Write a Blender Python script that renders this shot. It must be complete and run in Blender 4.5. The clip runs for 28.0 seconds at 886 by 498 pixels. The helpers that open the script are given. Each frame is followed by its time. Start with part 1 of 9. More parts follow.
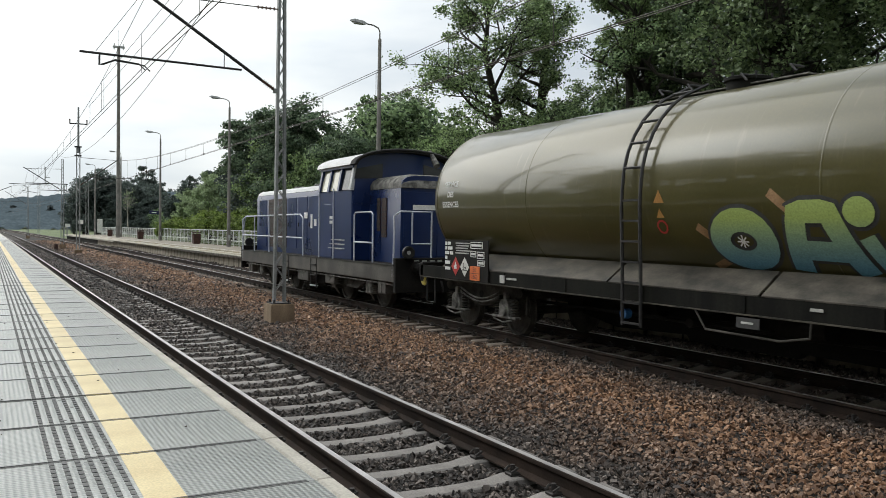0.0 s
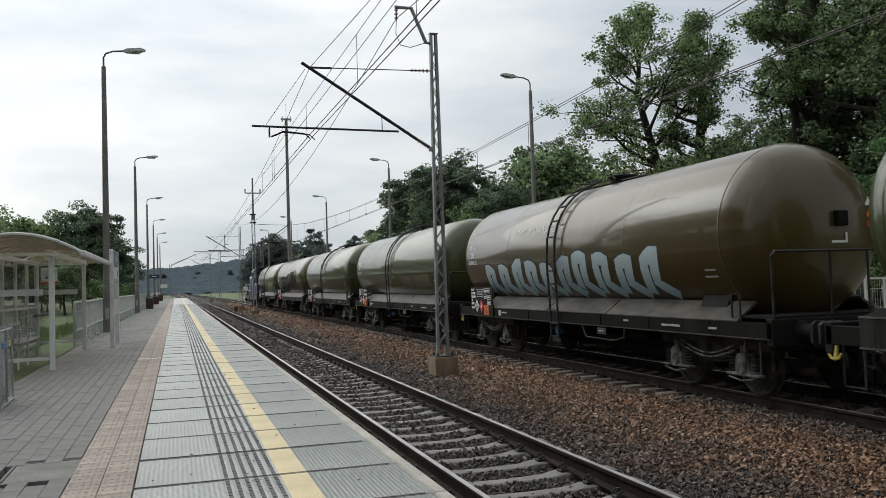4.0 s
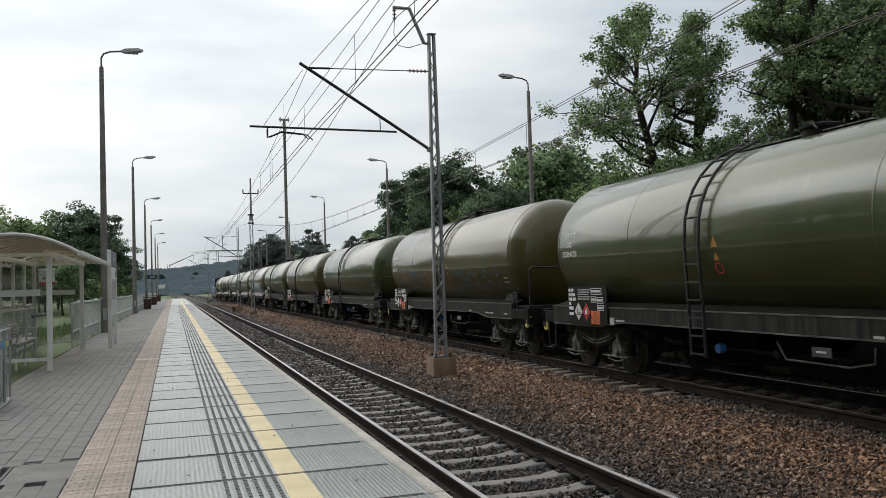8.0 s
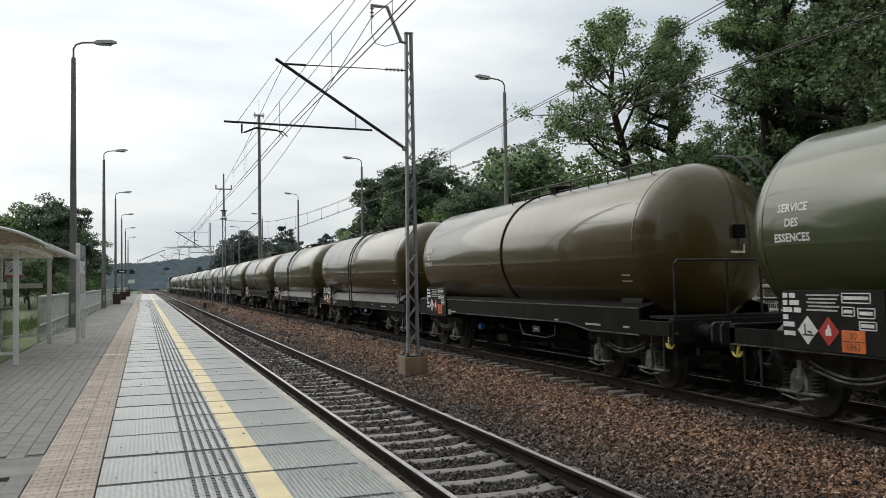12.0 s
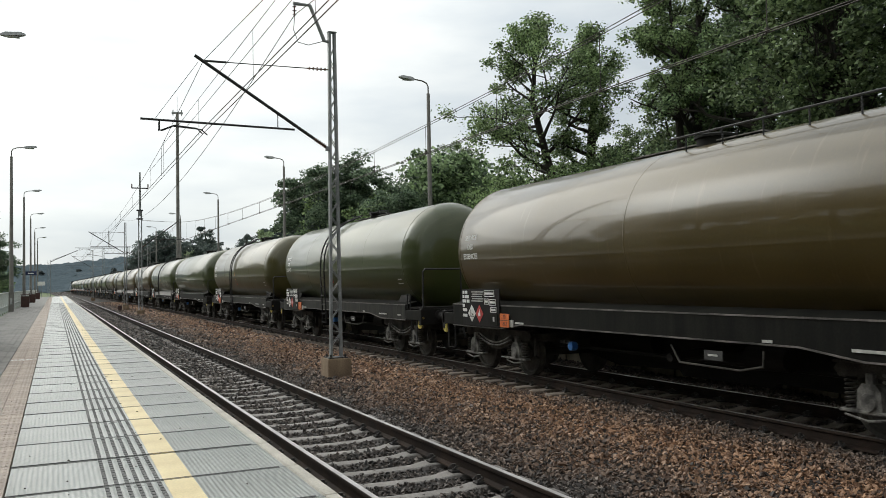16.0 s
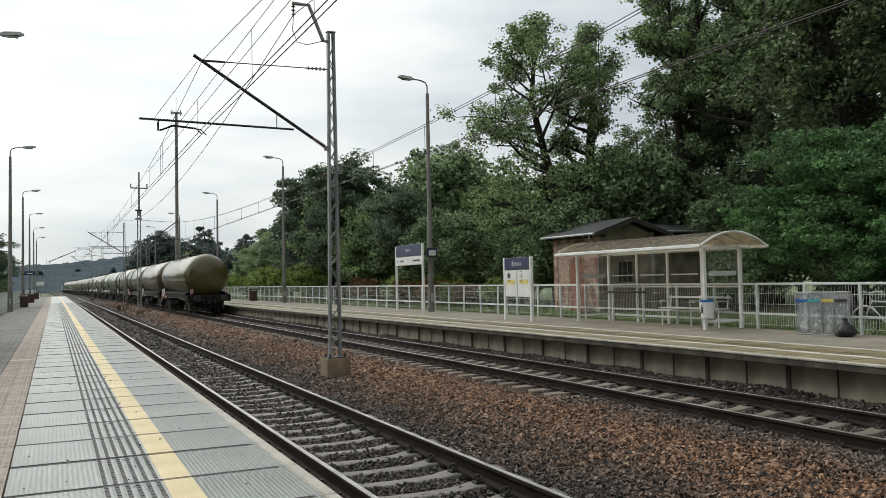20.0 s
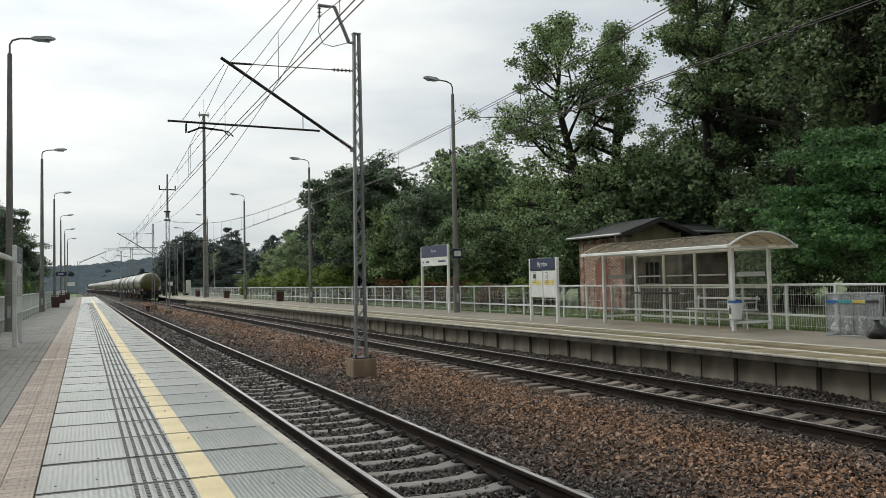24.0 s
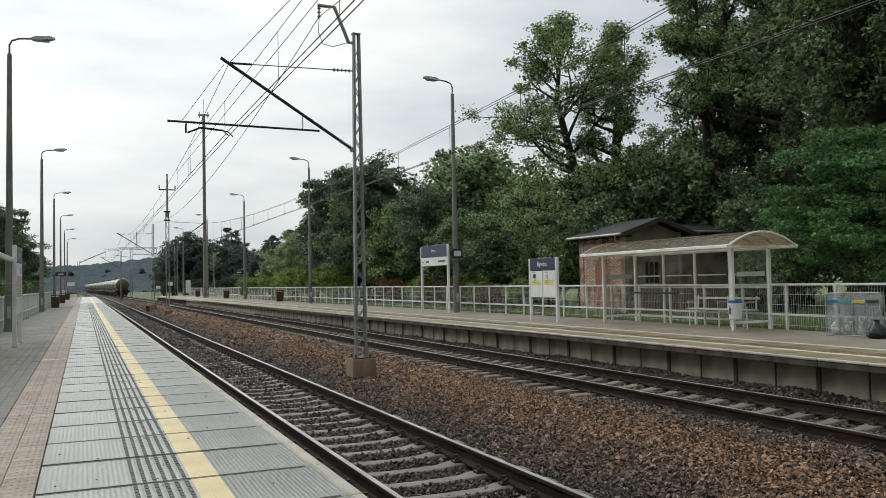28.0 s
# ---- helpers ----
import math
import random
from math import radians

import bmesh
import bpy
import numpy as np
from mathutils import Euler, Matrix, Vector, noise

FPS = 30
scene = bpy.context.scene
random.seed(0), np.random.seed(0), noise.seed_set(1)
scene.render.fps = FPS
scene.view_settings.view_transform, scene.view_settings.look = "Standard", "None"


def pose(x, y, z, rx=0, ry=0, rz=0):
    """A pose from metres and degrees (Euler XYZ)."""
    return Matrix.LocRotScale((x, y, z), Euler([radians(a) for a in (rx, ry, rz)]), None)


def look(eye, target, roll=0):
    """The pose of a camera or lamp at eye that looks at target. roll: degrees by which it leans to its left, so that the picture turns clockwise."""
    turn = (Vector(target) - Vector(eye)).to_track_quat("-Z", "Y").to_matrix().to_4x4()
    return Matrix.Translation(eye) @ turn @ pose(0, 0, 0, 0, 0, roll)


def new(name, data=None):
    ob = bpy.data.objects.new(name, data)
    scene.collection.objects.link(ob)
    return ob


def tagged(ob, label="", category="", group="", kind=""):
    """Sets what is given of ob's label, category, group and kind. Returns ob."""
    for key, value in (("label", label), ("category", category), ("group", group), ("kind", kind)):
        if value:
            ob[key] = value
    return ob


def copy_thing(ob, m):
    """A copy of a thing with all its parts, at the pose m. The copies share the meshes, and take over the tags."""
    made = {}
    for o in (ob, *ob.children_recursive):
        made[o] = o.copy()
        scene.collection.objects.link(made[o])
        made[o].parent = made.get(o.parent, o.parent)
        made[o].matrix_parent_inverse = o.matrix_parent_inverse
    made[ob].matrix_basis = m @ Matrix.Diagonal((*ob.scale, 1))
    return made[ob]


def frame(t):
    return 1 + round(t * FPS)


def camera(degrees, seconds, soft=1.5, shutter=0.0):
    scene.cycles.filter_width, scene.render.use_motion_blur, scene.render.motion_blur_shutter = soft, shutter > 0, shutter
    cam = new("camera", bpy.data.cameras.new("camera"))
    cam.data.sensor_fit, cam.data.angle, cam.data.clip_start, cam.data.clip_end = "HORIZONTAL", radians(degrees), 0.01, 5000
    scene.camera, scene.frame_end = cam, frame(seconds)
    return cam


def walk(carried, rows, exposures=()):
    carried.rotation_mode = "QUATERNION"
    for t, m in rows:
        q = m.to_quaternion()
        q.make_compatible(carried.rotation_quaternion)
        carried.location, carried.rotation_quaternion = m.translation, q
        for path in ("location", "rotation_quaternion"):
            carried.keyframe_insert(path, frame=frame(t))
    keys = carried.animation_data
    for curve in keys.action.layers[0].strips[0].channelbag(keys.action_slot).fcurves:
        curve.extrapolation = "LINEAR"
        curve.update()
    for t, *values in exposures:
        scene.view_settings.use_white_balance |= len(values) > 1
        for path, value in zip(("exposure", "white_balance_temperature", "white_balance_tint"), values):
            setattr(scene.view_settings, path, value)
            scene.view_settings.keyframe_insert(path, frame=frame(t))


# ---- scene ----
# Camera: stands on the platform, turned by hand. World: x across the tracks, y along them, z = 0 on the platform.
cam = camera(56.0, 28.0, soft=0.55, shutter=0.03)
EYE = (0.0, 0.0, 1.40)
TURNS = (
    (0, -28.66, -1.31, -0.76),
    (0.5, -22.81, -1.27, -0.43),
    (1, -17.76, -0.79, 1.76),
    (1.5, -16.48, 0.12, 1.85),
    (2, -16.45, 1.76, 1.77),
    (2.5, -16.46, 2.19, 1.71),
    (3, -16.93, 2.21, 1.79),
    (3.5, -17.61, 2.24, 1.8),
    (5.5, -17.84, 2.25, 1.81),
    (7, -17.86, 2.26, 1.85),
    (8.5, -17.88, 2.27, 1.8),
    (9.5, -17.87, 2.23, 1.82),
    (10.5, -17.89, 2.22, 1.69),
    (11, -17.96, 2.22, 1.53),
    (11.5, -18.49, 2.22, 1.24),
    (12, -19.72, 2.2, 0.89),
    (12.5, -23.15, 2.19, 0.86),
    (13, -24.75, 2.14, 0.96),
    (13.5, -24.96, 2.14, 0.99),
    (15.5, -24.95, 2.17, 1.07),
    (20.5, -25.02, 2.15, 1.12),
    (21, -24.29, 2.2, 1.13),
    (21.5, -23.59, 2.22, 1.14),
    (23.5, -23.27, 2.23, 1.1),
    (28, -23.28, 2.23, 1.12),
)
walk(cam, [(t, pose(*EYE, 90 + pitch, roll, yaw)) for t, yaw, pitch, roll in TURNS],
     exposures=[(0, 0.40, 6700, 7), (0.5, 0.16, 6650, 8), (1, -0.13, 6600, 8), (2, -0.25, 6600, 7), (3, -0.06, 6600, 7), (6, 0.04, 6650, 8), (11, 0.07, 6650, 8), (12, 0.13, 6700, 7),
                (13, 0.28, 6800, 6), (19, 0.30, 6800, 6), (20.3, 0.19, 6800, 6), (22, 0.12, 6800, 6), (28, 0.12, 6800, 6)])

# ---- light: bright overcast, the sun veiled ahead and to the left ----
SUN_DIR = Vector((-0.38, 0.68, 0.62)).normalized()
world = bpy.data.worlds.new("overcast_sky")
scene.world = world
world.use_nodes = True


def world_nodes():
    nt = world.node_tree
    N, L = nt.nodes, nt.links
    N.clear()
    out = N.new("ShaderNodeOutputWorld")
    bg = N.new("ShaderNodeBackground")
    sky = N.new("ShaderNodeTexSky")
    sky.sky_type = "NISHITA"
    sky.sun_disc = False
    sky.sun_elevation = math.asin(SUN_DIR.z)
    sky.sun_rotation = math.atan2(SUN_DIR.x, SUN_DIR.y)
    dim = N.new("ShaderNodeVectorMath")
    dim.operation = "SCALE"
    dim.inputs["Scale"].default_value = 0.12
    L.new(sky.outputs[0], dim.inputs[0])
    tc = N.new("ShaderNodeTexCoord")
    mp = N.new("ShaderNodeMapping")
    mp.inputs["Scale"].default_value = (1.2, 1.2, 4.5)
    L.new(tc.outputs["Generated"], mp.inputs[0])
    n1 = N.new("ShaderNodeTexNoise")
    n1.inputs["Scale"].default_value = 1.7
    n1.inputs["Detail"].default_value = 6
    n1.inputs["Roughness"].default_value = 0.5
    L.new(mp.outputs[0], n1.inputs["Vector"])
    ramp = N.new("ShaderNodeValToRGB")
    ramp.color_ramp.elements[0].position = 0.36
    ramp.color_ramp.elements[0].color = (0.53, 0.58, 0.65, 1)
    ramp.color_ramp.elements[1].position = 0.63
    ramp.color_ramp.elements[1].color = (0.86, 0.87, 0.88, 1)
    L.new(n1.outputs["Fac"], ramp.inputs[0])
    # glow of the veiled sun, wide and soft
    dot = N.new("ShaderNodeVectorMath")
    dot.operation = "DOT_PRODUCT"
    dot.inputs[1].default_value = Vector((-0.52, 0.66, 0.54)).normalized()
    L.new(tc.outputs["Generated"], dot.inputs[0])
    half = N.new("ShaderNodeMath")
    half.operation = "MULTIPLY_ADD"
    half.inputs[1].default_value = half.inputs[2].default_value = 0.5
    L.new(dot.outputs["Value"], half.inputs[0])
    rng = N.new("ShaderNodeValToRGB")
    els = rng.color_ramp.elements
    els.new(0.5)
    els.new(0.74)
    els.new(0.94)
    els.new(0.982)
    for e, (p, v) in zip(els, ((0.0, 0.29), (0.5, 0.49), (0.74, 0.70), (0.94, 0.90), (0.982, 1.25), (1.0, 3.8))):
        e.position, e.color = p, (v, v, v, 1)
    L.new(half.outputs[0], rng.inputs[0])
    gain = N.new("ShaderNodeMath")
    gain.operation = "MULTIPLY"
    gain.inputs[1].default_value = 1.40
    # an overcast sky is brighter overhead than at the horizon
    sep = N.new("ShaderNodeSeparateXYZ")
    L.new(tc.outputs["Generated"], sep.inputs[0])
    up = N.new("ShaderNodeMapRange")
    up.inputs["To Min"].default_value, up.inputs["To Max"].default_value = 0.92, 1.60
    L.new(sep.outputs[2], up.inputs["Value"])
    both = N.new("ShaderNodeMath")
    both.operation = "MULTIPLY"
    L.new(rng.outputs[0], both.inputs[0])
    L.new(up.outputs[0], both.inputs[1])
    L.new(both.outputs[0], gain.inputs[0])
    rng = gain
    mul = N.new("ShaderNodeVectorMath")
    mul.operation = "SCALE"
    L.new(ramp.outputs[0], mul.inputs[0])
    L.new(rng.outputs[0], mul.inputs["Scale"])
    mix = N.new("ShaderNodeMix")
    mix.data_type = "RGBA"
    mix.inputs["Factor"].default_value = 0.92
    L.new(dim.outputs[0], mix.inputs["A"])
    L.new(mul.outputs[0], mix.inputs["B"])
    L.new(mix.outputs["Result"], bg.inputs["Color"])
    bg.inputs["Strength"].default_value = 1.0
    L.new(bg.outputs[0], out.inputs[0])


world_nodes()
sun = new("sun", bpy.data.lights.new("sun", "SUN"))
sun.data.energy = 0.75
sun.data.angle = radians(64)
sun.data.color = (1.0, 0.95, 0.88)
sun.matrix_world = look((0, 0, 60), Vector((0, 0, 60)) - SUN_DIR)


# ---- materials ----
def mat(name, c1, c2, rough=0.7, metal=0.0, s1=1.5, s2=45.0, grain=0.18, bump=0.25, depth=0.006, rnd=0.0, isl=0.0,
        stretch=(1, 1, 1), spec=0.5, coat=0.0):
    """Two colours mixed by broad stains, with fine grain, relief and a little change from piece to piece."""
    m = bpy.data.materials.new(name)
    m.use_nodes = True
    nt = m.node_tree
    N, L = nt.nodes, nt.links
    b = N["Principled BSDF"]
    tc = N.new("ShaderNodeTexCoord")
    mp = N.new("ShaderNodeMapping")
    mp.inputs["Scale"].default_value = stretch
    L.new(tc.outputs["Object"], mp.inputs[0])
    a = N.new("ShaderNodeTexNoise")
    a.inputs["Scale"].default_value = s1
    a.inputs["Detail"].default_value = 5
    L.new(mp.outputs[0], a.inputs["Vector"])
    f = N.new("ShaderNodeTexNoise")
    f.inputs["Scale"].default_value = s2
    f.inputs["Detail"].default_value = 3
    L.new(tc.outputs["Object"], f.inputs["Vector"])
    r = N.new("ShaderNodeValToRGB")
    r.color_ramp.elements[0].position, r.color_ramp.elements[1].position = 0.36, 0.66
    r.color_ramp.elements[0].color, r.color_ramp.elements[1].color = (*c1, 1), (*c2, 1)
    L.new(a.outputs["Fac"], r.inputs[0])
    g = N.new("ShaderNodeMapRange")
    g.inputs["From Min"].default_value, g.inputs["From Max"].default_value = 0.3, 0.7
    g.inputs["To Min"].default_value, g.inputs["To Max"].default_value = 1 - grain, 1 + grain
    L.new(f.outputs["Fac"], g.inputs["Value"])
    last = g.outputs[0]
    for amount, node, socket in ((rnd, "ShaderNodeObjectInfo", "Random"), (isl, "ShaderNodeNewGeometry", "Random Per Island")):
        if amount:
            info = N.new(node)
            v = N.new("ShaderNodeMapRange")
            v.inputs["To Min"].default_value, v.inputs["To Max"].default_value = 1 - amount, 1 + amount
            L.new(info.outputs[socket], v.inputs["Value"])
            k = N.new("ShaderNodeMath")
            k.operation = "MULTIPLY"
            L.new(last, k.inputs[0])
            L.new(v.outputs[0], k.inputs[1])
            last = k.outputs[0]
    s = N.new("ShaderNodeVectorMath")
    s.operation = "SCALE"
    L.new(r.outputs[0], s.inputs[0])
    L.new(last, s.inputs["Scale"])
    L.new(s.outputs[0], b.inputs["Base Color"])
    q = N.new("ShaderNodeMapRange")
    q.inputs["To Min"].default_value, q.inputs["To Max"].default_value = max(0.03, rough - 0.12), min(1, rough + 0.12)
    L.new(a.outputs["Fac"], q.inputs["Value"])
    L.new(q.outputs[0], b.inputs["Roughness"])
    b.inputs["Metallic"].default_value = metal
    b.inputs["Specular IOR Level"].default_value = spec
    b.inputs["Coat Weight"].default_value = coat
    b.inputs["Coat Roughness"].default_value = 0.15
    if bump:
        p = N.new("ShaderNodeBump")
        p.inputs["Strength"].default_value = bump
        p.inputs["Distance"].default_value = depth
        L.new(f.outputs["Fac"], p.inputs["Height"])
        L.new(p.outputs[0], b.inputs["Normal"])
    return m


def leaf_mat(name, dark, light):
    """Foliage: colour changes leaf by leaf, a little light passes through."""
    m = bpy.data.materials.new(name)
    m.use_nodes = True
    N, L = m.node_tree.nodes, m.node_tree.links
    b = N["Principled BSDF"]
    geo = N.new("ShaderNodeNewGeometry")
    r = N.new("ShaderNodeValToRGB")
    r.color_ramp.elements[0].color, r.color_ramp.elements[1].color = (*dark, 1), (*light, 1)
    L.new(geo.outputs["Random Per Island"], r.inputs[0])
    tc = N.new("ShaderNodeTexCoord")
    n = N.new("ShaderNodeTexNoise")
    n.inputs["Scale"].default_value = 0.45
    L.new(tc.outputs["Object"], n.inputs["Vector"])
    v = N.new("ShaderNodeMapRange")
    v.inputs["From Min"].default_value, v.inputs["From Max"].default_value = 0.3, 0.7
    v.inputs["To Min"].default_value, v.inputs["To Max"].default_value = 0.65, 1.35
    L.new(n.outputs["Fac"], v.inputs["Value"])
    s = N.new("ShaderNodeVectorMath")
    s.operation = "SCALE"
    L.new(r.outputs[0], s.inputs[0])
    L.new(v.outputs[0], s.inputs["Scale"])
    L.new(s.outputs[0], b.inputs["Base Color"])
    b.inputs["Roughness"].default_value = 0.5
    b.inputs["Specular IOR Level"].default_value = 0.3
    t = N.new("ShaderNodeBsdfTranslucent")
    L.new(s.outputs[0], t.inputs["Color"])
    x = N.new("ShaderNodeMixShader")
    x.inputs[0].default_value = 0.36
    L.new(b.outputs[0], x.inputs[1])
    L.new(t.outputs[0], x.inputs[2])
    L.new(x.outputs[0], N["Material Output"].inputs[0])
    return m


def glass_mat(name, tint, clear, rough=0.05):
    """Thin sheet: mostly clear, with a real reflection."""
    m = bpy.data.materials.new(name)
    m.use_nodes = True
    N, L = m.node_tree.nodes, m.node_tree.links
    b = N["Principled BSDF"]
    b.inputs["Base Color"].default_value = (*tint, 1)
    b.inputs["Roughness"].default_value = rough
    tc = N.new("ShaderNodeTexCoord")
    n = N.new("ShaderNodeTexNoise")
    n.inputs["Scale"].default_value = 3.0
    n.inputs["Detail"].default_value = 4
    L.new(tc.outputs["Object"], n.inputs["Vector"])
    v = N.new("ShaderNodeMapRange")
    v.inputs["From Min"].default_value, v.inputs["From Max"].default_value = 0.35, 0.7
    v.inputs["To Min"].default_value, v.inputs["To Max"].default_value = 1 - clear - 0.05, 1 - clear + 0.12
    L.new(n.outputs["Fac"], v.inputs["Value"])
    t = N.new("ShaderNodeBsdfTransparent")
    x = N.new("ShaderNodeMixShader")
    L.new(v.outputs[0], x.inputs[0])
    L.new(t.outputs[0], x.inputs[1])
    L.new(b.outputs[0], x.inputs[2])
    L.new(x.outputs[0], N["Material Output"].inputs[0])
    return m


def roof_sheet_mat(name):
    """Smoky plastic sheet: daylight glows through it, things behind show faintly."""
    m = bpy.data.materials.new(name)
    m.use_nodes = True
    N, L = m.node_tree.nodes, m.node_tree.links
    tl = N.new("ShaderNodeBsdfTranslucent")
    tc = N.new("ShaderNodeTexCoord")
    n = N.new("ShaderNodeTexNoise")
    n.inputs["Scale"].default_value = 2.5
    n.inputs["Detail"].default_value = 5
    L.new(tc.outputs["Object"], n.inputs["Vector"])
    r = N.new("ShaderNodeValToRGB")
    r.color_ramp.elements[0].position, r.color_ramp.elements[1].position = 0.35, 0.65
    r.color_ramp.elements[0].color, r.color_ramp.elements[1].color = (0.58, 0.52, 0.43, 1), (0.74, 0.68, 0.58, 1)
    L.new(n.outputs["Fac"], r.inputs[0])
    L.new(r.outputs[0], tl.inputs["Color"])
    b = N["Principled BSDF"]
    b.inputs["Roughness"].default_value = 0.2
    b.inputs["Base Color"].default_value = (0.46, 0.44, 0.40, 1)
    t = N.new("ShaderNodeBsdfTransparent")
    t.inputs["Color"].default_value = (0.84, 0.79, 0.71, 1)
    x = N.new("ShaderNodeMixShader")
    x.inputs[0].default_value = 0.45
    L.new(tl.outputs[0], x.inputs[1])
    L.new(b.outputs[0], x.inputs[2])
    y = N.new("ShaderNodeMixShader")
    y.inputs[0].default_value = 0.24
    L.new(t.outputs[0], y.inputs[1])
    L.new(x.outputs[0], y.inputs[2])
    L.new(y.outputs[0], N["Material Output"].inputs[0])
    return m


def tank_mat(name, body, top, streak):
    """Worn olive paint: large patches, pale streaks running down, half gloss."""
    m = mat(name, body, top, rough=0.34, s1=0.55, s2=30, grain=0.07, bump=0.02, depth=0.003, coat=0.58, spec=0.35)
    m.node_tree.nodes["Principled BSDF"].inputs["Coat Roughness"].default_value = 0.045
    N, L = m.node_tree.nodes, m.node_tree.links
    b = N["Principled BSDF"]
    base = b.inputs["Base Color"].links[0].from_socket
    tc = N.new("ShaderNodeTexCoord")
    mp = N.new("ShaderNodeMapping")
    mp.inputs["Scale"].default_value = (0.3, 5.0, 0.55)
    L.new(tc.outputs["Object"], mp.inputs[0])
    n = N.new("ShaderNodeTexNoise")
    n.inputs["Scale"].default_value = 1.6
    n.inputs["Detail"].default_value = 6
    n.inputs["Roughness"].default_value = 0.65
    L.new(mp.outputs[0], n.inputs["Vector"])
    r = N.new("ShaderNodeValToRGB")
    r.color_ramp.elements[0].position, r.color_ramp.elements[1].position = 0.60, 0.82
    r.color_ramp.elements[0].color, r.color_ramp.elements[1].color = (0, 0, 0, 1), (0.55, 0.55, 0.55, 1)
    L.new(n.outputs["Fac"], r.inputs[0])
    x = N.new("ShaderNodeMix")
    x.data_type = "RGBA"
    L.new(r.outputs[0], x.inputs["Factor"])
    L.new(base, x.inputs["A"])
    x.inputs["B"].default_value = (*streak, 1)
    L.new(x.outputs["Result"], b.inputs["Base Color"])
    return m


def ballast_mat(name):
    """Crushed stone: grey by the near track, rust-stained between the tracks; every stone differs."""
    m = mat(name, (0.034, 0.0295, 0.027), (0.082, 0.072, 0.065), rough=0.62, s1=0.8, s2=60, grain=0.25, isl=0.0, bump=0)
    N, L = m.node_tree.nodes, m.node_tree.links
    b = N["Principled BSDF"]
    base = b.inputs["Base Color"].links[0].from_socket
    tc = N.new("ShaderNodeTexCoord")
    sep = N.new("ShaderNodeSeparateXYZ")
    L.new(tc.outputs["Object"], sep.inputs[0])
    n = N.new("ShaderNodeTexNoise")
    n.inputs["Scale"].default_value = 0.9
    n.inputs["Detail"].default_value = 5
    L.new(tc.outputs["Object"], n.inputs["Vector"])
    w = N.new("ShaderNodeMath")
    w.operation = "MULTIPLY_ADD"
    w.inputs[1].default_value = 2.6
    L.new(n.outputs["Fac"], w.inputs[0])
    L.new(sep.outputs[0], w.inputs[2])
    r = N.new("ShaderNodeValToRGB")
    re_ = r.color_ramp.elements
    re_.new(0.5)
    re_.new(0.6)
    re_.new(0.7)
    for e, (p, v) in zip(re_, ((0.42, 0.05), (0.52, 0.62), (0.61, 0.92), (0.72, 0.16), (1.0, 0.05))):
        e.position, e.color = p, (v, v, v, 1)
    d = N.new("ShaderNodeMath")
    d.operation = "DIVIDE"
    d.inputs[1].default_value = 14.0
    L.new(w.outputs[0], d.inputs[0])
    L.new(d.outputs[0], r.inputs[0])
    geo = N.new("ShaderNodeNewGeometry")
    grey = N.new("ShaderNodeValToRGB")
    ge = grey.color_ramp.elements
    ge.new(0.55)
    ge.new(0.86)
    for e, (p, v) in zip(ge, ((0.0, 0.15), (0.55, 0.75), (0.86, 1.75), (1.0, 3.0))):
        e.position, e.color = p, (v, v, v, 1)
    L.new(geo.outputs["Random Per Island"], grey.inputs[0])
    gm = N.new("ShaderNodeVectorMath")
    gm.operation = "MULTIPLY"
    L.new(base, gm.inputs[0])
    L.new(grey.outputs[0], gm.inputs[1])
    base = gm.outputs[0]
    rust = N.new("ShaderNodeValToRGB")
    rust.color_ramp.elements[0].color, rust.color_ramp.elements[1].color = (0.012, 0.008, 0.006, 1), (0.46, 0.285, 0.175, 1)
    high = rust.color_ramp.elements.new(0.86)
    high.color = (0.38, 0.207, 0.110, 1)
    mid = rust.color_ramp.elements.new(0.5)
    mid.color = (0.205, 0.104, 0.054, 1)
    L.new(geo.outputs["Random Per Island"], rust.inputs[0])
    x = N.new("ShaderNodeMix")
    x.data_type = "RGBA"
    L.new(r.outputs[0], x.inputs["Factor"])
    L.new(base, x.inputs["A"])
    L.new(rust.outputs[0], x.inputs["B"])
    L.new(x.outputs["Result"], b.inputs["Base Color"])
    return m


def slab_mat(name, c1, c2, rough, across, along, relief):
    """Grey concrete slab with a fine anti-slip grid, damp."""
    m = mat(name, c1, c2, rough=rough, s1=0.7, s2=60, grain=0.08, rnd=0.07, bump=0.15)
    N, L = m.node_tree.nodes, m.node_tree.links
    b = N["Principled BSDF"]
    tc = N.new("ShaderNodeTexCoord")
    w = N.new("ShaderNodeTexWave")
    w.bands_direction = "X"
    w.inputs["Scale"].default_value = across
    L.new(tc.outputs["Object"], w.inputs["Vector"])
    w2 = N.new("ShaderNodeTexWave")
    w2.bands_direction = "Y"
    w2.inputs["Scale"].default_value = along
    L.new(tc.outputs["Object"], w2.inputs["Vector"])
    k = N.new("ShaderNodeMath")
    k.operation = "ADD"
    L.new(w.outputs["Fac"], k.inputs[0])
    L.new(w2.outputs["Fac"], k.inputs[1])
    p = N.new("ShaderNodeBump")
    p.inputs["Strength"].default_value = 0.8
    p.inputs["Distance"].default_value = relief
    L.new(k.outputs[0], p.inputs["Height"])
    L.new(p.outputs[0], b.inputs["Normal"])
    return m


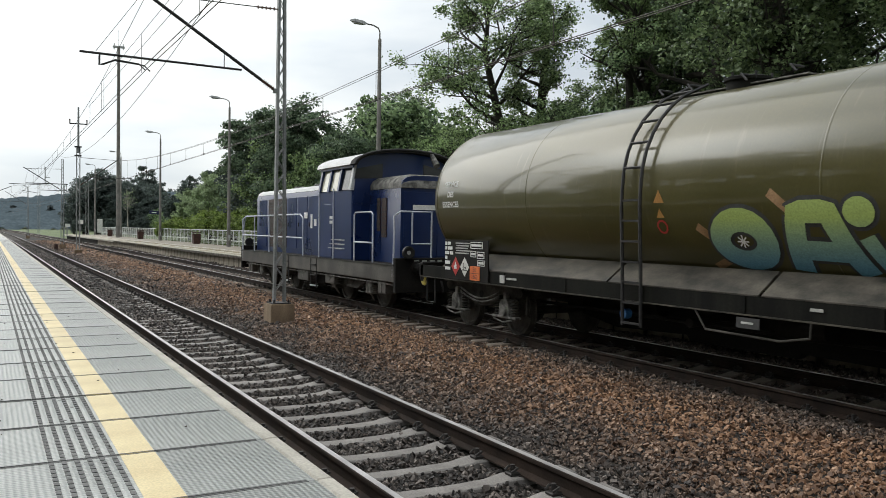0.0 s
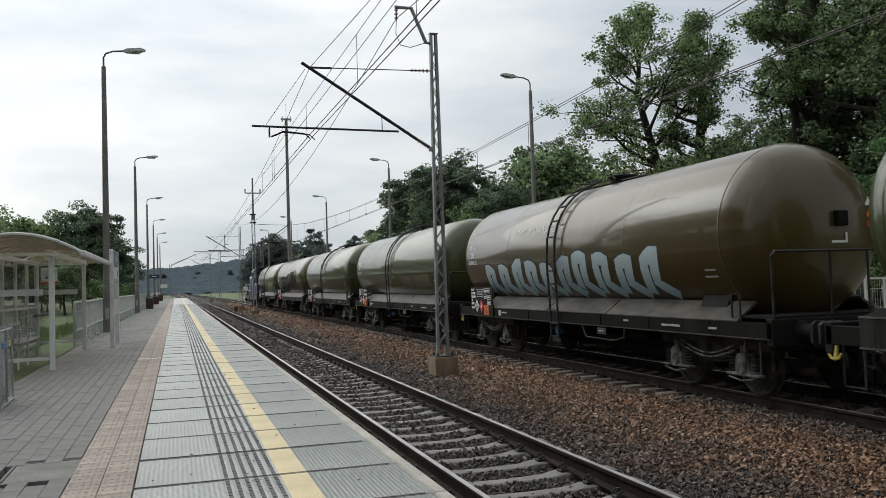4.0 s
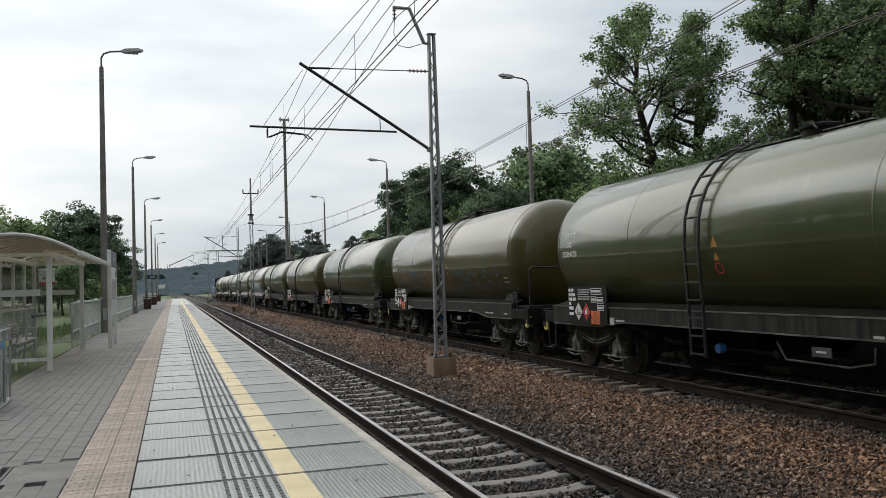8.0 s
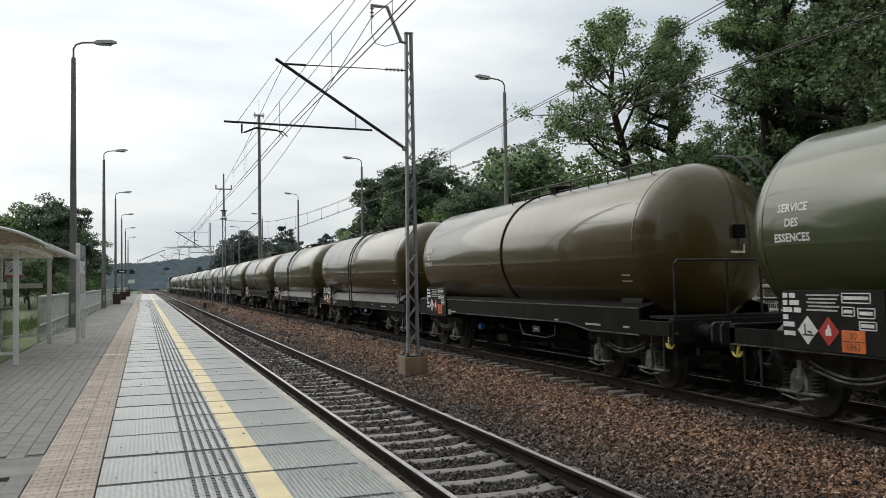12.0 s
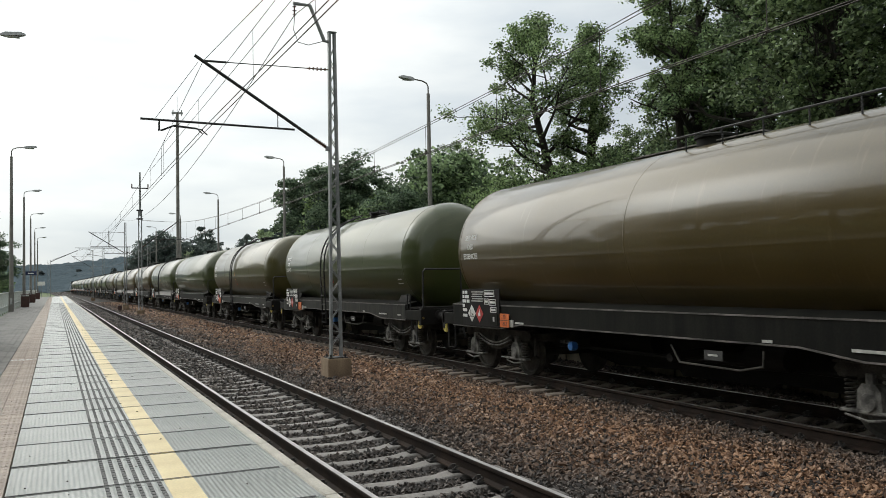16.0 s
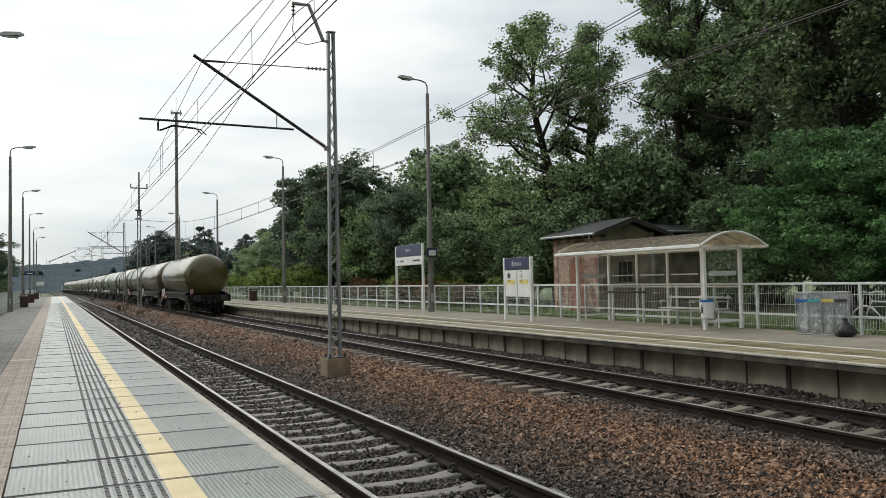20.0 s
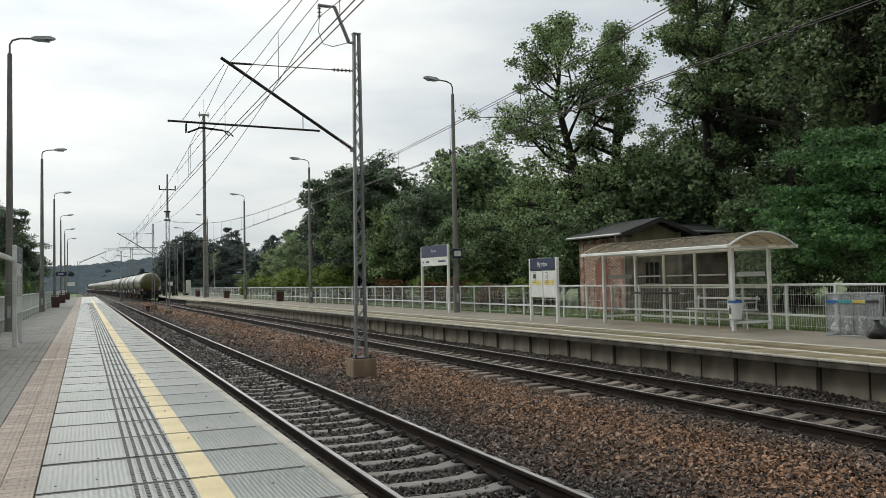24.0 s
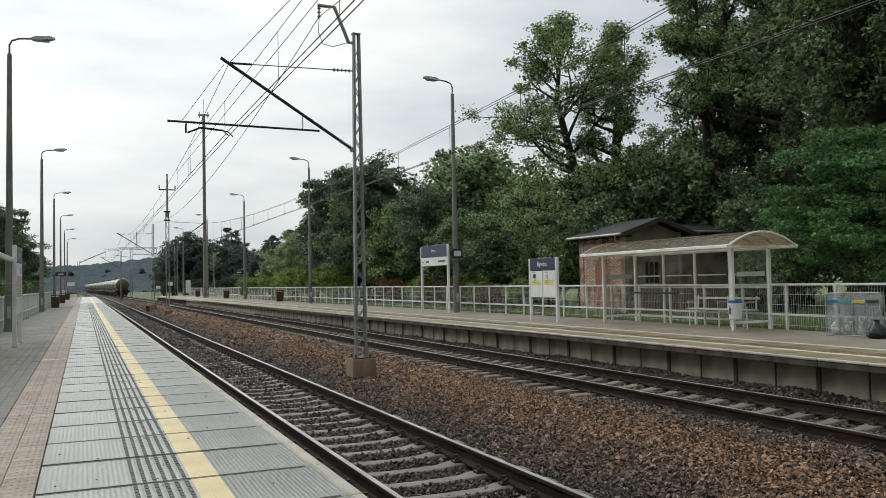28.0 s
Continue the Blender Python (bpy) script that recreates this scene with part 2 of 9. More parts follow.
M_SLAB = slab_mat("platform_slab", (0.285, 0.297, 0.284), (0.415, 0.428, 0.412), 0.30, 9.0, 9.0, 0.005)
M_SLABD = slab_mat("slab_hatched", (0.245, 0.255, 0.242), (0.345, 0.355, 0.338), 0.36, 10.0, 10.0, 0.008)
M_YELLOW = mat("yellow_paint", (0.62, 0.49, 0.255), (0.74, 0.62, 0.36), rough=0.5, s1=2.5, s2=70, grain=0.12, rnd=0.05)
M_SLABT = mat("platform_slab_tan", (0.160, 0.132, 0.074), (0.250, 0.208, 0.122), rough=0.5, s1=0.9, s2=50, grain=0.15, rnd=0.12)
M_RIB = mat("dark_groove", (0.09, 0.09, 0.09), (0.14, 0.14, 0.135), rough=0.7)
M_EDGE = mat("edge_concrete", (0.36, 0.335, 0.285), (0.46, 0.43, 0.375), rough=0.65, s1=3, rnd=0.08)
M_TACT = mat("tactile_tile", (0.325, 0.267, 0.225), (0.41, 0.343, 0.292), rough=0.7, s1=2, s2=80, rnd=0.14, isl=0.14)
M_BLOCK = mat("paving_block", (0.150, 0.147, 0.138), (0.215, 0.208, 0.195), rough=0.75, s1=0.8, s2=80, rnd=0.07, isl=0.08)
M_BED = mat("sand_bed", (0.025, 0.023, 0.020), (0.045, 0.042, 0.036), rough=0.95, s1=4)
M_CONC = mat("concrete", (0.30, 0.285, 0.26), (0.42, 0.40, 0.36), rough=0.8, s1=1.3, s2=50, grain=0.14, rnd=0.08)
M_LID = mat("worn_lid_concrete", (0.15, 0.145, 0.13), (0.24, 0.23, 0.21), rough=0.8, s1=2.5, s2=50, grain=0.2)
M_WALLP = mat("wall_panel", (0.29, 0.25, 0.19), (0.54, 0.475, 0.385), rough=0.85, s1=1.6, s2=40, grain=0.12, rnd=0.10, stretch=(1, 1, 0.5))
M_SLEEP = mat("sleeper_concrete", (0.115, 0.104, 0.096), (0.215, 0.200, 0.186), rough=0.8, s1=2.5, s2=60, grain=0.2, rnd=0.15, isl=0.15)
M_SLEEPB = mat("sleeper_dusty", (0.085, 0.066, 0.052), (0.155, 0.128, 0.105), rough=0.85, s1=2.5, s2=60, grain=0.25, rnd=0.25, isl=0.25)
M_RAIL = mat("rail_rust", (0.016, 0.011, 0.009), (0.038, 0.025, 0.019), rough=0.8, s1=3, s2=60, metal=0.0, spec=0.2)
M_RAILTOP = mat("rail_polished", (0.42, 0.40, 0.39), (0.56, 0.54, 0.53), rough=0.36, metal=0.75, s1=2, s2=30, grain=0.1, bump=0.05)
M_CLIP = mat("clip_steel", (0.018, 0.016, 0.015), (0.045, 0.04, 0.038), rough=0.6, metal=0.3)
M_BALLAST = ballast_mat("ballast_stone")
# dirt taken near black: the shade between the stones is in its colour
M_BEDSHADE = mat("ballast_dirt_shaded", (0.010, 0.008, 0.006), (0.022, 0.016, 0.012), rough=0.95, s1=1.5, s2=30, grain=0.4, bump=1.0, depth=0.03)
M_GRASS = mat("grass", (0.075, 0.110, 0.042), (0.135, 0.172, 0.070), rough=0.9, s1=0.5, s2=18, grain=0.35, bump=0.8, depth=0.05)
M_GALV = mat("galvanised_steel", (0.28, 0.29, 0.29), (0.42, 0.43, 0.43), rough=0.5, metal=0.5, s1=3, s2=40, grain=0.1)
M_MAST = mat("mast_steel", (0.18, 0.19, 0.19), (0.30, 0.31, 0.31), rough=0.6, metal=0.3, s1=2, s2=30, grain=0.15)
M_DARK = mat("dark_steel", (0.02, 0.02, 0.022), (0.045, 0.043, 0.042), rough=0.55, metal=0.4, s1=4)
M_POLE = mat("lamp_pole_concrete", (0.13, 0.125, 0.115), (0.21, 0.20, 0.185), rough=0.8, s1=1.2, s2=40, grain=0.15)
M_WHITE = mat("white_coat", (0.62, 0.63, 0.62), (0.76, 0.77, 0.75), rough=0.4, s1=2, s2=40, grain=0.06)
M_LAMP = mat("lamp_head_grey", (0.30, 0.31, 0.31), (0.40, 0.41, 0.41), rough=0.45, s1=5)
M_LENS = mat("lamp_lens", (0.45, 0.46, 0.45), (0.55, 0.56, 0.55), rough=0.2, s1=5, bump=0)
M_WIRE = mat("wire_copper", (0.035, 0.03, 0.027), (0.06, 0.05, 0.045), rough=0.6, metal=0.5, s1=3, bump=0)
M_INSUL = mat("insulator_brown", (0.06, 0.03, 0.02), (0.10, 0.05, 0.035), rough=0.25, s1=8)
M_NAVY = mat("sign_navy", (0.012, 0.020, 0.065), (0.02, 0.032, 0.09), rough=0.35, s1=3, bump=0)
M_PAPER = mat("paper_white", (0.60, 0.60, 0.57), (0.72, 0.72, 0.69), rough=0.7, s1=5, bump=0)
M_PAPERY = mat("paper_yellow", (0.62, 0.50, 0.12), (0.74, 0.62, 0.22), rough=0.7, s1=7, bump=0)
M_TEXTW = mat("lettering_white", (0.66, 0.66, 0.64), (0.78, 0.78, 0.76), rough=0.6, s1=6, bump=0)
M_TEXTD = mat("lettering_dark", (0.03, 0.03, 0.03), (0.05, 0.05, 0.05), rough=0.6, s1=6, bump=0)
M_RED = mat("red_paint", (0.38, 0.03, 0.025), (0.50, 0.05, 0.04), rough=0.5, s1=5)
M_ORANGE = mat("orange_plate", (0.62, 0.13, 0.03), (0.72, 0.19, 0.05), rough=0.5, s1=5)
M_HOOKB = mat("hook_bracket_paint", (0.10, 0.07, 0.02), (0.42, 0.32, 0.08), rough=0.6, s1=9, stretch=(1, 2, 1))
M_BLUEV = mat("blue_valve", (0.02, 0.10, 0.30), (0.04, 0.17, 0.42), rough=0.4, s1=5)
M_BIN = mat("bin_red_brown", (0.045, 0.021, 0.017), (0.080, 0.036, 0.028), rough=0.6, s1=5)
M_BAG = glass_mat("clear_bag", (0.48, 0.50, 0.52), 0.62, 0.2)
M_BAGK = mat("black_bag", (0.012, 0.012, 0.013), (0.025, 0.025, 0.027), rough=0.3, s1=6, s2=14, bump=0.8, depth=0.05)
M_PANE = glass_mat("shelter_pane", (0.06, 0.065, 0.065), 0.88, 0.03)
M_ROOFP = roof_sheet_mat("shelter_roof_sheet")
M_BENCH = mat("bench_steel", (0.45, 0.46, 0.46), (0.58, 0.59, 0.59), rough=0.4, s1=3)
M_BRICK = mat("red_brick", (0.24, 0.105, 0.070), (0.62, 0.50, 0.41), rough=0.85, s1=2.4, s2=60, grain=0.2, rnd=0.25, isl=0.25)
M_MORTAR = mat("mortar", (0.30, 0.27, 0.23), (0.42, 0.38, 0.33), rough=0.9, s1=2)
M_PLASTER = mat("old_plaster", (0.17, 0.135, 0.10), (0.33, 0.27, 0.21), rough=0.9, s1=1.4, s2=30, grain=0.15)
M_FELT = mat("roof_felt", (0.030, 0.032, 0.032), (0.060, 0.063, 0.062), rough=0.85, s1=1.0, s2=40)
M_DOOR = mat("door_red_brown", (0.20, 0.07, 0.045), (0.28, 0.11, 0.07), rough=0.7, s1=3, stretch=(1, 1, 0.2))
M_WINDOWD = mat("window_dark", (0.015, 0.017, 0.018), (0.03, 0.032, 0.034), rough=0.15, s1=3, bump=0)
M_BLUE = mat("loco_blue", (0.005, 0.016, 0.070), (0.009, 0.028, 0.112), rough=0.30, s1=0.8, s2=30, grain=0.07, bump=0.03, coat=0.0, spec=0.45)
M_LGREY = mat("loco_grey", (0.40, 0.41, 0.42), (0.52, 0.53, 0.53), rough=0.4, s1=1.5)
M_CHASSIS = mat("chassis_black", (0.007, 0.0065, 0.006), (0.017, 0.0155, 0.014), rough=0.75, spec=0.2, s1=2, s2=30, grain=0.25)
M_BOGIE = mat("bogie_grime", (0.022, 0.0205, 0.018), (0.075, 0.069, 0.060), rough=0.8, spec=0.25, s1=3, s2=40, grain=0.3)
M_AXBOX = mat("axlebox_grey", (0.050, 0.048, 0.045), (0.230, 0.222, 0.205), rough=0.7, s1=7, spec=0.25)
M_SKIRT = mat("skirt_grey_green", (0.026, 0.024, 0.020), (0.105, 0.092, 0.074), spec=0.30, rough=0.5, s1=2.2, s2=30, grain=0.15, stretch=(1, 1, 3))
M_EDGEW = mat("worn_flange_edge", (0.03, 0.028, 0.026), (0.17, 0.15, 0.14), rough=0.5, s1=1.5, s2=30, grain=0.3)
M_SOLE = mat("solebar_streaked", (0.008, 0.0083, 0.007), (0.034, 0.034, 0.028), rough=0.65, spec=0.2, s1=2.6, s2=30, grain=0.2, stretch=(1, 3.5, 0.25))
M_BEAM = mat("beam_dark_green", (0.005, 0.0052, 0.0045), (0.015, 0.015, 0.012), rough=0.7, spec=0.12, s1=1.4, s2=30, grain=0.2, stretch=(1, 3, 0.3))
M_HEAD = mat("rail_handgrey", (0.42, 0.45, 0.52), (0.56, 0.58, 0.64), rough=0.45, s1=3)
M_BARK = mat("bark", (0.020, 0.017, 0.014), (0.046, 0.039, 0.032), rough=0.95, s1=2, s2=14, grain=0.3, stretch=(1, 1, 0.25), bump=0.6, depth=0.03)
TANKS = [tank_mat("tank_olive", (0.056, 0.049, 0.012), (0.074, 0.064, 0.017), (0.170, 0.148, 0.084)),
         tank_mat("tank_green", (0.038, 0.048, 0.013), (0.052, 0.063, 0.018), (0.120, 0.128, 0.070)),
         tank_mat("tank_brown", (0.054, 0.037, 0.009), (0.072, 0.050, 0.013), (0.180, 0.140, 0.082))]
LEAF_OAK = leaf_mat("leaf_oak", (0.014, 0.034, 0.014), (0.345, 0.470, 0.210))
LEAF_DARK = leaf_mat("leaf_dark", (0.014, 0.034, 0.018), (0.310, 0.425, 0.215))
LEAF_DEEP = leaf_mat("leaf_deep", (0.012, 0.028, 0.014), (0.245, 0.325, 0.155))
LEAF_BRIGHT = leaf_mat("leaf_bright", (0.018, 0.060, 0.022), (0.165, 0.315, 0.115))
LEAF_PINE = leaf_mat("leaf_pine", (0.028, 0.056, 0.034), (0.215, 0.290, 0.180))
# far leaves are tinted blue-grey; the haze is in their colour
LEAF_FAR = leaf_mat("leaf_far_hazed", (0.040, 0.053, 0.056), (0.085, 0.102, 0.105))
# ridge canopy carries the blue-grey of distance haze as paint
M_CANOPY = mat("far_canopy_hazed", (0.064, 0.084, 0.096), (0.088, 0.112, 0.126), rough=0.95, s1=0.10, s2=0.7, grain=0.20, bump=0.6, depth=1.0, spec=0.0)
LEAF_RUST = leaf_mat("leaf_rust", (0.09, 0.045, 0.015), (0.16, 0.09, 0.03))
M_FOOT = mat("footing_rusty", (0.11, 0.074, 0.045), (0.25, 0.18, 0.115), rough=0.85, s1=2.2, s2=40, grain=0.2, stretch=(1, 1, 0.4))
M_TAGT = mat("tag_teal", (0.05, 0.30, 0.33), (0.08, 0.38, 0.40), rough=0.5, bump=0)
M_TAGY = mat("tag_yellow", (0.55, 0.45, 0.10), (0.65, 0.55, 0.16), rough=0.5, bump=0)
M_FENCE = mat("fence_white", (0.52, 0.55, 0.53), (0.66, 0.68, 0.66), rough=0.45, s1=3, s2=40, grain=0.06)
# pale birch leaves, with some distance haze put into the colour
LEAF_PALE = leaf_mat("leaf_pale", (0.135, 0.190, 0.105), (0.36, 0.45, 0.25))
M_TAGB = mat("spray_sky_blue", (0.028, 0.075, 0.115), (0.060, 0.145, 0.205), rough=0.6, s1=3, bump=0)
M_PINK = mat("spray_dull_pink", (0.20, 0.13, 0.11), (0.34, 0.24, 0.21), rough=0.6, s1=5, bump=0)
M_PATCH = mat("worn_paint_patch", (0.070, 0.062, 0.025), (0.130, 0.110, 0.058), rough=0.5, s1=1.6, s2=40, grain=0.2, bump=0)
LEAF_LIME = leaf_mat("leaf_lime", (0.085, 0.135, 0.030), (0.300, 0.390, 0.110))
# leaves of the farther trees: bluish haze is mixed into the colour
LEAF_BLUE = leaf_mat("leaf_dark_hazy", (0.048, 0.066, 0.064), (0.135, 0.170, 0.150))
M_PALEBARK = mat("pale_bark", (0.22, 0.21, 0.18), (0.40, 0.38, 0.33), rough=0.9, s1=3, s2=14, grain=0.2, stretch=(1, 1, 0.3))
LEAF_GRASS = leaf_mat("leaf_grass", (0.085, 0.130, 0.040), (0.20, 0.27, 0.095))
# dark timber; also serves as painted shade on the hut's wing
M_WOODSHADE = mat("dark_timber_and_shade", (0.03, 0.024, 0.02), (0.06, 0.048, 0.04), rough=0.85, s1=3)
M_FLOUR = mat("spray_pale_orange", (0.22, 0.12, 0.05), (0.34, 0.20, 0.10), rough=0.6, s1=4, bump=0)
M_WHSPRAY = mat("spray_faded_white", (0.20, 0.20, 0.15), (0.34, 0.34, 0.28), rough=0.6, s1=3, bump=0)
M_LSILL = mat("loco_sill_grey", (0.040, 0.037, 0.033), (0.105, 0.097, 0.086), rough=0.55, s1=1.5, s2=30, grain=0.2)
M_GRILLE = mat("grille_brown", (0.035, 0.022, 0.02), (0.06, 0.035, 0.03), rough=0.7, s1=3)
# cream of the curtains, and the sky's reflection painted into the glass
M_CABGLASS = mat("cab_glass", (0.34, 0.33, 0.25), (0.56, 0.55, 0.44), rough=0.08, s1=1.0, bump=0, coat=0.5)
M_TRI = mat("warning_orange", (0.36, 0.17, 0.04), (0.46, 0.24, 0.07), rough=0.5, s1=5, bump=0)
M_ASPH = mat("asphalt_grey", (0.165, 0.143, 0.112), (0.245, 0.214, 0.172), rough=0.75, s1=0.9, s2=70, grain=0.18)
M_PALE = mat("pale_concrete", (0.42, 0.40, 0.35), (0.54, 0.51, 0.46), rough=0.7, s1=1.5, s2=50, rnd=0.06)
M_STENCIL = mat("stencil_grey_white", (0.34, 0.34, 0.32), (0.52, 0.52, 0.49), rough=0.6, s1=9, bump=0)
M_FARWALL = mat("far_hall_white", (0.45, 0.46, 0.46), (0.55, 0.56, 0.56), rough=0.6, s1=0.5)
# grime, with the shade below the platform edge put into the colour too
M_FASCIA = mat("grimy_shaded_fascia", (0.035, 0.029, 0.021), (0.10, 0.085, 0.065), rough=0.85, s1=2.5, s2=40, grain=0.25, stretch=(1, 1, 0.3))


# ---- mesh helpers ----
class Mesh:
    """Collects faces of one mesh; each face keeps the index of its material."""

    def __init__(self):
        self.v, self.f, self.k, self.n = [], [], [], 0

    def add(self, verts, faces, k=0):
        base = self.n
        self.v.extend(verts)
        self.n += len(verts)
        self.f.extend(tuple(base + i for i in f) for f in faces)
        self.k.extend([k] * len(faces))
        return self

    def box(self, x0, x1, y0, y1, z0, z1, c=0.0, k=0):
        """A box; c chamfers its edges."""
        if c <= 0:
            vs = [(x, y, z) for z in (z0, z1) for y in (y0, y1) for x in (x0, x1)]
            return self.add(vs, [(0, 2, 3, 1), (4, 5, 7, 6), (0, 1, 5, 4), (2, 6, 7, 3), (0, 4, 6, 2), (1, 3, 7, 5)], k)
        X, Y, Z = (x0, x1), (y0, y1), (z0, z1)
        vs, idx = [], {}
        for ix in (0, 1):
            for iy in (0, 1):
                for iz in (0, 1):
                    for ax in (0, 1, 2):
                        p = [X[ix], Y[iy], Z[iz]]
                        s = [c if i == 0 else -c for i in (ix, iy, iz)]
                        for a in (0, 1, 2):
                            if a != ax:
                                p[a] += s[a]
                        idx[ix, iy, iz, ax] = len(vs)
                        vs.append(tuple(p))
        I = idx
        fs = []
        for s in (0, 1):
            q = [I[s, 0, 0, 0], I[s, 1, 0, 0], I[s, 1, 1, 0], I[s, 0, 1, 0]]
            fs.append(q if s else q[::-1])
            q = [I[0, s, 0, 1], I[0, s, 1, 1], I[1, s, 1, 1], I[1, s, 0, 1]]
            fs.append(q if s else q[::-1])
            q = [I[0, 0, s, 2], I[1, 0, s, 2], I[1, 1, s, 2], I[0, 1, s, 2]]
            fs.append(q if s else q[::-1])
        for a in (0, 1):
            for b in (0, 1):
                q = [I[a, b, 0, 0], I[a, b, 1, 0], I[a, b, 1, 1], I[a, b, 0, 1]]
                fs.append(q[::-1] if a == b else q)
                q = [I[a, 0, b, 0], I[a, 1, b, 0], I[a, 1, b, 2], I[a, 0, b, 2]]
                fs.append(q if a == b else q[::-1])
                q = [I[0, a, b, 1], I[1, a, b, 1], I[1, a, b, 2], I[0, a, b, 2]]
                fs.append(q[::-1] if a == b else q)
                for d in (0, 1):
                    q = [I[a, b, d, 0], I[a, b, d, 1], I[a, b, d, 2]]
                    fs.append(q if (a + b + d) % 2 else q[::-1])
        return self.add(vs, fs, k)

    def tube(self, p0, p1, r0, r1=None, n=8, k=0, caps=True):
        """A round bar from p0 to p1."""
        r1 = r0 if r1 is None else r1
        p0, p1 = Vector(p0), Vector(p1)
        d = (p1 - p0).normalized()
        u = d.orthogonal().normalized()
        w = d.cross(u)
        vs = []
        for p, r in ((p0, r0), (p1, r1)):
            for i in range(n):
                a = 2 * math.pi * i / n
                vs.append(tuple(p + (u * math.cos(a) + w * math.sin(a)) * r))
        fs = [(i, (i + 1) % n, n + (i + 1) % n, n + i) for i in range(n)]
        if caps:
            fs += [tuple(range(n))[::-1], tuple(range(n, 2 * n))]
        return self.add(vs, fs, k)

    def path(self, pts, r, n=6, k=0):
        """A bent round bar through the points."""
        pts = [Vector(p) for p in pts]
        vs, last = [], None
        for i, p in enumerate(pts):
            d = (pts[min(i + 1, len(pts) - 1)] - pts[max(i - 1, 0)]).normalized()
            u = d.orthogonal().normalized() if last is None else (last - d * last.dot(d)).normalized()
            last = u
            w = d.cross(u)
            for j in range(n):
                a = 2 * math.pi * j / n
                vs.append(tuple(p + (u * math.cos(a) + w * math.sin(a)) * r))
        fs = [(i * n + j, i * n + (j + 1) % n, (i + 1) * n + (j + 1) % n, (i + 1) * n + j)
              for i in range(len(pts) - 1) for j in range(n)]
        fs += [tuple(range(n))[::-1], tuple(range((len(pts) - 1) * n, len(pts) * n))]
        return self.add(vs, fs, k)

    def extrude(self, outline, axis, a, b, k=0):
        """A closed outline in the two other axes (x-z, y-z or x-y), drawn out along axis from a to b."""
        def put(p, s):
            return {"x": (s, p[0], p[1]), "y": (p[0], s, p[1]), "z": (p[0], p[1], s)}[axis]
        n = len(outline)
        vs = [put(p, a) for p in outline] + [put(p, b) for p in outline]
        fs = [(i, (i + 1) % n, n + (i + 1) % n, n + i) for i in range(n)] + [tuple(range(n))[::-1], tuple(range(n, 2 * n))]
        return self.add(vs, fs, k)

    def loft(self, rings, k=0, closed=True, caps=True):
        n = len(rings[0])
        vs = [tuple(p) for r in rings for p in r]
        m = n if closed else n - 1
        fs = [(i * n + j, i * n + (j + 1) % n, (i + 1) * n + (j + 1) % n, (i + 1) * n + j)
              for i in range(len(rings) - 1) for j in range(m)]
        if closed and caps:
            fs += [tuple(range(n))[::-1], tuple(range((len(rings) - 1) * n, len(rings) * n))]
        return self.add(vs, fs, k)

    def lathe_y(self, profile, x, z, n=32, k=0):
        """Turns (y, radius) pairs round an axis along y through (x, z)."""
        return self.loft([[(x + r * math.cos(2 * math.pi * i / n), y, z + r * math.sin(2 * math.pi * i / n)) for i in range(n)]
                          for y, r in profile], k)

    def lathe_x(self, profile, y, z, n=24, k=0):
        return self.loft([[(x, y + r * math.cos(2 * math.pi * i / n), z + r * math.sin(2 * math.pi * i / n)) for i in range(n)]
                          for x, r in profile], k)

    def lathe_z(self, profile, x, y, n=16, k=0):
        return self.loft([[(x + r * math.cos(2 * math.pi * i / n), y + r * math.sin(2 * math.pi * i / n), z) for i in range(n)]
                          for z, r in profile], k)

    def data(self, name, materials, smooth=35):
        me = bpy.data.meshes.new(name)
        me.from_pydata(self.v, [], self.f)
        for m in (materials if isinstance(materials, (list, tuple)) else [materials]):
            me.materials.append(m)
        if any(self.k):
            me.polygons.foreach_set("material_index", self.k)
        bm = bmesh.new()
        bm.from_mesh(me)
        bmesh.ops.recalc_face_normals(bm, faces=bm.faces)
        bm.to_mesh(me)
        bm.free()
        if smooth:
            me.polygons.foreach_set("use_smooth", [True] * len(me.polygons))
            me.set_sharp_from_angle(angle=radians(smooth))
        me.update()
        return me


def raw_mesh(name, verts, faces, materials, mat_index=None, flat=True):
    """A big mesh straight from arrays, with no clean-up."""
    me = bpy.data.meshes.new(name)
    verts = np.asarray(verts, dtype=np.float32).reshape(-1, 3)
    faces = np.asarray(faces, dtype=np.int32)
    nf, k = faces.shape
    me.vertices.add(len(verts))
    me.vertices.foreach_set("co", verts.ravel())
    me.loops.add(nf * k)
    me.loops.foreach_set("vertex_index", faces.ravel())
    me.polygons.add(nf)
    me.polygons.foreach_set("loop_start", np.arange(0, nf * k, k, dtype=np.int32))
    for m in (materials if isinstance(materials, (list, tuple)) else [materials]):
        me.materials.append(m)
    if mat_index is not None:
        me.polygons.foreach_set("material_index", np.asarray(mat_index, dtype=np.int32))
    me.update(calc_edges=True)
    if flat:
        me.shade_flat()
    return me


def thing(name, label, category, group="", kind="", m=None):
    ob = tagged(new(name), label, category, group, kind)
    ob.empty_display_size = 0.2
    if m is not None:
        ob.matrix_world = m
    return ob


def part(name, mesh, material, parent, label="", m=None, smooth=35):
    """One mesh object under a thing or a part. mesh: a Mesh, or mesh data to share."""
    me = mesh.data(name, material, smooth) if isinstance(mesh, Mesh) else mesh
    ob = new(name, me)
    ob.parent = parent
    if m is not None:
        ob.matrix_basis = m
    if label:
        ob["label"] = label
    return ob


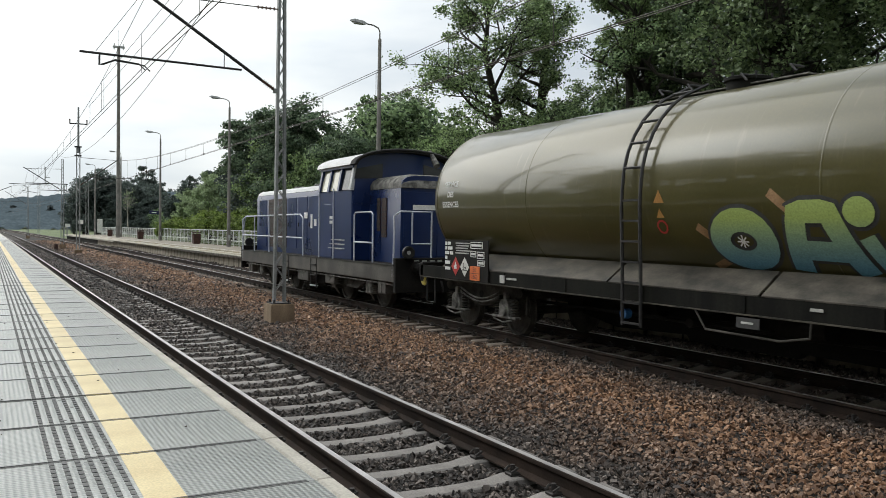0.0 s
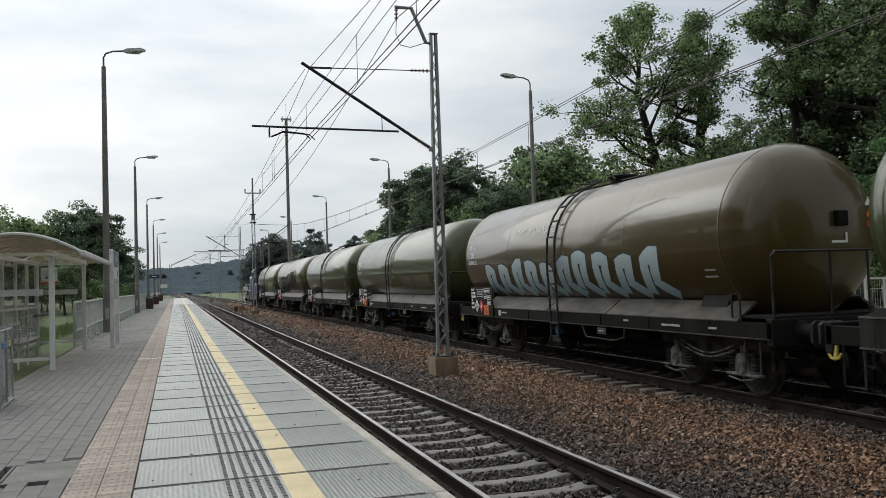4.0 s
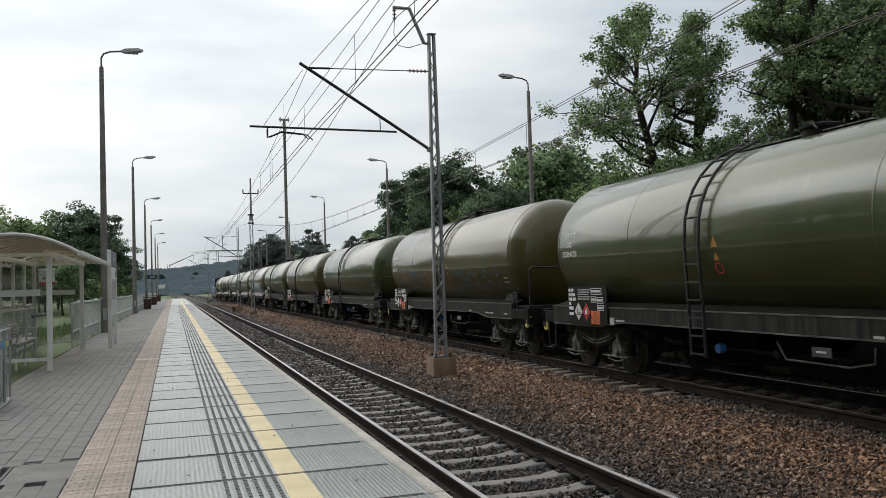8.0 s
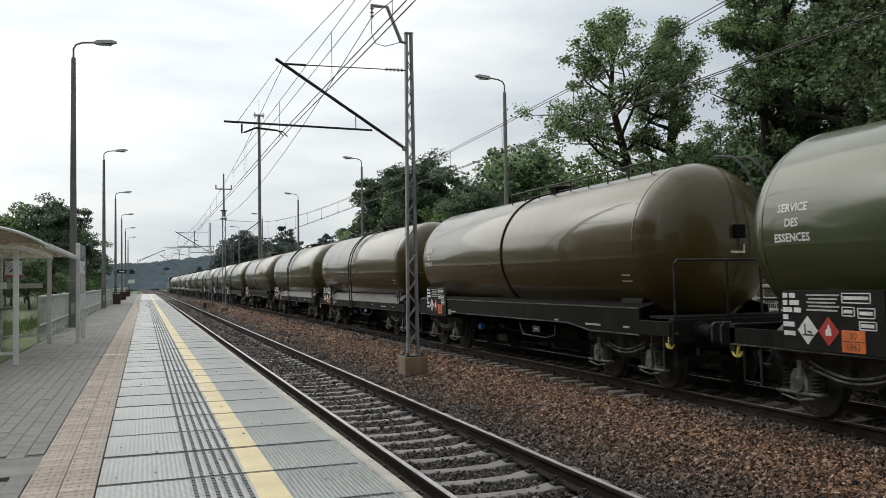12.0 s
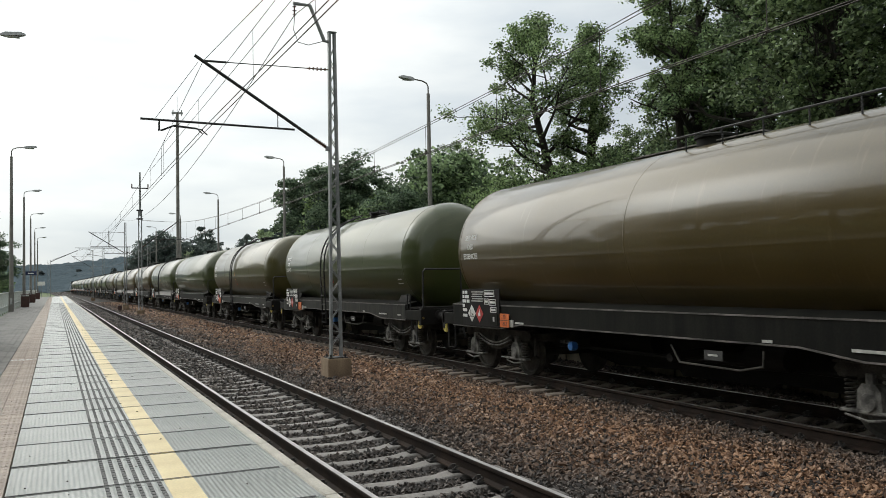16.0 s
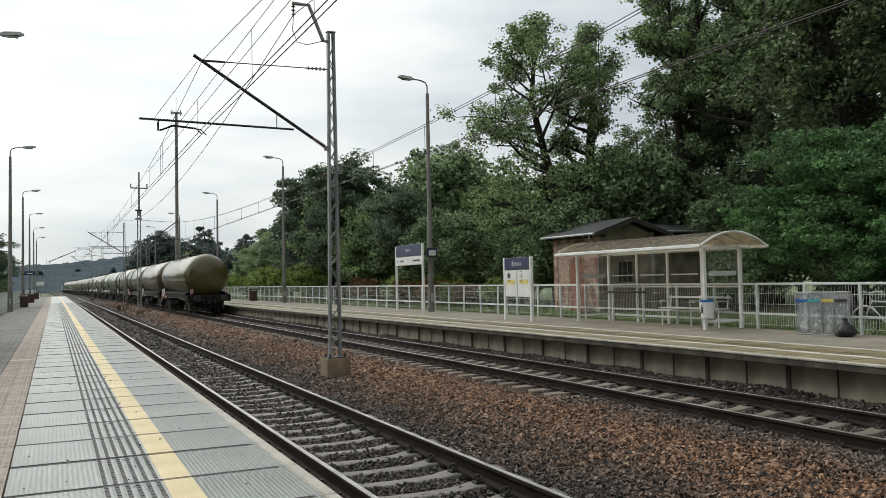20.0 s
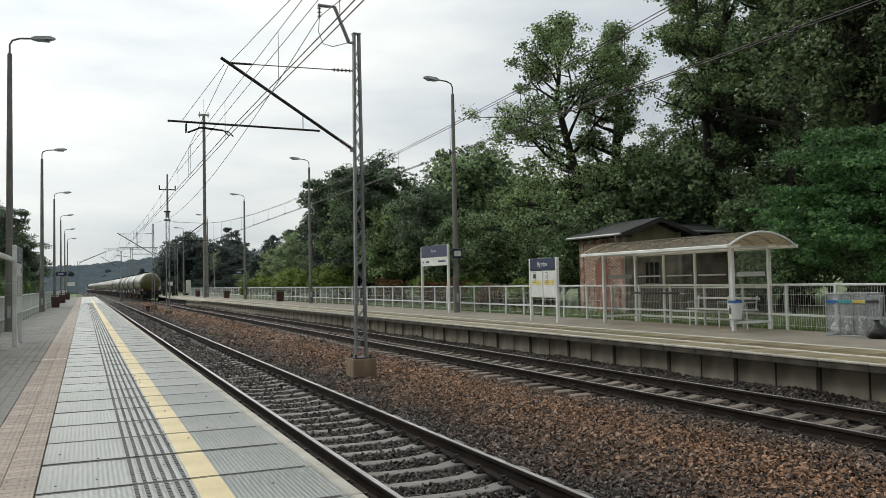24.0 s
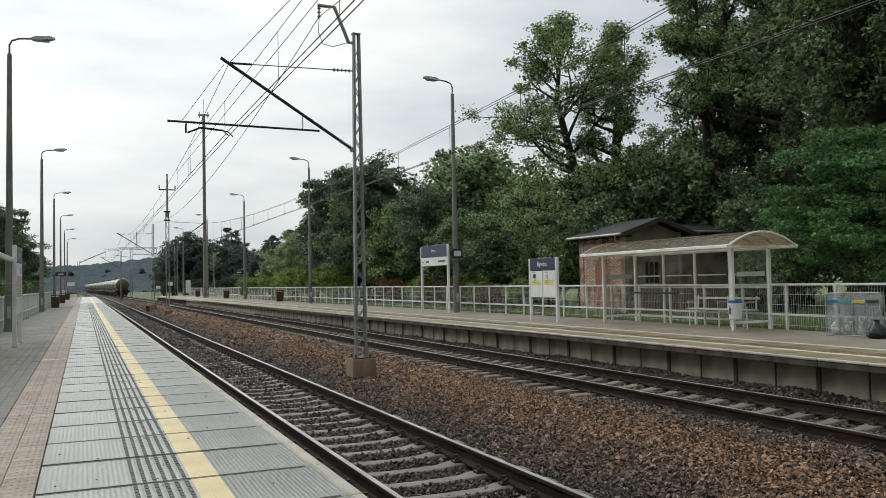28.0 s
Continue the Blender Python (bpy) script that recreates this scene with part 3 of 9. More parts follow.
def solid(name, mesh, material, label, category, group="", kind="", m=None, smooth=35):
    """A thing of one mesh."""
    me = mesh.data(name, material, smooth) if isinstance(mesh, Mesh) else mesh
    ob = tagged(new(name, me), label, category, group, kind)
    if m is not None:
        ob.matrix_world = m
    return ob


LETTERS = {}


def lettering(text, size, bold=0.0):
    """Flat letters as lists of points (x, y) and faces, centred on 0, in the built-in font."""
    if (text, size, bold) in LETTERS:
        return LETTERS[text, size, bold]
    cu = bpy.data.curves.new("lettering", "FONT")
    cu.body, cu.size, cu.align_x, cu.align_y = text, size, "CENTER", "CENTER"
    cu.resolution_u, cu.offset = 2, bold
    ob = bpy.data.objects.new("lettering", cu)
    scene.collection.objects.link(ob)
    me = ob.evaluated_get(bpy.context.evaluated_depsgraph_get()).to_mesh()
    vs = [(v.co.x, v.co.y) for v in me.vertices]
    fs = [tuple(p.vertices) for p in me.polygons]
    bpy.data.objects.remove(ob)
    bpy.data.curves.remove(cu)
    LETTERS[text, size, bold] = vs, fs
    return vs, fs


# ---- plan ----
RAIL, TRACK_A, TRACK_B = -0.55, 3.38, 9.52
EDGE_A, EDGE_B = 1.71, 11.22
END = 149.0


def bend(y):
    """Both tracks swing gently to the left far ahead."""
    return -3e-5 * max(0.0, y - 60) ** 2


def bend_b(y):
    return bend(y) - 0.007 * max(0.0, y - 25)


def taper(y):
    """The far platform follows its track."""
    return -0.0105 * max(0.0, y - 12)


# ---- ground: one sheet, sunk where the tracks run ----
def ground():
    xs = [-2500, -900, -300, -120, -60, -30, -14, -6, -2.7, -2.5, 16.6, 16.8, 20, 26, 34, 50, 90, 200, 600, 2500]
    ys = [-2500, -600, -200, -80, -30, 0, 20, 40, 60, 80, 100, 120, 140, 150, 165, 200, 260, 340, 450, 600, 900, 1500, 2500, 4500]
    vs = []
    for y in ys:
        for x in xs:
            low = -1.15 if -2.6 < x < 16.7 else -0.10 + 0.05 * math.sin(x * 0.9 + y * 0.13)
            if y > 160:
                low = -1.15 if -8 < x - bend(y) < 22 else -0.9
            sh = bend(y) if y > 160 else 0
            vs.append((x + (sh if abs(x) < 60 else 0), y, low))
    n = len(xs)
    fs = [(j * n + i, j * n + i + 1, (j + 1) * n + i + 1, (j + 1) * n + i) for j in range(len(ys) - 1) for i in range(n - 1)]
    me = raw_mesh("ground", vs, fs, M_GRASS)
    tagged(new("ground", me), "grassy ground on both sides of the railway", "ground", kind="structure")


ground()


# ---- platforms ----
def platform(side):
    """side 1: the one the camera stands on; -1: the one across the tracks, mirrored."""
    near = side > 0
    name = "platform_near" if near else "platform_far"
    y0, y1 = (-8.0, END) if near else (-8.0, 136.0)
    ob = thing(name, "concrete platform with grey slabs and a yellow warning line", "platform", kind="structure")

    def X(d, y=0.0):  # d: distance back from the platform edge
        return EDGE_A - d if near else EDGE_B + d + taper(y)

    steps = [y0, 12.0, y1]
    back = 4.20 if near else 5.35
    body = Mesh()
    for a, b in zip(steps, steps[1:]):
        rings = []
        for y in (a, b):
            q = [(X(0.34 if near else 0.47, y), -1.3), (X(0.34 if near else 0.47, y), -0.16), (X(0.12, y), -0.16), (X(0.12, y), -0.10), (X(back, y), -0.10), (X(back, y), -1.3)]
            rings.append([(x, y, z) for x, z in q])
        body.loft(rings)
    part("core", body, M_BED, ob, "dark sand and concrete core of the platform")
    # retaining wall, panel by panel
    panel = Mesh().box(0, 0.10, -0.480, 0.480, -1.25, -0.17, c=0.010).data("wall_panel", M_WALLP)
    post = Mesh().box(-0.035, 0.06, -0.045, 0.045, -1.25, -0.17, c=0.006).data("wall_post", M_FASCIA)
    y = y0 + (0.5 if near else 0.07)
    i = 0
    while y < (30 if near else 100):
        x = X(0.33 if near else 0.46, y) - (0.10 if near else 0)
        part("wall_panel", panel, None, ob, m=pose(x, y + 0.18, 0, 0, 0, 0 if near else 0.6 * (y > 12)))
        if not near and i % 2 == 0 and y < 40:
            part("wall_post", post, None, ob, m=pose(X(0.455, y), y + 0.68, 0))
        y += 1.0
        i += 1
    # edge beam and slabs
    beam = Mesh().box(-0.022 if near else -0.075, 0.075 if near else 0.022, -0.497, 0.497, -0.045, 0.0, c=0.010).data("edge_strip", M_EDGE)
    fascia = Mesh().box(-0.07, 0.07, -0.498, 0.498, -0.15, -0.047, c=0.006).data("fascia", M_FASCIA)
    s = 1 if near else -1
    sm = Mesh()
    # slab cross-section: two flat fields, the yellow line, and a band of raised ribs
    def xs(a, b):
        p, q = 0.935 - a, 0.935 - b
        return (min(p, q) * s, max(p, q) * s) if near else (min(-p, -q), max(-p, -q))
    sm.box(-0.935 if near else -0.984, 0.984 if near else 0.935, -0.488, 0.488, -0.14, 0.0, c=0.004)
    for e in (-0.4815, 0.4815):
        sm.box(-0.935, 0.935, e - 0.006, e + 0.006, -0.02, 0.0030, k=2)
    lo, hi = xs(-0.04, 0.64)
    sm.box(lo, hi, -0.468, 0.468, -0.02, 0.0012, k=3)
    lo, hi = xs(0.645, 0.848)
    sm.box(lo, hi, -0.488, 0.488, -0.02, 0.0022, k=1)
    lo, hi = xs(0.865, 1.25)
    sm.box(lo, hi, -0.488, 0.488, -0.02, 0.0010, k=0)
    for j in range(6):
        c = 0.885 + j * 0.069
        lo, hi = xs(c - 0.014, c + 0.014)
        for g in range(12):
            yy = -0.47 + g * 0.0825
            sm.box(lo, hi, yy - 0.028, yy + 0.028, -0.01, 0.006, k=2)
    slab = sm.data("slab", [M_SLAB if near else M_SLABT, M_YELLOW if near else M_PALE, M_RIB if near else M_SLABT, M_SLABD if near else M_SLABT])
    y = math.floor(y0) + 0.38 + 0.5
    rest_slabs = Mesh()
    while y < y1:
        if y > 84:
            c = X(0.15 + 0.937, y)
            lo, hi = (c - 0.935, c + 0.935)
            rest_slabs.box(lo, hi, y - 0.488, y + 0.488, -0.14, 0.0, k=0)
            a, b = sorted((X(0.15 + 0.645, y), X(0.15 + 0.848, y)))
            rest_slabs.box(a, b, y - 0.488, y + 0.488, -0.02, 0.0022, k=1)
            a, b = sorted((X(0.0, y), X(0.15, y)))
            rest_slabs.box(a, b, y - 0.497, y + 0.497, -0.15, 0.0, k=2)
            y += 1.0
            continue
        rot = 0 if near else 0.6 * (y > 12)
        part("slab", slab, None, ob, m=pose(X(0.15 + 0.937, y), y, random.uniform(-0.003, 0.003), random.uniform(-0.12, 0.12), random.uniform(-0.1, 0.1), rot))
        part("edge_strip", beam, None, ob, m=pose(X(0.075, y), y, random.uniform(-0.002, 0.002), 0, 0, rot))
        if y < 60:
            part("fascia", fascia, None, ob, m=pose(X(0.080 if near else 0.088, y), y, 0, 0, 0, rot))
        y += 1.0
    tagged(part("slabs_far", rest_slabs, [M_SLAB if near else M_SLABT, M_YELLOW if near else M_PALE, M_EDGE], ob, smooth=0), kind="stuff")
    # tactile tiles, two rows
    tile = Mesh().box(-0.115, 0.115, -0.115, 0.115, -0.06, 0.0, c=0.004)
    for a in range(5):
        for b in range(2):
            tile.box(-0.088 + a * 0.044 - 0.011, -0.088 + a * 0.044 + 0.011, -0.06 + b * 0.115 - 0.042, -0.06 + b * 0.115 + 0.042, -0.004, 0.0025)
    tile_data = tile.data("tactile_tile", M_TACT)
    lo = 4.0 if near else 5.0
    n_near = 130 if near else 40
    ny = int((y1 - y0) / 0.234)
    simple = Mesh()
    for r in range(2 if near else 0):
        d = 2.03 + 0.117 + r * 0.235
        for j in range(ny):
            yy = y0 + 0.12 + j * 0.234
            if lo <= yy < lo + n_near * 0.234:
                part("tactile_tile", tile_data, None, ob, m=pose(X(d, yy), yy, random.uniform(-0.002, 0.002), random.uniform(-0.3, 0.3), random.uniform(-0.3, 0.3), 0))
            else:
                c = X(d, yy)
                simple.box(c - 0.115, c + 0.115, yy - 0.115, yy + 0.115, -0.05, random.uniform(-0.002, 0.002))
    if near:
        tagged(part("tactile_strip", simple, M_TACT, ob, smooth=0), kind="stuff")
    else:
        for nm, d0, d1, m in (("pale_strip", 2.03, 2.22, M_PALE), ("asphalt", 2.22, back, M_ASPH)):
            q = Mesh()
            q.loft([[(X(d0 + 0.004, y), y, -0.11), (X(d0 + 0.004, y), y, 0.0), (X(d1, y), y, 0.0), (X(d1, y), y, -0.11)] for y in (y0, 12.0, y1)])
            part(nm, q, m, ob, "pale concrete strip" if m is M_PALE else "grey-brown asphalt paving")
        return ob
    # grey paving blocks behind
    bw, bl = 0.142, 0.285
    block = Mesh().box(-bw / 2 + 0.0012, bw / 2 - 0.0012, -bl / 2 + 0.0012, bl / 2 - 0.0012, -0.08, 0.0, c=0.004).data("paving_block", M_BLOCK)
    vs, fs = [], []
    cols = int((back - 2.5) / bw) + 1
    count = 0
    for c in range(cols):
        d = 2.505 + bw / 2 + c * bw
        off = (c % 2) * bl / 2
        for j in range(int((y1 - y0) / bl)):
            yy = y0 + j * bl + off
            x = X(d, yy)
            if near and -1.32 < x < -0.72 and 6.90 < yy < 7.80:
                continue
            dz = random.uniform(-0.003, 0.003)
            if near and 5.6 < yy < 17.0 and x > -1.75 and count < 300:
                count += 1
                part("paving_block", block, None, ob, m=pose(x, yy, dz, random.uniform(-0.5, 0.5), random.uniform(-0.5, 0.5), 0))
            elif yy < 70:
                k = len(vs)
                h, l = bw / 2 - 0.0035, bl / 2 - 0.0035
                vs += [(x - h, yy - l, dz), (x + h, yy - l, dz), (x + h, yy + l, dz), (x - h, yy + l, dz),
                       (x - h - 0.003, yy - l - 0.003, dz - 0.03), (x + h + 0.003, yy - l - 0.003, dz - 0.03), (x + h + 0.003, yy + l + 0.003, dz - 0.03), (x - h - 0.003, yy + l + 0.003, dz - 0.03)]
                fs += [(k, k + 1, k + 2, k + 3), (k, k + 4, k + 5, k + 1), (k + 1, k + 5, k + 6, k + 2), (k + 2, k + 6, k + 7, k + 3), (k + 3, k + 7, k + 4, k)]
    field = tagged(new("paving", raw_mesh("paving", vs, fs, M_BLOCK)), kind="stuff")
    field.parent = ob
    far = Mesh()
    far.loft([[(X(2.5, y), y, -0.11), (X(2.5, y), y, 0.0), (X(back, y), y, 0.0), (X(back, y), y, -0.11)] for y in (70.0, y1)])
    part("paving_far", far, M_BLOCK, ob)
    return ob


platform(1)
platform(-1)


def hatch():
    ob = thing("manhole_cover", "worn concrete cable-duct cover sunk in the paving", "manhole cover", m=pose(-1.02, 7.36, 0))
    m = Mesh()
    m.box(-0.285, 0.285, -0.40, -0.365, -0.06, -0.002)
    m.box(-0.285, 0.285, 0.375, 0.40, -0.06, -0.004)
    m.box(-0.285, -0.262, -0.365, 0.375, -0.06, -0.004)
    m.box(0.262, 0.285, -0.365, 0.375, -0.06, -0.004)
    part("frame", m, M_RIB, ob, "dark steel frame")
    part("lid", Mesh().box(-0.258, 0.258, -0.36, 0.37, -0.06, -0.006, c=0.006), M_LID, ob)
    part("lifting_slot", Mesh().box(-0.10, 0.06, -0.03, 0.01, -0.02, -0.0105), M_RIB, ob)


hatch()


def drain_strip():
    m = Mesh()
    for i in range(4):
        m.box(-0.745 + i * 0.115, -0.67 + i * 0.115, 18.40, 18.48, -0.01, 0.0035)
    solid("paint_mark", m, M_PAPER, "row of worn white paint dashes across the tactile paving", "paint mark", kind="structure")
    solid("joint_cover", Mesh().box(-1.40, -0.82, 32.0, 32.12, -0.03, 0.004), M_RIB, "dark metal strip let into the paving", "cover strip", kind="structure")


drain_strip()


# ---- tracks ----
def rail_outline():
    """Half-metre scale profile of a 60 kg rail, head at z = 0."""
    half = [(0.036, -0.006), (0.030, 0.0), (-0.030, 0.0), (-0.036, -0.006), (-0.036, -0.034), (-0.009, -0.050), (-0.008, -0.140), (-0.072, -0.160), (-0.075, -0.172)]
    return half + [(0.075, -0.172), (0.072, -0.160), (0.008, -0.140), (0.009, -0.050), (0.036, -0.034)]


def track(name, x0, curve, label):
    ob = thing(name, label, "railway track", kind="structure")
    ys = [-30.0] + [float(y) for y in range(0, 60, 20)] + [60 + 12 * i for i in range(44)]
    prof = rail_outline()
    for s in (-1, 1):
        xr = x0 + s * 0.753
        r = Mesh()
        r.loft([[(xr + curve(y) + px, y, RAIL - 0.001 + pz) for px, pz in prof] for y in ys])
        part("rail", r, M_RAIL, ob, "rust-brown steel rail")
        t = Mesh()
        t.loft([[(xr + curve(y) + px, y, RAIL + pz) for px, pz in ((-0.027, -0.002), (-0.027, 0.0015), (0.027, 0.0015), (0.027, -0.002))] for y in ys])
        part("running_surface", t, M_RAILTOP, ob, "polished running surface")
    # concrete sleepers, waisted in the middle
    sl = Mesh()
    rings = []
    for x, top, w in ((-1.28, -0.215, 0.10), (-1.22, -0.185, 0.125), (-0.90, -0.178, 0.125), (-0.58, -0.178, 0.12), (-0.40, -0.205, 0.105), (0.0, -0.212, 0.10),
                      (0.40, -0.205, 0.105), (0.58, -0.178, 0.12), (0.90, -0.178, 0.125), (1.22, -0.185, 0.125), (1.28, -0.215, 0.10)):
        rings.append([(x, -w - 0.03, -0.36), (x, -w, top - 0.012), (x, -w + 0.015, top), (x, w - 0.015, top), (x, w, top - 0.012), (x, w + 0.03, -0.36)])
    sl.loft(rings)
    sd = sl.data("sleeper", M_SLEEP if x0 < 5 else M_SLEEPB)
    clips = Mesh()
    for s in (-1, 1):
        for u in (-1, 1):
            x = s * 0.753 + u * 0.115
            clips.box(x - 0.05, x + 0.05, -0.055, 0.055, -0.18, -0.150, c=0.008)
            clips.tube((x, 0, -0.155), (x, 0, -0.085), 0.026, 0.022, 7)
            clips.path([(x - 0.045, -0.05, -0.140), (x, -0.062, -0.112), (x + 0.03, -0.035, -0.118), (x + 0.03, 0.035, -0.118), (x, 0.062, -0.112), (x - 0.045, 0.05, -0.140)], 0.012, 5)
        clips.box(s * 0.753 - 0.09, s * 0.753 + 0.09, -0.075, 0.075, -0.182, -0.171)
    cd = clips.data("rail_clips", M_CLIP)
    y = -3.0
    far = Mesh()
    while y < 330:
        xx = x0 + curve(y)
        if y < 90:
            part("sleeper", sd, None, ob, m=pose(xx + random.uniform(-0.015, 0.015), y, RAIL, 0, 0, random.uniform(-0.5, 0.5)))
            part("rail_clips", cd, None, ob, m=pose(xx, y, RAIL))
        else:
            far.box(xx - 1.28, xx + 1.28, y - 0.11, y + 0.11, RAIL - 0.3, RAIL - 0.185)
        y += 0.602
    tagged(part("sleepers_far", far, M_SLEEP if x0 < 5 else M_SLEEPB, ob, smooth=0), kind="stuff")


track("track_near", TRACK_A, bend, "ballasted main track on concrete sleepers beside the platform")
track("track_far", TRACK_B, bend_b, "ballasted second track on concrete sleepers used by the freight train")


def bed_height(x, y):
    """The ballast's surface: level with the sleepers' shoulders, a low swell between the tracks."""
    z = -0.775
    if 5.0 < x < 8.0:
        z += 0.05 * math.sin((x - 5.0) / 3.0 * math.pi)
    if x > 10.55:
        z += 0.13 * min(1.0, (x - 10.55) / 0.75) * (0.75 + 0.5 * noise.noise((x, y * 0.6, 4.0)))
    if x < 2.0:
        z -= 0.10 * (2.0 - x) / 0.3
    return z + 0.018 * noise.noise((x * 1.1, y * 1.1, 0.3))


def ballast():
    # bed sheet
    xs = [1.4, 1.7, 2.0, 2.6, 3.4, 4.2, 5.0, 5.6, 6.2, 6.8, 7.4, 8.0, 8.6, 9.5, 10.4, 11.0, 11.7]
    ys = [-30 + 3 * i for i in range(11)] + [0.6 * i for i in range(6, 60)] + [36 + 4 * i for i in range(30)] + [156 + 20 * i for i in range(22)]
    vs, fs = [], []
    for y in ys:
        for x in xs:
            vs.append((x + bend(y) + (x - 1.4) / 10 * (bend_b(y) - bend(y)), y, bed_height(x, y) - 0.012))
    n = len(xs)
    for j in range(len(ys) - 1):
        for i in range(n - 1):
            fs.append((j * n + i, j * n + i + 1, (j + 1) * n + i + 1, (j + 1) * n + i))
    tagged(new("ballast_bed", raw_mesh("ballast_bed", vs, fs, M_BEDSHADE)), "bed of crushed stone under the tracks, rust-stained", "ballast", kind="structure")
    # loose stones
    rng = np.random.default_rng(7)
    corners = np.array([(x, y, z) for z in (-1, 1) for y in (-1, 1) for x in (-1, 1)], dtype=np.float32)
    quads = np.array([(0, 2, 3, 1), (4, 5, 7, 6), (0, 1, 5, 4), (2, 6, 7, 3), (0, 4, 6, 2), (1, 3, 7, 5)], dtype=np.int32)
    bands = ((-4.0, 2.2, 1.75, 11.66, 190, 0.030), (2.2, 9.0, 1.75, 11.66, 860, 0.0172), (9.0, 17.0, 1.75, 11.66, 760, 0.0182), (17.0, 30.0, 1.75, 11.66, 420, 0.025), (30.0, 60.0, 1.75, 11.3, 140, 0.042), (60.0, 120.0, 1.9, 11.0, 45, 0.06))
    V, Fc, base = [], [], 0
    for ya, yb, xa, xb, dens, size in bands:
        # sparser in the corner abreast of the platform's end
        m = int((yb - ya) * (xb - xa) * dens)
        x = rng.uniform(xa, xb, m)
        y = rng.uniform(ya, yb, m)
        keep = (x < 1.9 + y * 1.35) | (ya < 0) | (rng.random(m) < 0.3)
        x, y = x[keep], y[keep]
        m = len(x)
        near_rail = np.zeros(m, bool)
        for c in (TRACK_A - 0.753, TRACK_A + 0.753, TRACK_B - 0.753, TRACK_B + 0.753):
            near_rail |= np.abs(x - c) < 0.10
        ph = (y + 3.0) / 0.602
        on_sleeper = (np.abs(ph - np.round(ph)) * 0.602 < np.where(x > 7, 0.125, 0.098)) & ((np.abs(x - TRACK_A) < 1.27) | (np.abs(x - TRACK_B) < 1.27))
        buried = (x < TRACK_B - 0.9) & (x > 7.0) & (y < 13.0)
        ok = ~near_rail & ~(on_sleeper & ~buried & (rng.random(m) > 0.04))
        rise = (buried * 0.06 * np.clip((x - 7.3) / 0.8, 0, 1) * np.clip((13.0 - y) / 0.5, 0, 1))[ok]
        x, y = x[ok], y[ok]
        m = len(x)
        z = np.array([bed_height(a, b) for a, b in zip(x, y)]) + rng.uniform(-0.030, 0.026, m) * (0.6 + 0.4 * size / 0.0175) + rise - 0.018 * (np.abs(x - TRACK_B) < 1.3)
        sc = size * rng.uniform(0.65, 1.55, (m, 1, 1)) * rng.uniform((0.6, 0.45, 0.3), (1.6, 1.2, 0.85), (m, 3))[:, None, :]
        p = corners[None] * rng.uniform(0.45, 1.15, (m, 8, 3)) * sc
        a, b, c = rng.uniform(0, 6.283, m), rng.uniform(-1.0, 1.0, m), rng.uniform(-1.0, 1.0, m)
        ca, sa, cb, sb, cc, sn = np.cos(a), np.sin(a), np.cos(b), np.sin(b), np.cos(c), np.sin(c)
        R = np.stack([np.stack([ca * cb, ca * sb * sn - sa * cc, ca * sb * cc + sa * sn], 1),
                      np.stack([sa * cb, sa * sb * sn + ca * cc, sa * sb * cc - ca * sn], 1),
                      np.stack([-sb, cb * sn, cb * cc], 1)], 1)
        p = np.einsum("nij,nkj->nki", R, p)
        p[:, :, 0] += x[:, None]
        p[:, :, 1] += y[:, None]
        p[:, :, 2] += z[:, None]
        V.append(p.reshape(-1, 3))
        Fc.append((quads[None] + (np.arange(m) * 8)[:, None, None]).reshape(-1, 4) + base)
        base += m * 8
    me = raw_mesh("ballast_stones", np.concatenate(V), np.concatenate(Fc), M_BALLAST)
    tagged(new("ballast_stones", me), "loose crushed stones between and around the sleepers", "ballast", kind="stuff")


ballast()


def tactile_studs():
    """A row of white studs set across the two tactile rows."""
    g = thing("tactile_studs", "short row of white studs across the tactile tiles", "tactile studs", m=pose(-0.59, 18.27, 0))
    for k in range(6):
        part("stud", Mesh().box(-0.19 + k * 0.068, -0.15 + k * 0.068, -0.05, 0.05, -0.004, 0.009, c=0.003), M_PAPER, g)


tactile_studs()


def platform_litter():
    """Dead leaves and bits of grit lying on the slabs."""
    rng = np.random.default_rng(31)
    n = 70
    x, y = rng.uniform(-0.9, 1.45, n), rng.uniform(2.6, 15.0, n)
    a, s = rng.uniform(0, 6.28, n), rng.uniform(0.007, 0.018, n)
    V = []
    for k in range(n):
        c, q = math.cos(a[k]) * s[k], math.sin(a[k]) * s[k]
        V += [(x[k] - c, y[k] - q, 0.008), (x[k] + q * 0.6, y[k] - c * 0.6, 0.012), (x[k] + c, y[k] + q, 0.009), (x[k] - q * 0.6, y[k] + c * 0.6, 0.018)]
    ob = new("leaf_litter", raw_mesh("leaf_litter", V, np.arange(n * 4).reshape(-1, 4), M_WOODSHADE))
    tagged(ob, "scattered dark bits of leaf litter on the platform slabs", "litter", kind="stuff")


platform_litter()


# ---- overhead line ----
MAST_Y, MAST_X = 18.3, 5.80


def ribbed(a, b, ribs, thin, wide, n=8):
    """An insulator: one rod whose radius swells into sheds."""
    a, b = Vector(a), Vector(b)
    axis = (b - a).normalized()
    u = axis.cross(Vector((0, 1, 0))).normalized()
    v = axis.cross(u)
    prof = [(0.0, thin)]
    for k in range(ribs):
        c = 0.12 + 0.70 * k / max(1, ribs - 1)
        prof += [(c - 0.025, thin), (c - 0.02, wide), (c + 0.02, wide), (c + 0.025, thin)]
    prof.append((1.0, thin))
    m = Mesh()
    m.loft([[tuple(a.lerp(b, t) + (u * math.cos(2 * math.pi * j / n) + v * math.sin(2 * math.pi * j / n)) * r) for j in range(n)] for t, r in prof])
    return m


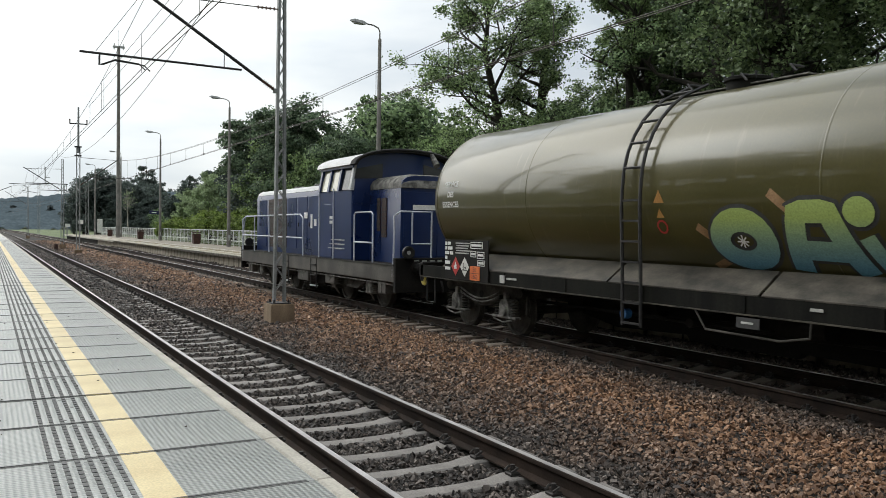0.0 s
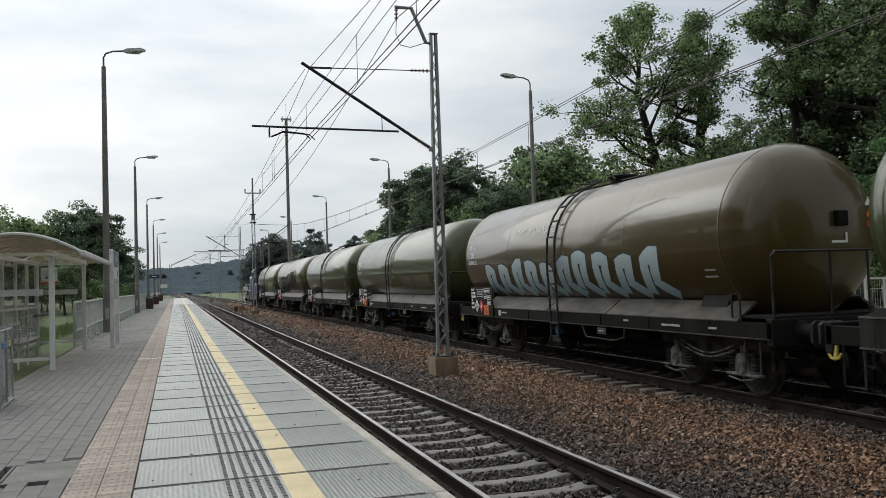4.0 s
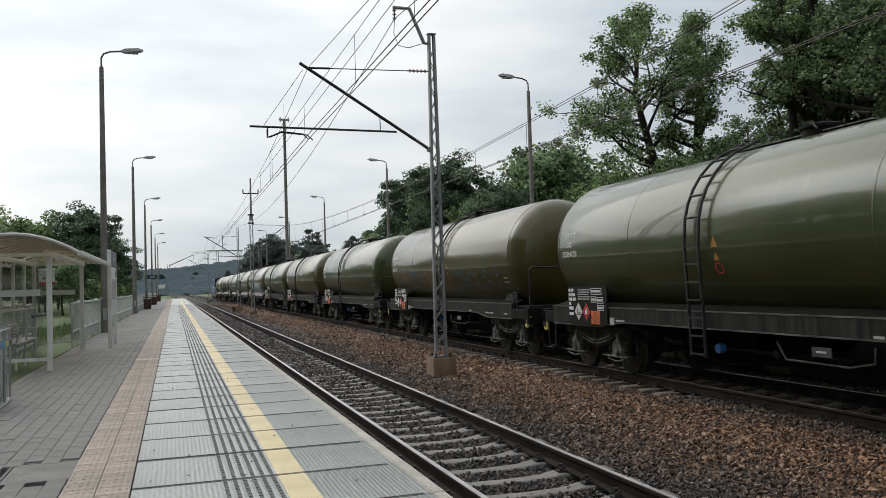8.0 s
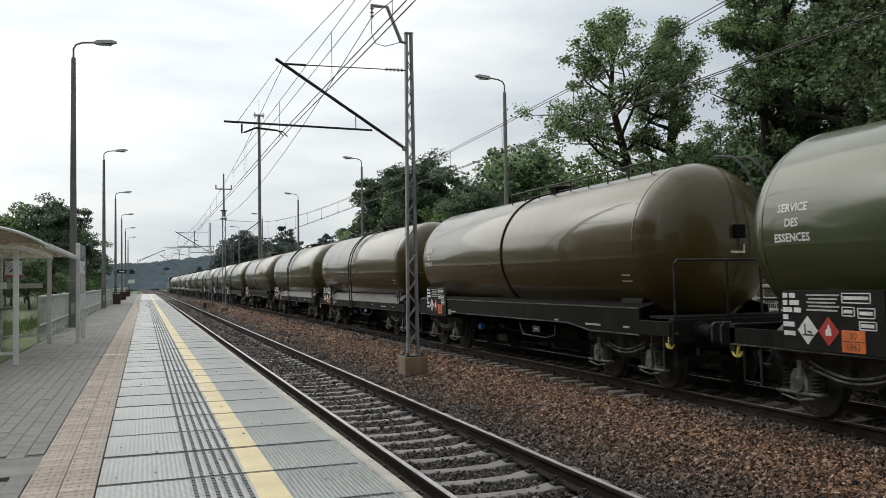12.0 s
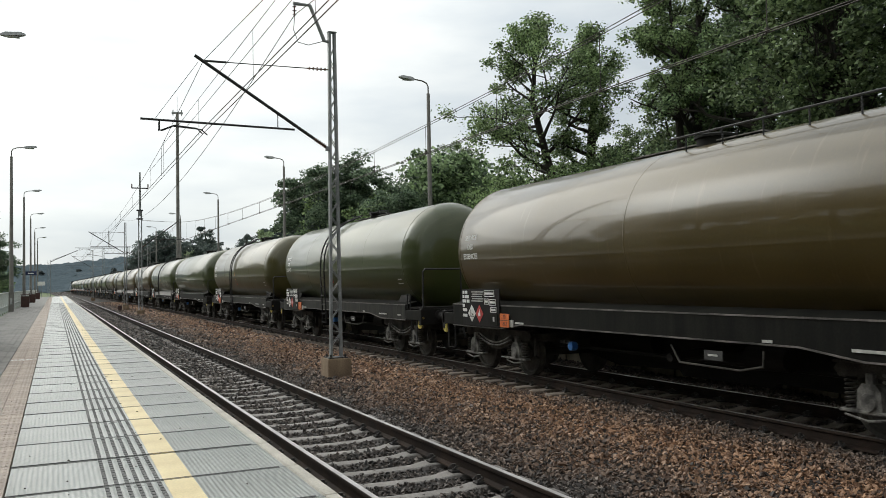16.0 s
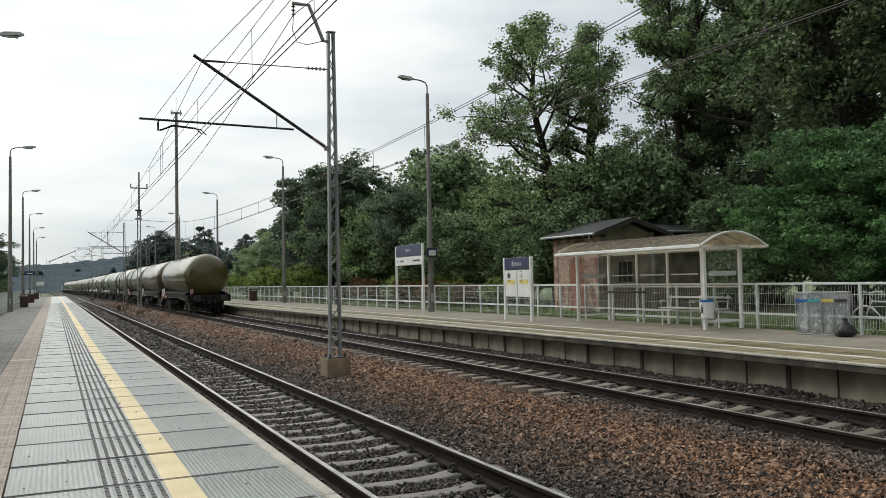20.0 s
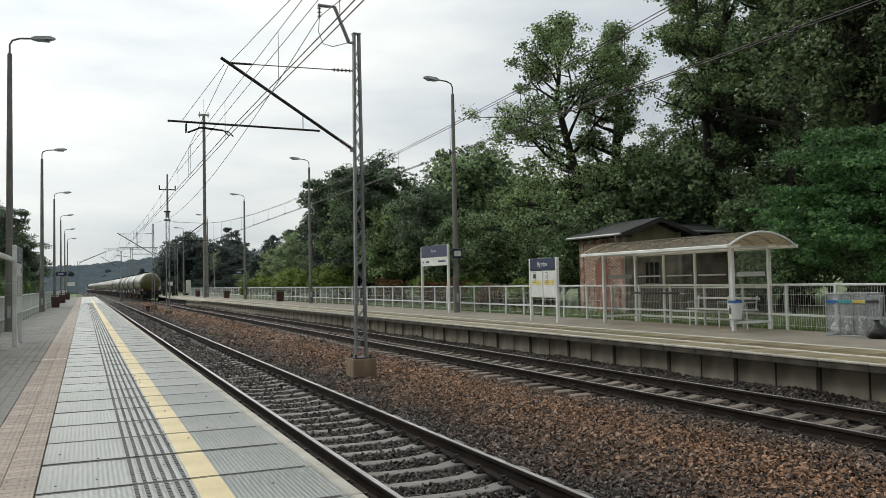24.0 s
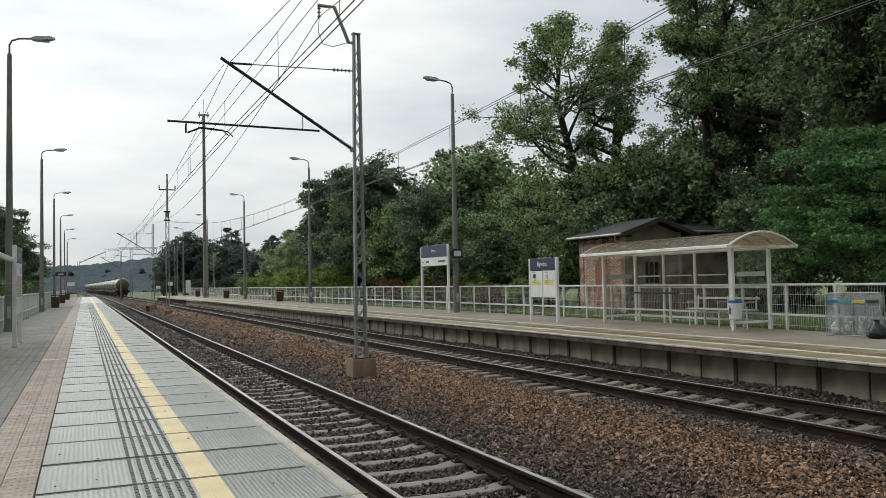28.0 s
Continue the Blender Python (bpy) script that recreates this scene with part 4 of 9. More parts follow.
def catenary_mast(y, x, horn=True):
    """Lattice mast on a concrete footing with its cantilever over the near track."""
    g = thing("catenary_mast", "grey lattice steel catenary mast on a rusty concrete footing", "catenary mast", "catenary masts", m=pose(x, y, 0))
    f = Mesh()
    f.loft([[(-a, -a, z), (a, -a, z), (a, a, z), (-a, a, z)] for z, a in ((-1.3, 0.28), (-0.34, 0.27), (-0.31, 0.25))])
    part("footing", f, M_FOOT, g, "rust-streaked concrete footing")
    part("base_plate", Mesh().box(-0.22, 0.22, -0.2, 0.2, -0.31, -0.285, c=0.004), M_DARK, g)
    for u in (-1, 1):
        for v in (-1, 1):
            part("anchor_bolt", Mesh().tube((u * 0.17, v * 0.15, -0.31), (u * 0.17, v * 0.15, -0.22), 0.02, n=6), M_DARK, g)
    top = 7.16
    for s in (-1, 1):
        m = Mesh()
        rings = []
        for z in (-0.29, top):
            w = 0.145 if z < 0 else 0.085
            c = s * w
            rings.append([(c + s * -0.055, -0.055, z), (c, -0.055, z), (c, 0.055, z), (c + s * -0.055, 0.055, z), (c + s * -0.055, 0.045, z), (c + s * -0.010, 0.045, z), (c + s * -0.010, -0.045, z), (c + s * -0.055, -0.045, z)])
        m.loft(rings)
        part("channel", m, M_MAST, g)
    z, flip = -0.05, 1
    while z < top - 0.32:
        w0 = 0.145 - 0.06 * (z / top)
        for q in (-0.05, 0.05):
            m = Mesh()
            m.tube((-flip * (w0 - 0.02), q, z), (flip * (w0 - 0.025), q, z + 0.30), 0.013, n=4)
            part("lattice_bar", m, M_MAST, g)
        z += 0.30
        flip = -flip
    part("cap", Mesh().box(-0.10, 0.10, -0.07, 0.07, top, top + 0.02), M_MAST, g)
    d = MAST_X
    a = Mesh()
    a.tube((2.73 - d, 0, 6.34), (5.35 - d, 0, 4.68), 0.036, n=8)
    part("cantilever_tube", a, M_DARK, g, "dark sloping tube")
    i = ribbed((5.35 - d, 0, 4.68), (5.66 - d, 0, 4.485), 6, 0.03, 0.055)
    part("insulator", i, M_INSUL, g, "ribbed brown insulator")
    j = Mesh()
    j.box(5.62 - d, 5.75 - d, -0.05, 0.05, 4.42, 4.52, c=0.008)
    part("hinge", j, M_MAST, g)
    t = Mesh().tube((2.93 - d, 0, 6.24), (5.20 - d, 0, 6.285), 0.011, n=6)
    t.tube((2.93 - d, 0, 6.24), (3.40 - d, 0, 6.25), 0.024, n=6)
    part("top_tie", t, M_DARK, g)
    i = ribbed((5.20 - d, 0, 6.285), (5.72 - d, 0, 6.295), 5, 0.016, 0.042)
    part("insulator", i, M_INSUL, g)
    t = Mesh().tube((1.62 - d, 0, 4.90), (4.90 - d, 0, 4.86), 0.024, n=8)
    t.tube((4.52 - d, 0, 5.20), (4.52 - d, 0, 4.87), 0.010, n=6)
    part("registration_tube", t, M_DARK, g)
    for off in (0.0, 0.12):
        s = Mesh()
        s.path([(2.0 - d, off, 4.87), (2.0 - d, off, 4.68), (2.08 - d, off, 4.70), (2.30 - d, off, 4.80), (2.76 - d + off, off, 4.76), (2.88 - d + off, off, 4.65)], 0.014, 6)
        part("steady_arm", s, M_DARK, g)
    if horn:
        h = Mesh()
        h.path([(5.72 - d, 0, 6.95), (5.62 - d, 0, 6.95), (5.29 - d, 0, 7.74), (4.90 - d, 0, 7.74)], 0.042, 8)
        part("horn_bracket", h, M_MAST, g)
        i = ribbed((4.93 - d, 0, 7.70), (4.93 - d, 0, 7.44), 3, 0.016, 0.05)
        part("hanging_insulator", i, M_INSUL, g)
        w = Mesh()
        w.path([(4.93 - d, 0, 7.45), (4.92 - d, 0.05, 7.15), (5.02 - d, 0.05, 6.88), (5.25 - d, 0.03, 6.83), (5.70 - d, 0, 6.98)], 0.009, 5)
        part("jumper_wire", w, M_WIRE, g)
    tagged(g, "grey lattice catenary mast with sloping cantilever on a rusty footing")
    return g


catenary_mast(MAST_Y, MAST_X)
for yy in (80.5, 142.0):
    catenary_mast(yy, 5.80 + bend(yy) - 0.2 * (yy > 100), horn=False)


def far_track_mast(x, y):
    """Lattice mast between the tracks whose arm serves the far track; a slim pole with a crossarm stands on it."""
    g = thing("catenary_mast", "grey lattice mast with a slim top pole and far-track arm", "catenary mast", "catenary masts", m=pose(x, y, 0))
    part("footing", Mesh().loft([[(-a, -a, z), (a, -a, z), (a, a, z), (-a, a, z)] for z, a in ((-1.3, 0.28), (-0.42, 0.26), (-0.40, 0.24))]), M_FOOT, g)
    for s in (-1, 1):
        part("channel", Mesh().box(s * 0.11 - 0.03, s * 0.11 + 0.03, -0.06, 0.06, -0.4, 7.1), M_MAST, g)
    m = Mesh()
    for i in range(17):
        f = 1 if i % 2 else -1
        m.tube((-f * 0.10, 0, -0.3 + i * 0.43), (f * 0.10, 0, 0.13 + i * 0.43), 0.018, n=4)
    part("lattice", m, M_MAST, g)
    part("top_pole", Mesh().tube((0, 0, 6.7), (0, 0, 10.05), 0.085, 0.06, 10), M_MAST, g)
    for z in (6.45, 7.1):
        part("clamp", Mesh().box(-0.26, 0.22, -0.09, 0.09, z, z + 0.10, c=0.01), M_DARK, g)
    part("crossarm", Mesh().box(-0.60, 0.60, -0.04, 0.04, 8.80, 8.88, c=0.01), M_DARK, g)
    for s in (-1, 1):
        part("pin_insulator", Mesh().tube((s * 0.58, 0, 8.86), (s * 0.58, 0, 9.16), 0.045, n=8), M_INSUL, g)
    part("cantilever_tube", Mesh().tube((0.40, 0, 4.55), (2.78, 0, 6.36), 0.036, n=8), M_DARK, g, "dark sloping tube")
    part("insulator", ribbed((0.12, 0, 4.33), (0.40, 0, 4.55), 6, 0.03, 0.055), M_INSUL, g)
    part("top_tie", Mesh().tube((0.10, 0, 6.38), (2.66, 0, 6.28), 0.014, n=6), M_DARK, g)
    part("insulator", ribbed((0.45, 0, 6.37), (0.95, 0, 6.35), 5, 0.016, 0.045), M_INSUL, g)
    part("registration_tube", Mesh().tube((0.9, 0, 4.93), (3.75, 0, 4.98), 0.024, n=8), M_DARK, g)
    part("steady_arm", Mesh().path([(3.5, 0, 4.97), (3.5, 0, 4.80), (3.2, 0, 4.88), (2.92, 0, 4.76)], 0.014, 6), M_DARK, g)


far_track_mast(5.86, 66.8)
cabinet = thing("trackside_cabinet", "small rust-brown trackside cabinet beside the mast", "cabinet", m=pose(5.15, 78.2, -0.80))
part("body", Mesh().box(-0.16, 0.16, -0.14, 0.14, 0.0, 0.52, c=0.015), M_BIN, cabinet)
part("lid", Mesh().box(-0.18, 0.18, -0.16, 0.16, 0.52, 0.56, c=0.01), M_BIN, cabinet)


def radio_mast():
    g = thing("radio_mast", "tall slim concrete radio mast behind the far platform", "mast", m=pose(13.55, 105.0, 0))
    part("shaft", Mesh().lathe_z([(-0.2, 0.23), (6.0, 0.205), (22.4, 0.175), (22.45, 0.11)], 0, 0, 14), M_POLE, g)
    part("crown", Mesh().box(-0.66, 0.66, -0.08, 0.08, 22.30, 22.55, c=0.02), M_LAMP, g)
    for s in (-0.5, 0.5):
        part("antenna", Mesh().tube((s, 0, 22.1), (s, 0, 22.8), 0.06, n=8), M_LAMP, g)
    part("lightning_rod", Mesh().tube((0, 0, 22.4), (0, 0, 24.4), 0.022, n=6), M_DARK, g)


radio_mast()


def side_mast(x, y, side, h, root, tip):
    """A lattice mast beside the tracks with one sloping arm from root (height) to tip (reach, height)."""
    g = thing("catenary_mast", "distant dark lattice catenary mast with one arm", "catenary mast", "catenary masts", m=pose(x, y, 0))
    for s in (-1, 1):
        part("channel", Mesh().box(s * 0.18 - 0.035, s * 0.18 + 0.035, -0.06, 0.06, -1.2, h), M_MAST, g)
    m = Mesh()
    for i in range(int(h / 0.5)):
        f = 1 if i % 2 else -1
        m.tube((-f * 0.16, 0, i * 0.5), (f * 0.16, 0, i * 0.5 + 0.5), 0.024, n=4)
    part("lattice", m, M_MAST, g)
    part("cantilever_tube", Mesh().tube((side * 0.1, 0, root), (side * tip[0], 0, tip[1]), 0.055, n=6), M_DARK, g)
    part("top_tie", Mesh().tube((side * 0.1, 0, h - 0.1), (side * tip[0] * 0.97, 0, tip[1] - 0.1), 0.018, n=6), M_DARK, g)
    part("hanger", Mesh().tube((side * tip[0] * 0.98, 0, tip[1]), (side * tip[0] * 0.98, 0, tip[1] - 0.9), 0.02, n=6), M_DARK, g)


side_mast(12.8, 132.0, -1, 7.2, 5.0, (3.1, 6.5))
side_mast(-0.85, 150.0, 1, 5.9, 5.6, (4.25, 7.5))


def gantry(y):
    """Far portal over the line: two lattice posts, a double beam and a short pole on top."""
    g = thing("portal", "distant steel catenary portal spanning the line", "portal", m=pose(0, y, 0))
    for x in (9.75, 15.0):
        for s in (-0.2, 0.2):
            part("post_leg", Mesh().box(x + s - 0.05, x + s + 0.05, -0.07, 0.07, -1.2, 10.3), M_MAST, g)
        m = Mesh()
        for i in range(15):
            f = 1 if i % 2 else -1
            m.tube((x - f * 0.2, 0, -0.9 + i * 0.75), (x + f * 0.2, 0, -0.15 + i * 0.75), 0.03, n=4)
        part("post_lattice", m, M_MAST, g)
    part("top_beam", Mesh().box(7.2, 15.5, -0.08, 0.08, 10.22, 10.40), M_DARK, g)
    part("lower_beam", Mesh().box(9.9, 15.0, -0.07, 0.07, 8.82, 8.94), M_DARK, g)
    m = Mesh()
    for i in range(8):
        x = 9.9 + i * 0.63
        m.tube((x, 0, 8.9 if i % 2 else 10.3), (x + 0.63, 0, 10.3 if i % 2 else 8.9), 0.03, n=4)
    part("truss", m, M_MAST, g)
    part("top_pole", Mesh().tube((10.95, 0, 10.3), (10.95, 0, 13.9), 0.10, n=6), M_MAST, g)
    part("pole_arm", Mesh().tube((10.95, 0, 11.6), (11.9, 0, 11.7), 0.05, n=6), M_DARK, g)
    part("registration_tube", Mesh().tube((6.4, 0, 8.7), (9.6, 0, 8.2), 0.05, n=6), M_DARK, g)


gantry(200.0)


def trackside_sign(x, y, z, w, h, label):
    g = thing("trackside_sign", label, "sign", "trackside signs", m=pose(x, y, 0))
    part("post", Mesh().tube((0, 0.05, -0.1), (0, 0.05, z + h / 2), 0.04, n=6), M_MAST, g)
    part("plate", Mesh().box(-w / 2, w / 2, -0.02, 0.02, z - h / 2, z + h / 2, c=0.005), M_PAPER, g)


trackside_sign(9.9, 128.0, 1.35, 0.62, 0.45, "small white plate on a thin post by the far track")
trackside_sign(11.6, 128.0, 1.85, 0.62, 0.55, "small white plate on a thin post by the far track")
trackside_sign(15.2, 138.0, 1.35, 0.75, 2.1, "tall white notice panel behind the far platform")
trackside_sign(-1.9, 143.0, 2.1, 1.05, 0.6, "pale plate on a post at the near platform's end")


def wire(name, label, pts, r):
    m = Mesh()
    m.path(pts, r, 5)
    return solid(name, m, M_WIRE, label, "overhead wire", "overhead wires")


def span(y0, y1, x0, x1, zs, sag, curve, n=14):
    out = []
    for i in range(n + 1):
        t = i / n
        y = y0 + (y1 - y0) * t
        out.append((x0 + (x1 - x0) * t + curve(y), y, zs - 4 * sag * t * (1 - t)))
    return out


def overhead():
    def line(name, label, sup, z, sag, curve, off, r, n):
        pts = []
        for (a, xa), (b, xb) in zip(sup, sup[1:]):
            pts += span(a, b, xa + off, xb + off, z, sag, curve, n)[:-1]
        wire(name, label, pts, r)

    def messenger(name, label, sup, top, knee, low, curve, off, r):
        """Drops steeply from each support to where the stitch wire holds it, then sags."""
        pts = []
        for (a, xa), (b, xb) in zip(sup, sup[1:]):
            span_ = b - a
            ts = [0.0] + [8.3 / span_ + (1 - 16.6 / span_) * i / 12 for i in range(13)]
            for i, t in enumerate(ts):
                y = a + span_ * t
                u = (t - ts[1]) / (ts[-1] - ts[1])
                z = top if i == 0 else knee - (knee - low) * 4 * u * (1 - u)
                pts.append((xa + (xb - xa) * t + off + curve(y), y, z))
        wire(name, label, pts, r)

    def knee_height(t, span_, top, knee, low):
        e = 8.3 / span_
        if t < e or t > 1 - e:
            q = min(t, 1 - t) / e
            return top + (knee - top) * q
        u = (t - e) / (1 - 2 * e)
        return knee - (knee - low) * 4 * u * (1 - u)

    # near track: two contact wires, stitch wires at the mast, twin messengers above
    sup = [(-43.0, 3.35), (18.3, 2.88), (80.5, 3.15), (142.0, 3.0), (203.0, 3.3), (265.0, 3.0)]
    for off in (0.0, 0.10):
        line("contact_wire", "copper contact wire above the near track", sup, 4.75, 0.0, bend, off, 0.0085, 6)
    messenger("messenger_wire", "messenger wire carrying the near track's contact wires", sup, 6.24, 5.63, 5.12, bend, 0.03, 0.007)
    for za, ya in ((5.60, 8.3), (5.30, 12.0)):
        wire("stitch_wire", "stitch wire below the messenger at the mast", [(2.97, 18.3 - ya, za), (2.95, 18.3, za), (2.97, 18.3 + ya, za + 0.06)], 0.006)
    for a, zt in ((8.3, 5.62), (4.7, 5.60), (-4.7, 5.60), (-1.0, 5.6), (-8.3, 5.63)):
        y = 18.3 - a
        wire("dropper", "short dropper wire at the mast", [(2.96, y, zt), (2.96, y, 4.76)], 0.005)
    m = Mesh()
    for (a, xa), (b, xb) in zip(sup[1:], sup[2:4]):
        for i in range(2, 15):
            t = i / 16
            y = a + (b - a) * t
            x = xa + (xb - xa) * t + bend(y) + 0.05
            m.tube((x, y, knee_height(t, b - a, 6.24, 5.63, 5.12)), (x, y, 4.76), 0.0055, n=4)
    solid("droppers", m, M_WIRE, "thin dropper wires above the near track", "overhead wire", "overhead wires", kind="stuff")
    wire("stay_wire", "stay wire from the cantilever to the registration tube", [(2.80, 18.3, 6.20), (1.92, 18.3, 4.93)], 0.006)
    # far track: contact pair and messenger pair, carried by the mast between the tracks
    sup = [(-57.0, 9.3), (4.6, 8.98), (66.8, 8.66), (132.0, 9.6), (200.0, 9.4), (292.0, 9.6)]
    far = lambda y: bend_b(y) * min(1.0, max(0.0, (y - 66.8) / 60))
    for off in (0.0, 0.09):
        line("contact_wire", "copper contact wire above the far track", sup, 4.78, 0.0, far, off, 0.0095, 10)
    for off in (0.0, 0.11):
        messenger("messenger_wire", "messenger wire above the far track", sup, 6.28, 5.80, 5.28, far, off, 0.0085)
    m = Mesh()
    for (a, xa), (b, xb) in zip(sup[1:], sup[2:4]):
        for i in range(1, 16):
            t = i / 16
            y = a + (b - a) * t
            x = xa + (xb - xa) * t + far(y) + 0.05
            m.tube((x, y, knee_height(t, b - a, 6.28, 5.80, 5.28)), (x, y, 4.79), 0.007, n=4)
            m.box(x - 0.025, x + 0.025, y - 0.02, y + 0.02, 4.77, 4.84)
    solid("droppers", m, M_WIRE, "thin dropper wires above the far track", "overhead wire", "overhead wires", kind="stuff")
    # earth wire along the mast heads
    line("earth_wire", "earth wire strung along the mast heads", [(-43.0, 4.93), (18.3, 4.93), (80.5, 5.4), (142.0, 5.2)], 7.48, 1.62, bend, 0.0, 0.010, 14)


overhead()


# ---- platform lamps ----
def platform_lamp(x, y, side, h=9.9, sign=False):
    """side: the way in which the arm points, over the platform."""
    g = thing("platform_lamp", "tall concrete lamp post with a curved arm and grey lantern", "lamp post", "platform lamps", m=pose(x, y, 0))
    part("post", Mesh().lathe_z([(-0.1, 0.155), (1.2, 0.145), (1.22, 0.125), (h - 0.5, 0.075), (h - 0.45, 0.05)], 0, 0, 12), M_POLE, g)
    part("service_door", Mesh().box(-0.055, 0.055, -0.158, -0.12, 0.45, 0.85, c=0.004), M_LAMP, g)
    a = Mesh().path([(0, 0, h - 0.6), (0, 0, h - 0.15), (side * 0.08, 0, h), (side * 0.3, 0, h + 0.09), (side * 0.75, 0, h + 0.13)], 0.032, 8)
    part("arm", a, M_POLE, g)
    l = Mesh()
    l.loft([[(side * px, -w, z), (side * px, w, z), (side * px, w * 0.7, z + t), (side * px, -w * 0.7, z + t)]
            for px, w, z, t in ((0.66, 0.05, h + 0.09, 0.07), (0.80, 0.13, h + 0.07, 0.14), (1.25, 0.14, h + 0.12, 0.13), (1.42, 0.06, h + 0.16, 0.05))])
    lant = part("lantern", l, M_LAMP, g)
    part("lens", Mesh().box(min(side * 0.84, side * 1.24), max(side * 0.84, side * 1.24), -0.10, 0.10, h + 0.055, h + 0.085, c=0.01), M_LENS, lant)
    for z in (1.6, 3.1):
        part("band", Mesh().lathe_z([(z, 0.128), (z + 0.03, 0.128)], 0, 0, 12), M_MAST, g)
    if sign:
        s = part("direction_sign", Mesh().box(-1.0 if side < 0 else 0.12, -0.12 if side < 0 else 1.0, -0.04, 0.04, 2.55, 2.9, c=0.01), M_NAVY, g, "small navy platform sign")
        c = -0.56 if side < 0 else 0.56
        part("text_bar", Mesh().box(c - 0.25, c + 0.2, -0.046, -0.04, 2.68, 2.76), M_TEXTW, s)
    return g


for i in range(6):
    platform_lamp(-2.32 - 0.0028 * 25.2 * i, 31.6 + 25.2 * i, 1, 9.9, sign=(i == 2))
for i in range(5):
    yy = 34.2 + 25.1 * i
    platform_lamp(15.62 + taper(yy) * 1.15, yy, -1, 10.35, sign=(i == 2))
lamp_box = thing("lamp_notice", "small blue and white notice on the lamp post", "notice", m=pose(15.36, 34.2, 0))
part("plate", Mesh().box(-0.24, 0.24, -0.20, -0.165, 2.45, 2.85, c=0.005), M_NAVY, lamp_box)
part("field", Mesh().box(-0.17, 0.17, -0.206, -0.199, 2.52, 2.76), M_PAPER, lamp_box)


# ---- station boards ----
def board_posts(g, length, h, mat_):
    for s in (-1, 1):
        part("post", Mesh().box(-0.05, 0.05, s * length / 2 - 0.05, s * length / 2 + 0.05, -0.05, h, c=0.012), mat_, g)


def write_on(parent, text, size, material, x, y, z, facing):
    """Letters on an upright board whose face looks along -x (facing -1) or +x."""
    vs, fs = lettering(text, size)
    m = Mesh().add([(x, y + facing * u, z + v) for u, v in vs], fs)
    return part("lettering", m, material, parent, "station name in white letters", smooth=0)


def name_board(x, y, facing, with_sheets, length=1.95, h=2.18):
    label = ("white-framed station board with a navy name panel and two timetable sheets" if with_sheets
             else "white-framed navy station sign on two posts")
    g = thing("station_board", label, "station sign", "station boards", m=pose(x, y, 0))
    board_posts(g, length, h, M_WHITE)
    L = length / 2 - 0.05
    p = part("name_panel", Mesh().box(-0.05, 0.05, -L, L, h - 0.40, h - 0.01, c=0.008), M_NAVY, g, "navy name panel")
    write_on(p, "Bytnica", 0.22, M_TEXTW, facing * 0.0525, 0, h - 0.21, facing)
    write_on(p, "Bytnica", 0.22, M_TEXTW, -facing * 0.0525, 0, h - 0.21, -facing)
    if with_sheets:
        for s in (-1, 1):
            a, b = (-L + 0.02, -0.02) if s < 0 else (0.02, L - 0.02)
            c = part("display_case", Mesh().box(-0.04, 0.04, a, b, 0.80, h - 0.43, c=0.01), M_WHITE, g)
            part("poster", Mesh().box(facing * 0.041, facing * 0.045, a + 0.10, b - 0.10, 1.22, h - 0.75), M_PAPERY if facing < 0 else M_LAMP, c, "timetable sheet")
            part("poster", Mesh().box(facing * 0.0455, facing * 0.048, a + 0.40, b - 0.12, 1.28, h - 0.85), M_PAPER, c, "white timetable sheet")
            for k in range(7):
                z = 1.3 + k * 0.055
                part("text_bar", Mesh().box(facing * 0.0485, facing * 0.0500, a + 0.43, b - 0.18 - 0.05 * (k % 3), z, z + 0.016), M_TEXTD, c)
            if s > 0:
                part("notice", Mesh().box(facing * 0.041, facing * 0.046, b - 0.35, b - 0.17, h - 0.68, h - 0.53), M_TEXTD, c, "small dark notice")
    return g


name_board(14.12, 24.3, -1, True, 1.74, 2.12)


def direction_board(x, y):
    """Taller open frame: navy name panel above a pale panel with two directions."""
    g = thing("direction_board", "white-framed board with a navy panel above a pale destinations panel", "station sign", "station boards", m=pose(x, y, 0))
    L = 1.5
    board_posts(g, 2 * L + 0.1, 3.03, M_WHITE)
    p = part("name_panel", Mesh().box(-0.05, 0.05, -L, L, 2.52, 3.05, c=0.008), M_NAVY, g, "navy name panel")
    write_on(p, "Bytnica", 0.19, M_TEXTW, -0.0525, 0, 2.80, -1)
    q = part("destination_panel", Mesh().box(-0.045, 0.045, -L, L, 2.12, 2.505, c=0.008), M_PAPER, g, "pale destinations panel")
    for a, b in ((-1.2, -0.5), (0.55, 0.95)):
        part("text_bar", Mesh().box(-0.049, -0.045, a, b, 2.27, 2.35), M_NAVY, q)
    for s in (-1, 1):
        arrow = Mesh().extrude([(s * 1.38, 2.31), (s * 1.24, 2.38), (s * 1.24, 2.24)], "x", -0.049, -0.045)
        part("arrow", arrow, M_NAVY, q)


direction_board(14.7, 35.1)


def near_board():
    """The near platform's board, seen along its face; its sheets face the tracks."""
    g = name_board(-1.57, 23.9, 1, True, 1.95, 2.5)
    tagged(g, "white-framed station board beside the lamp post, seen edge-on")


near_board()


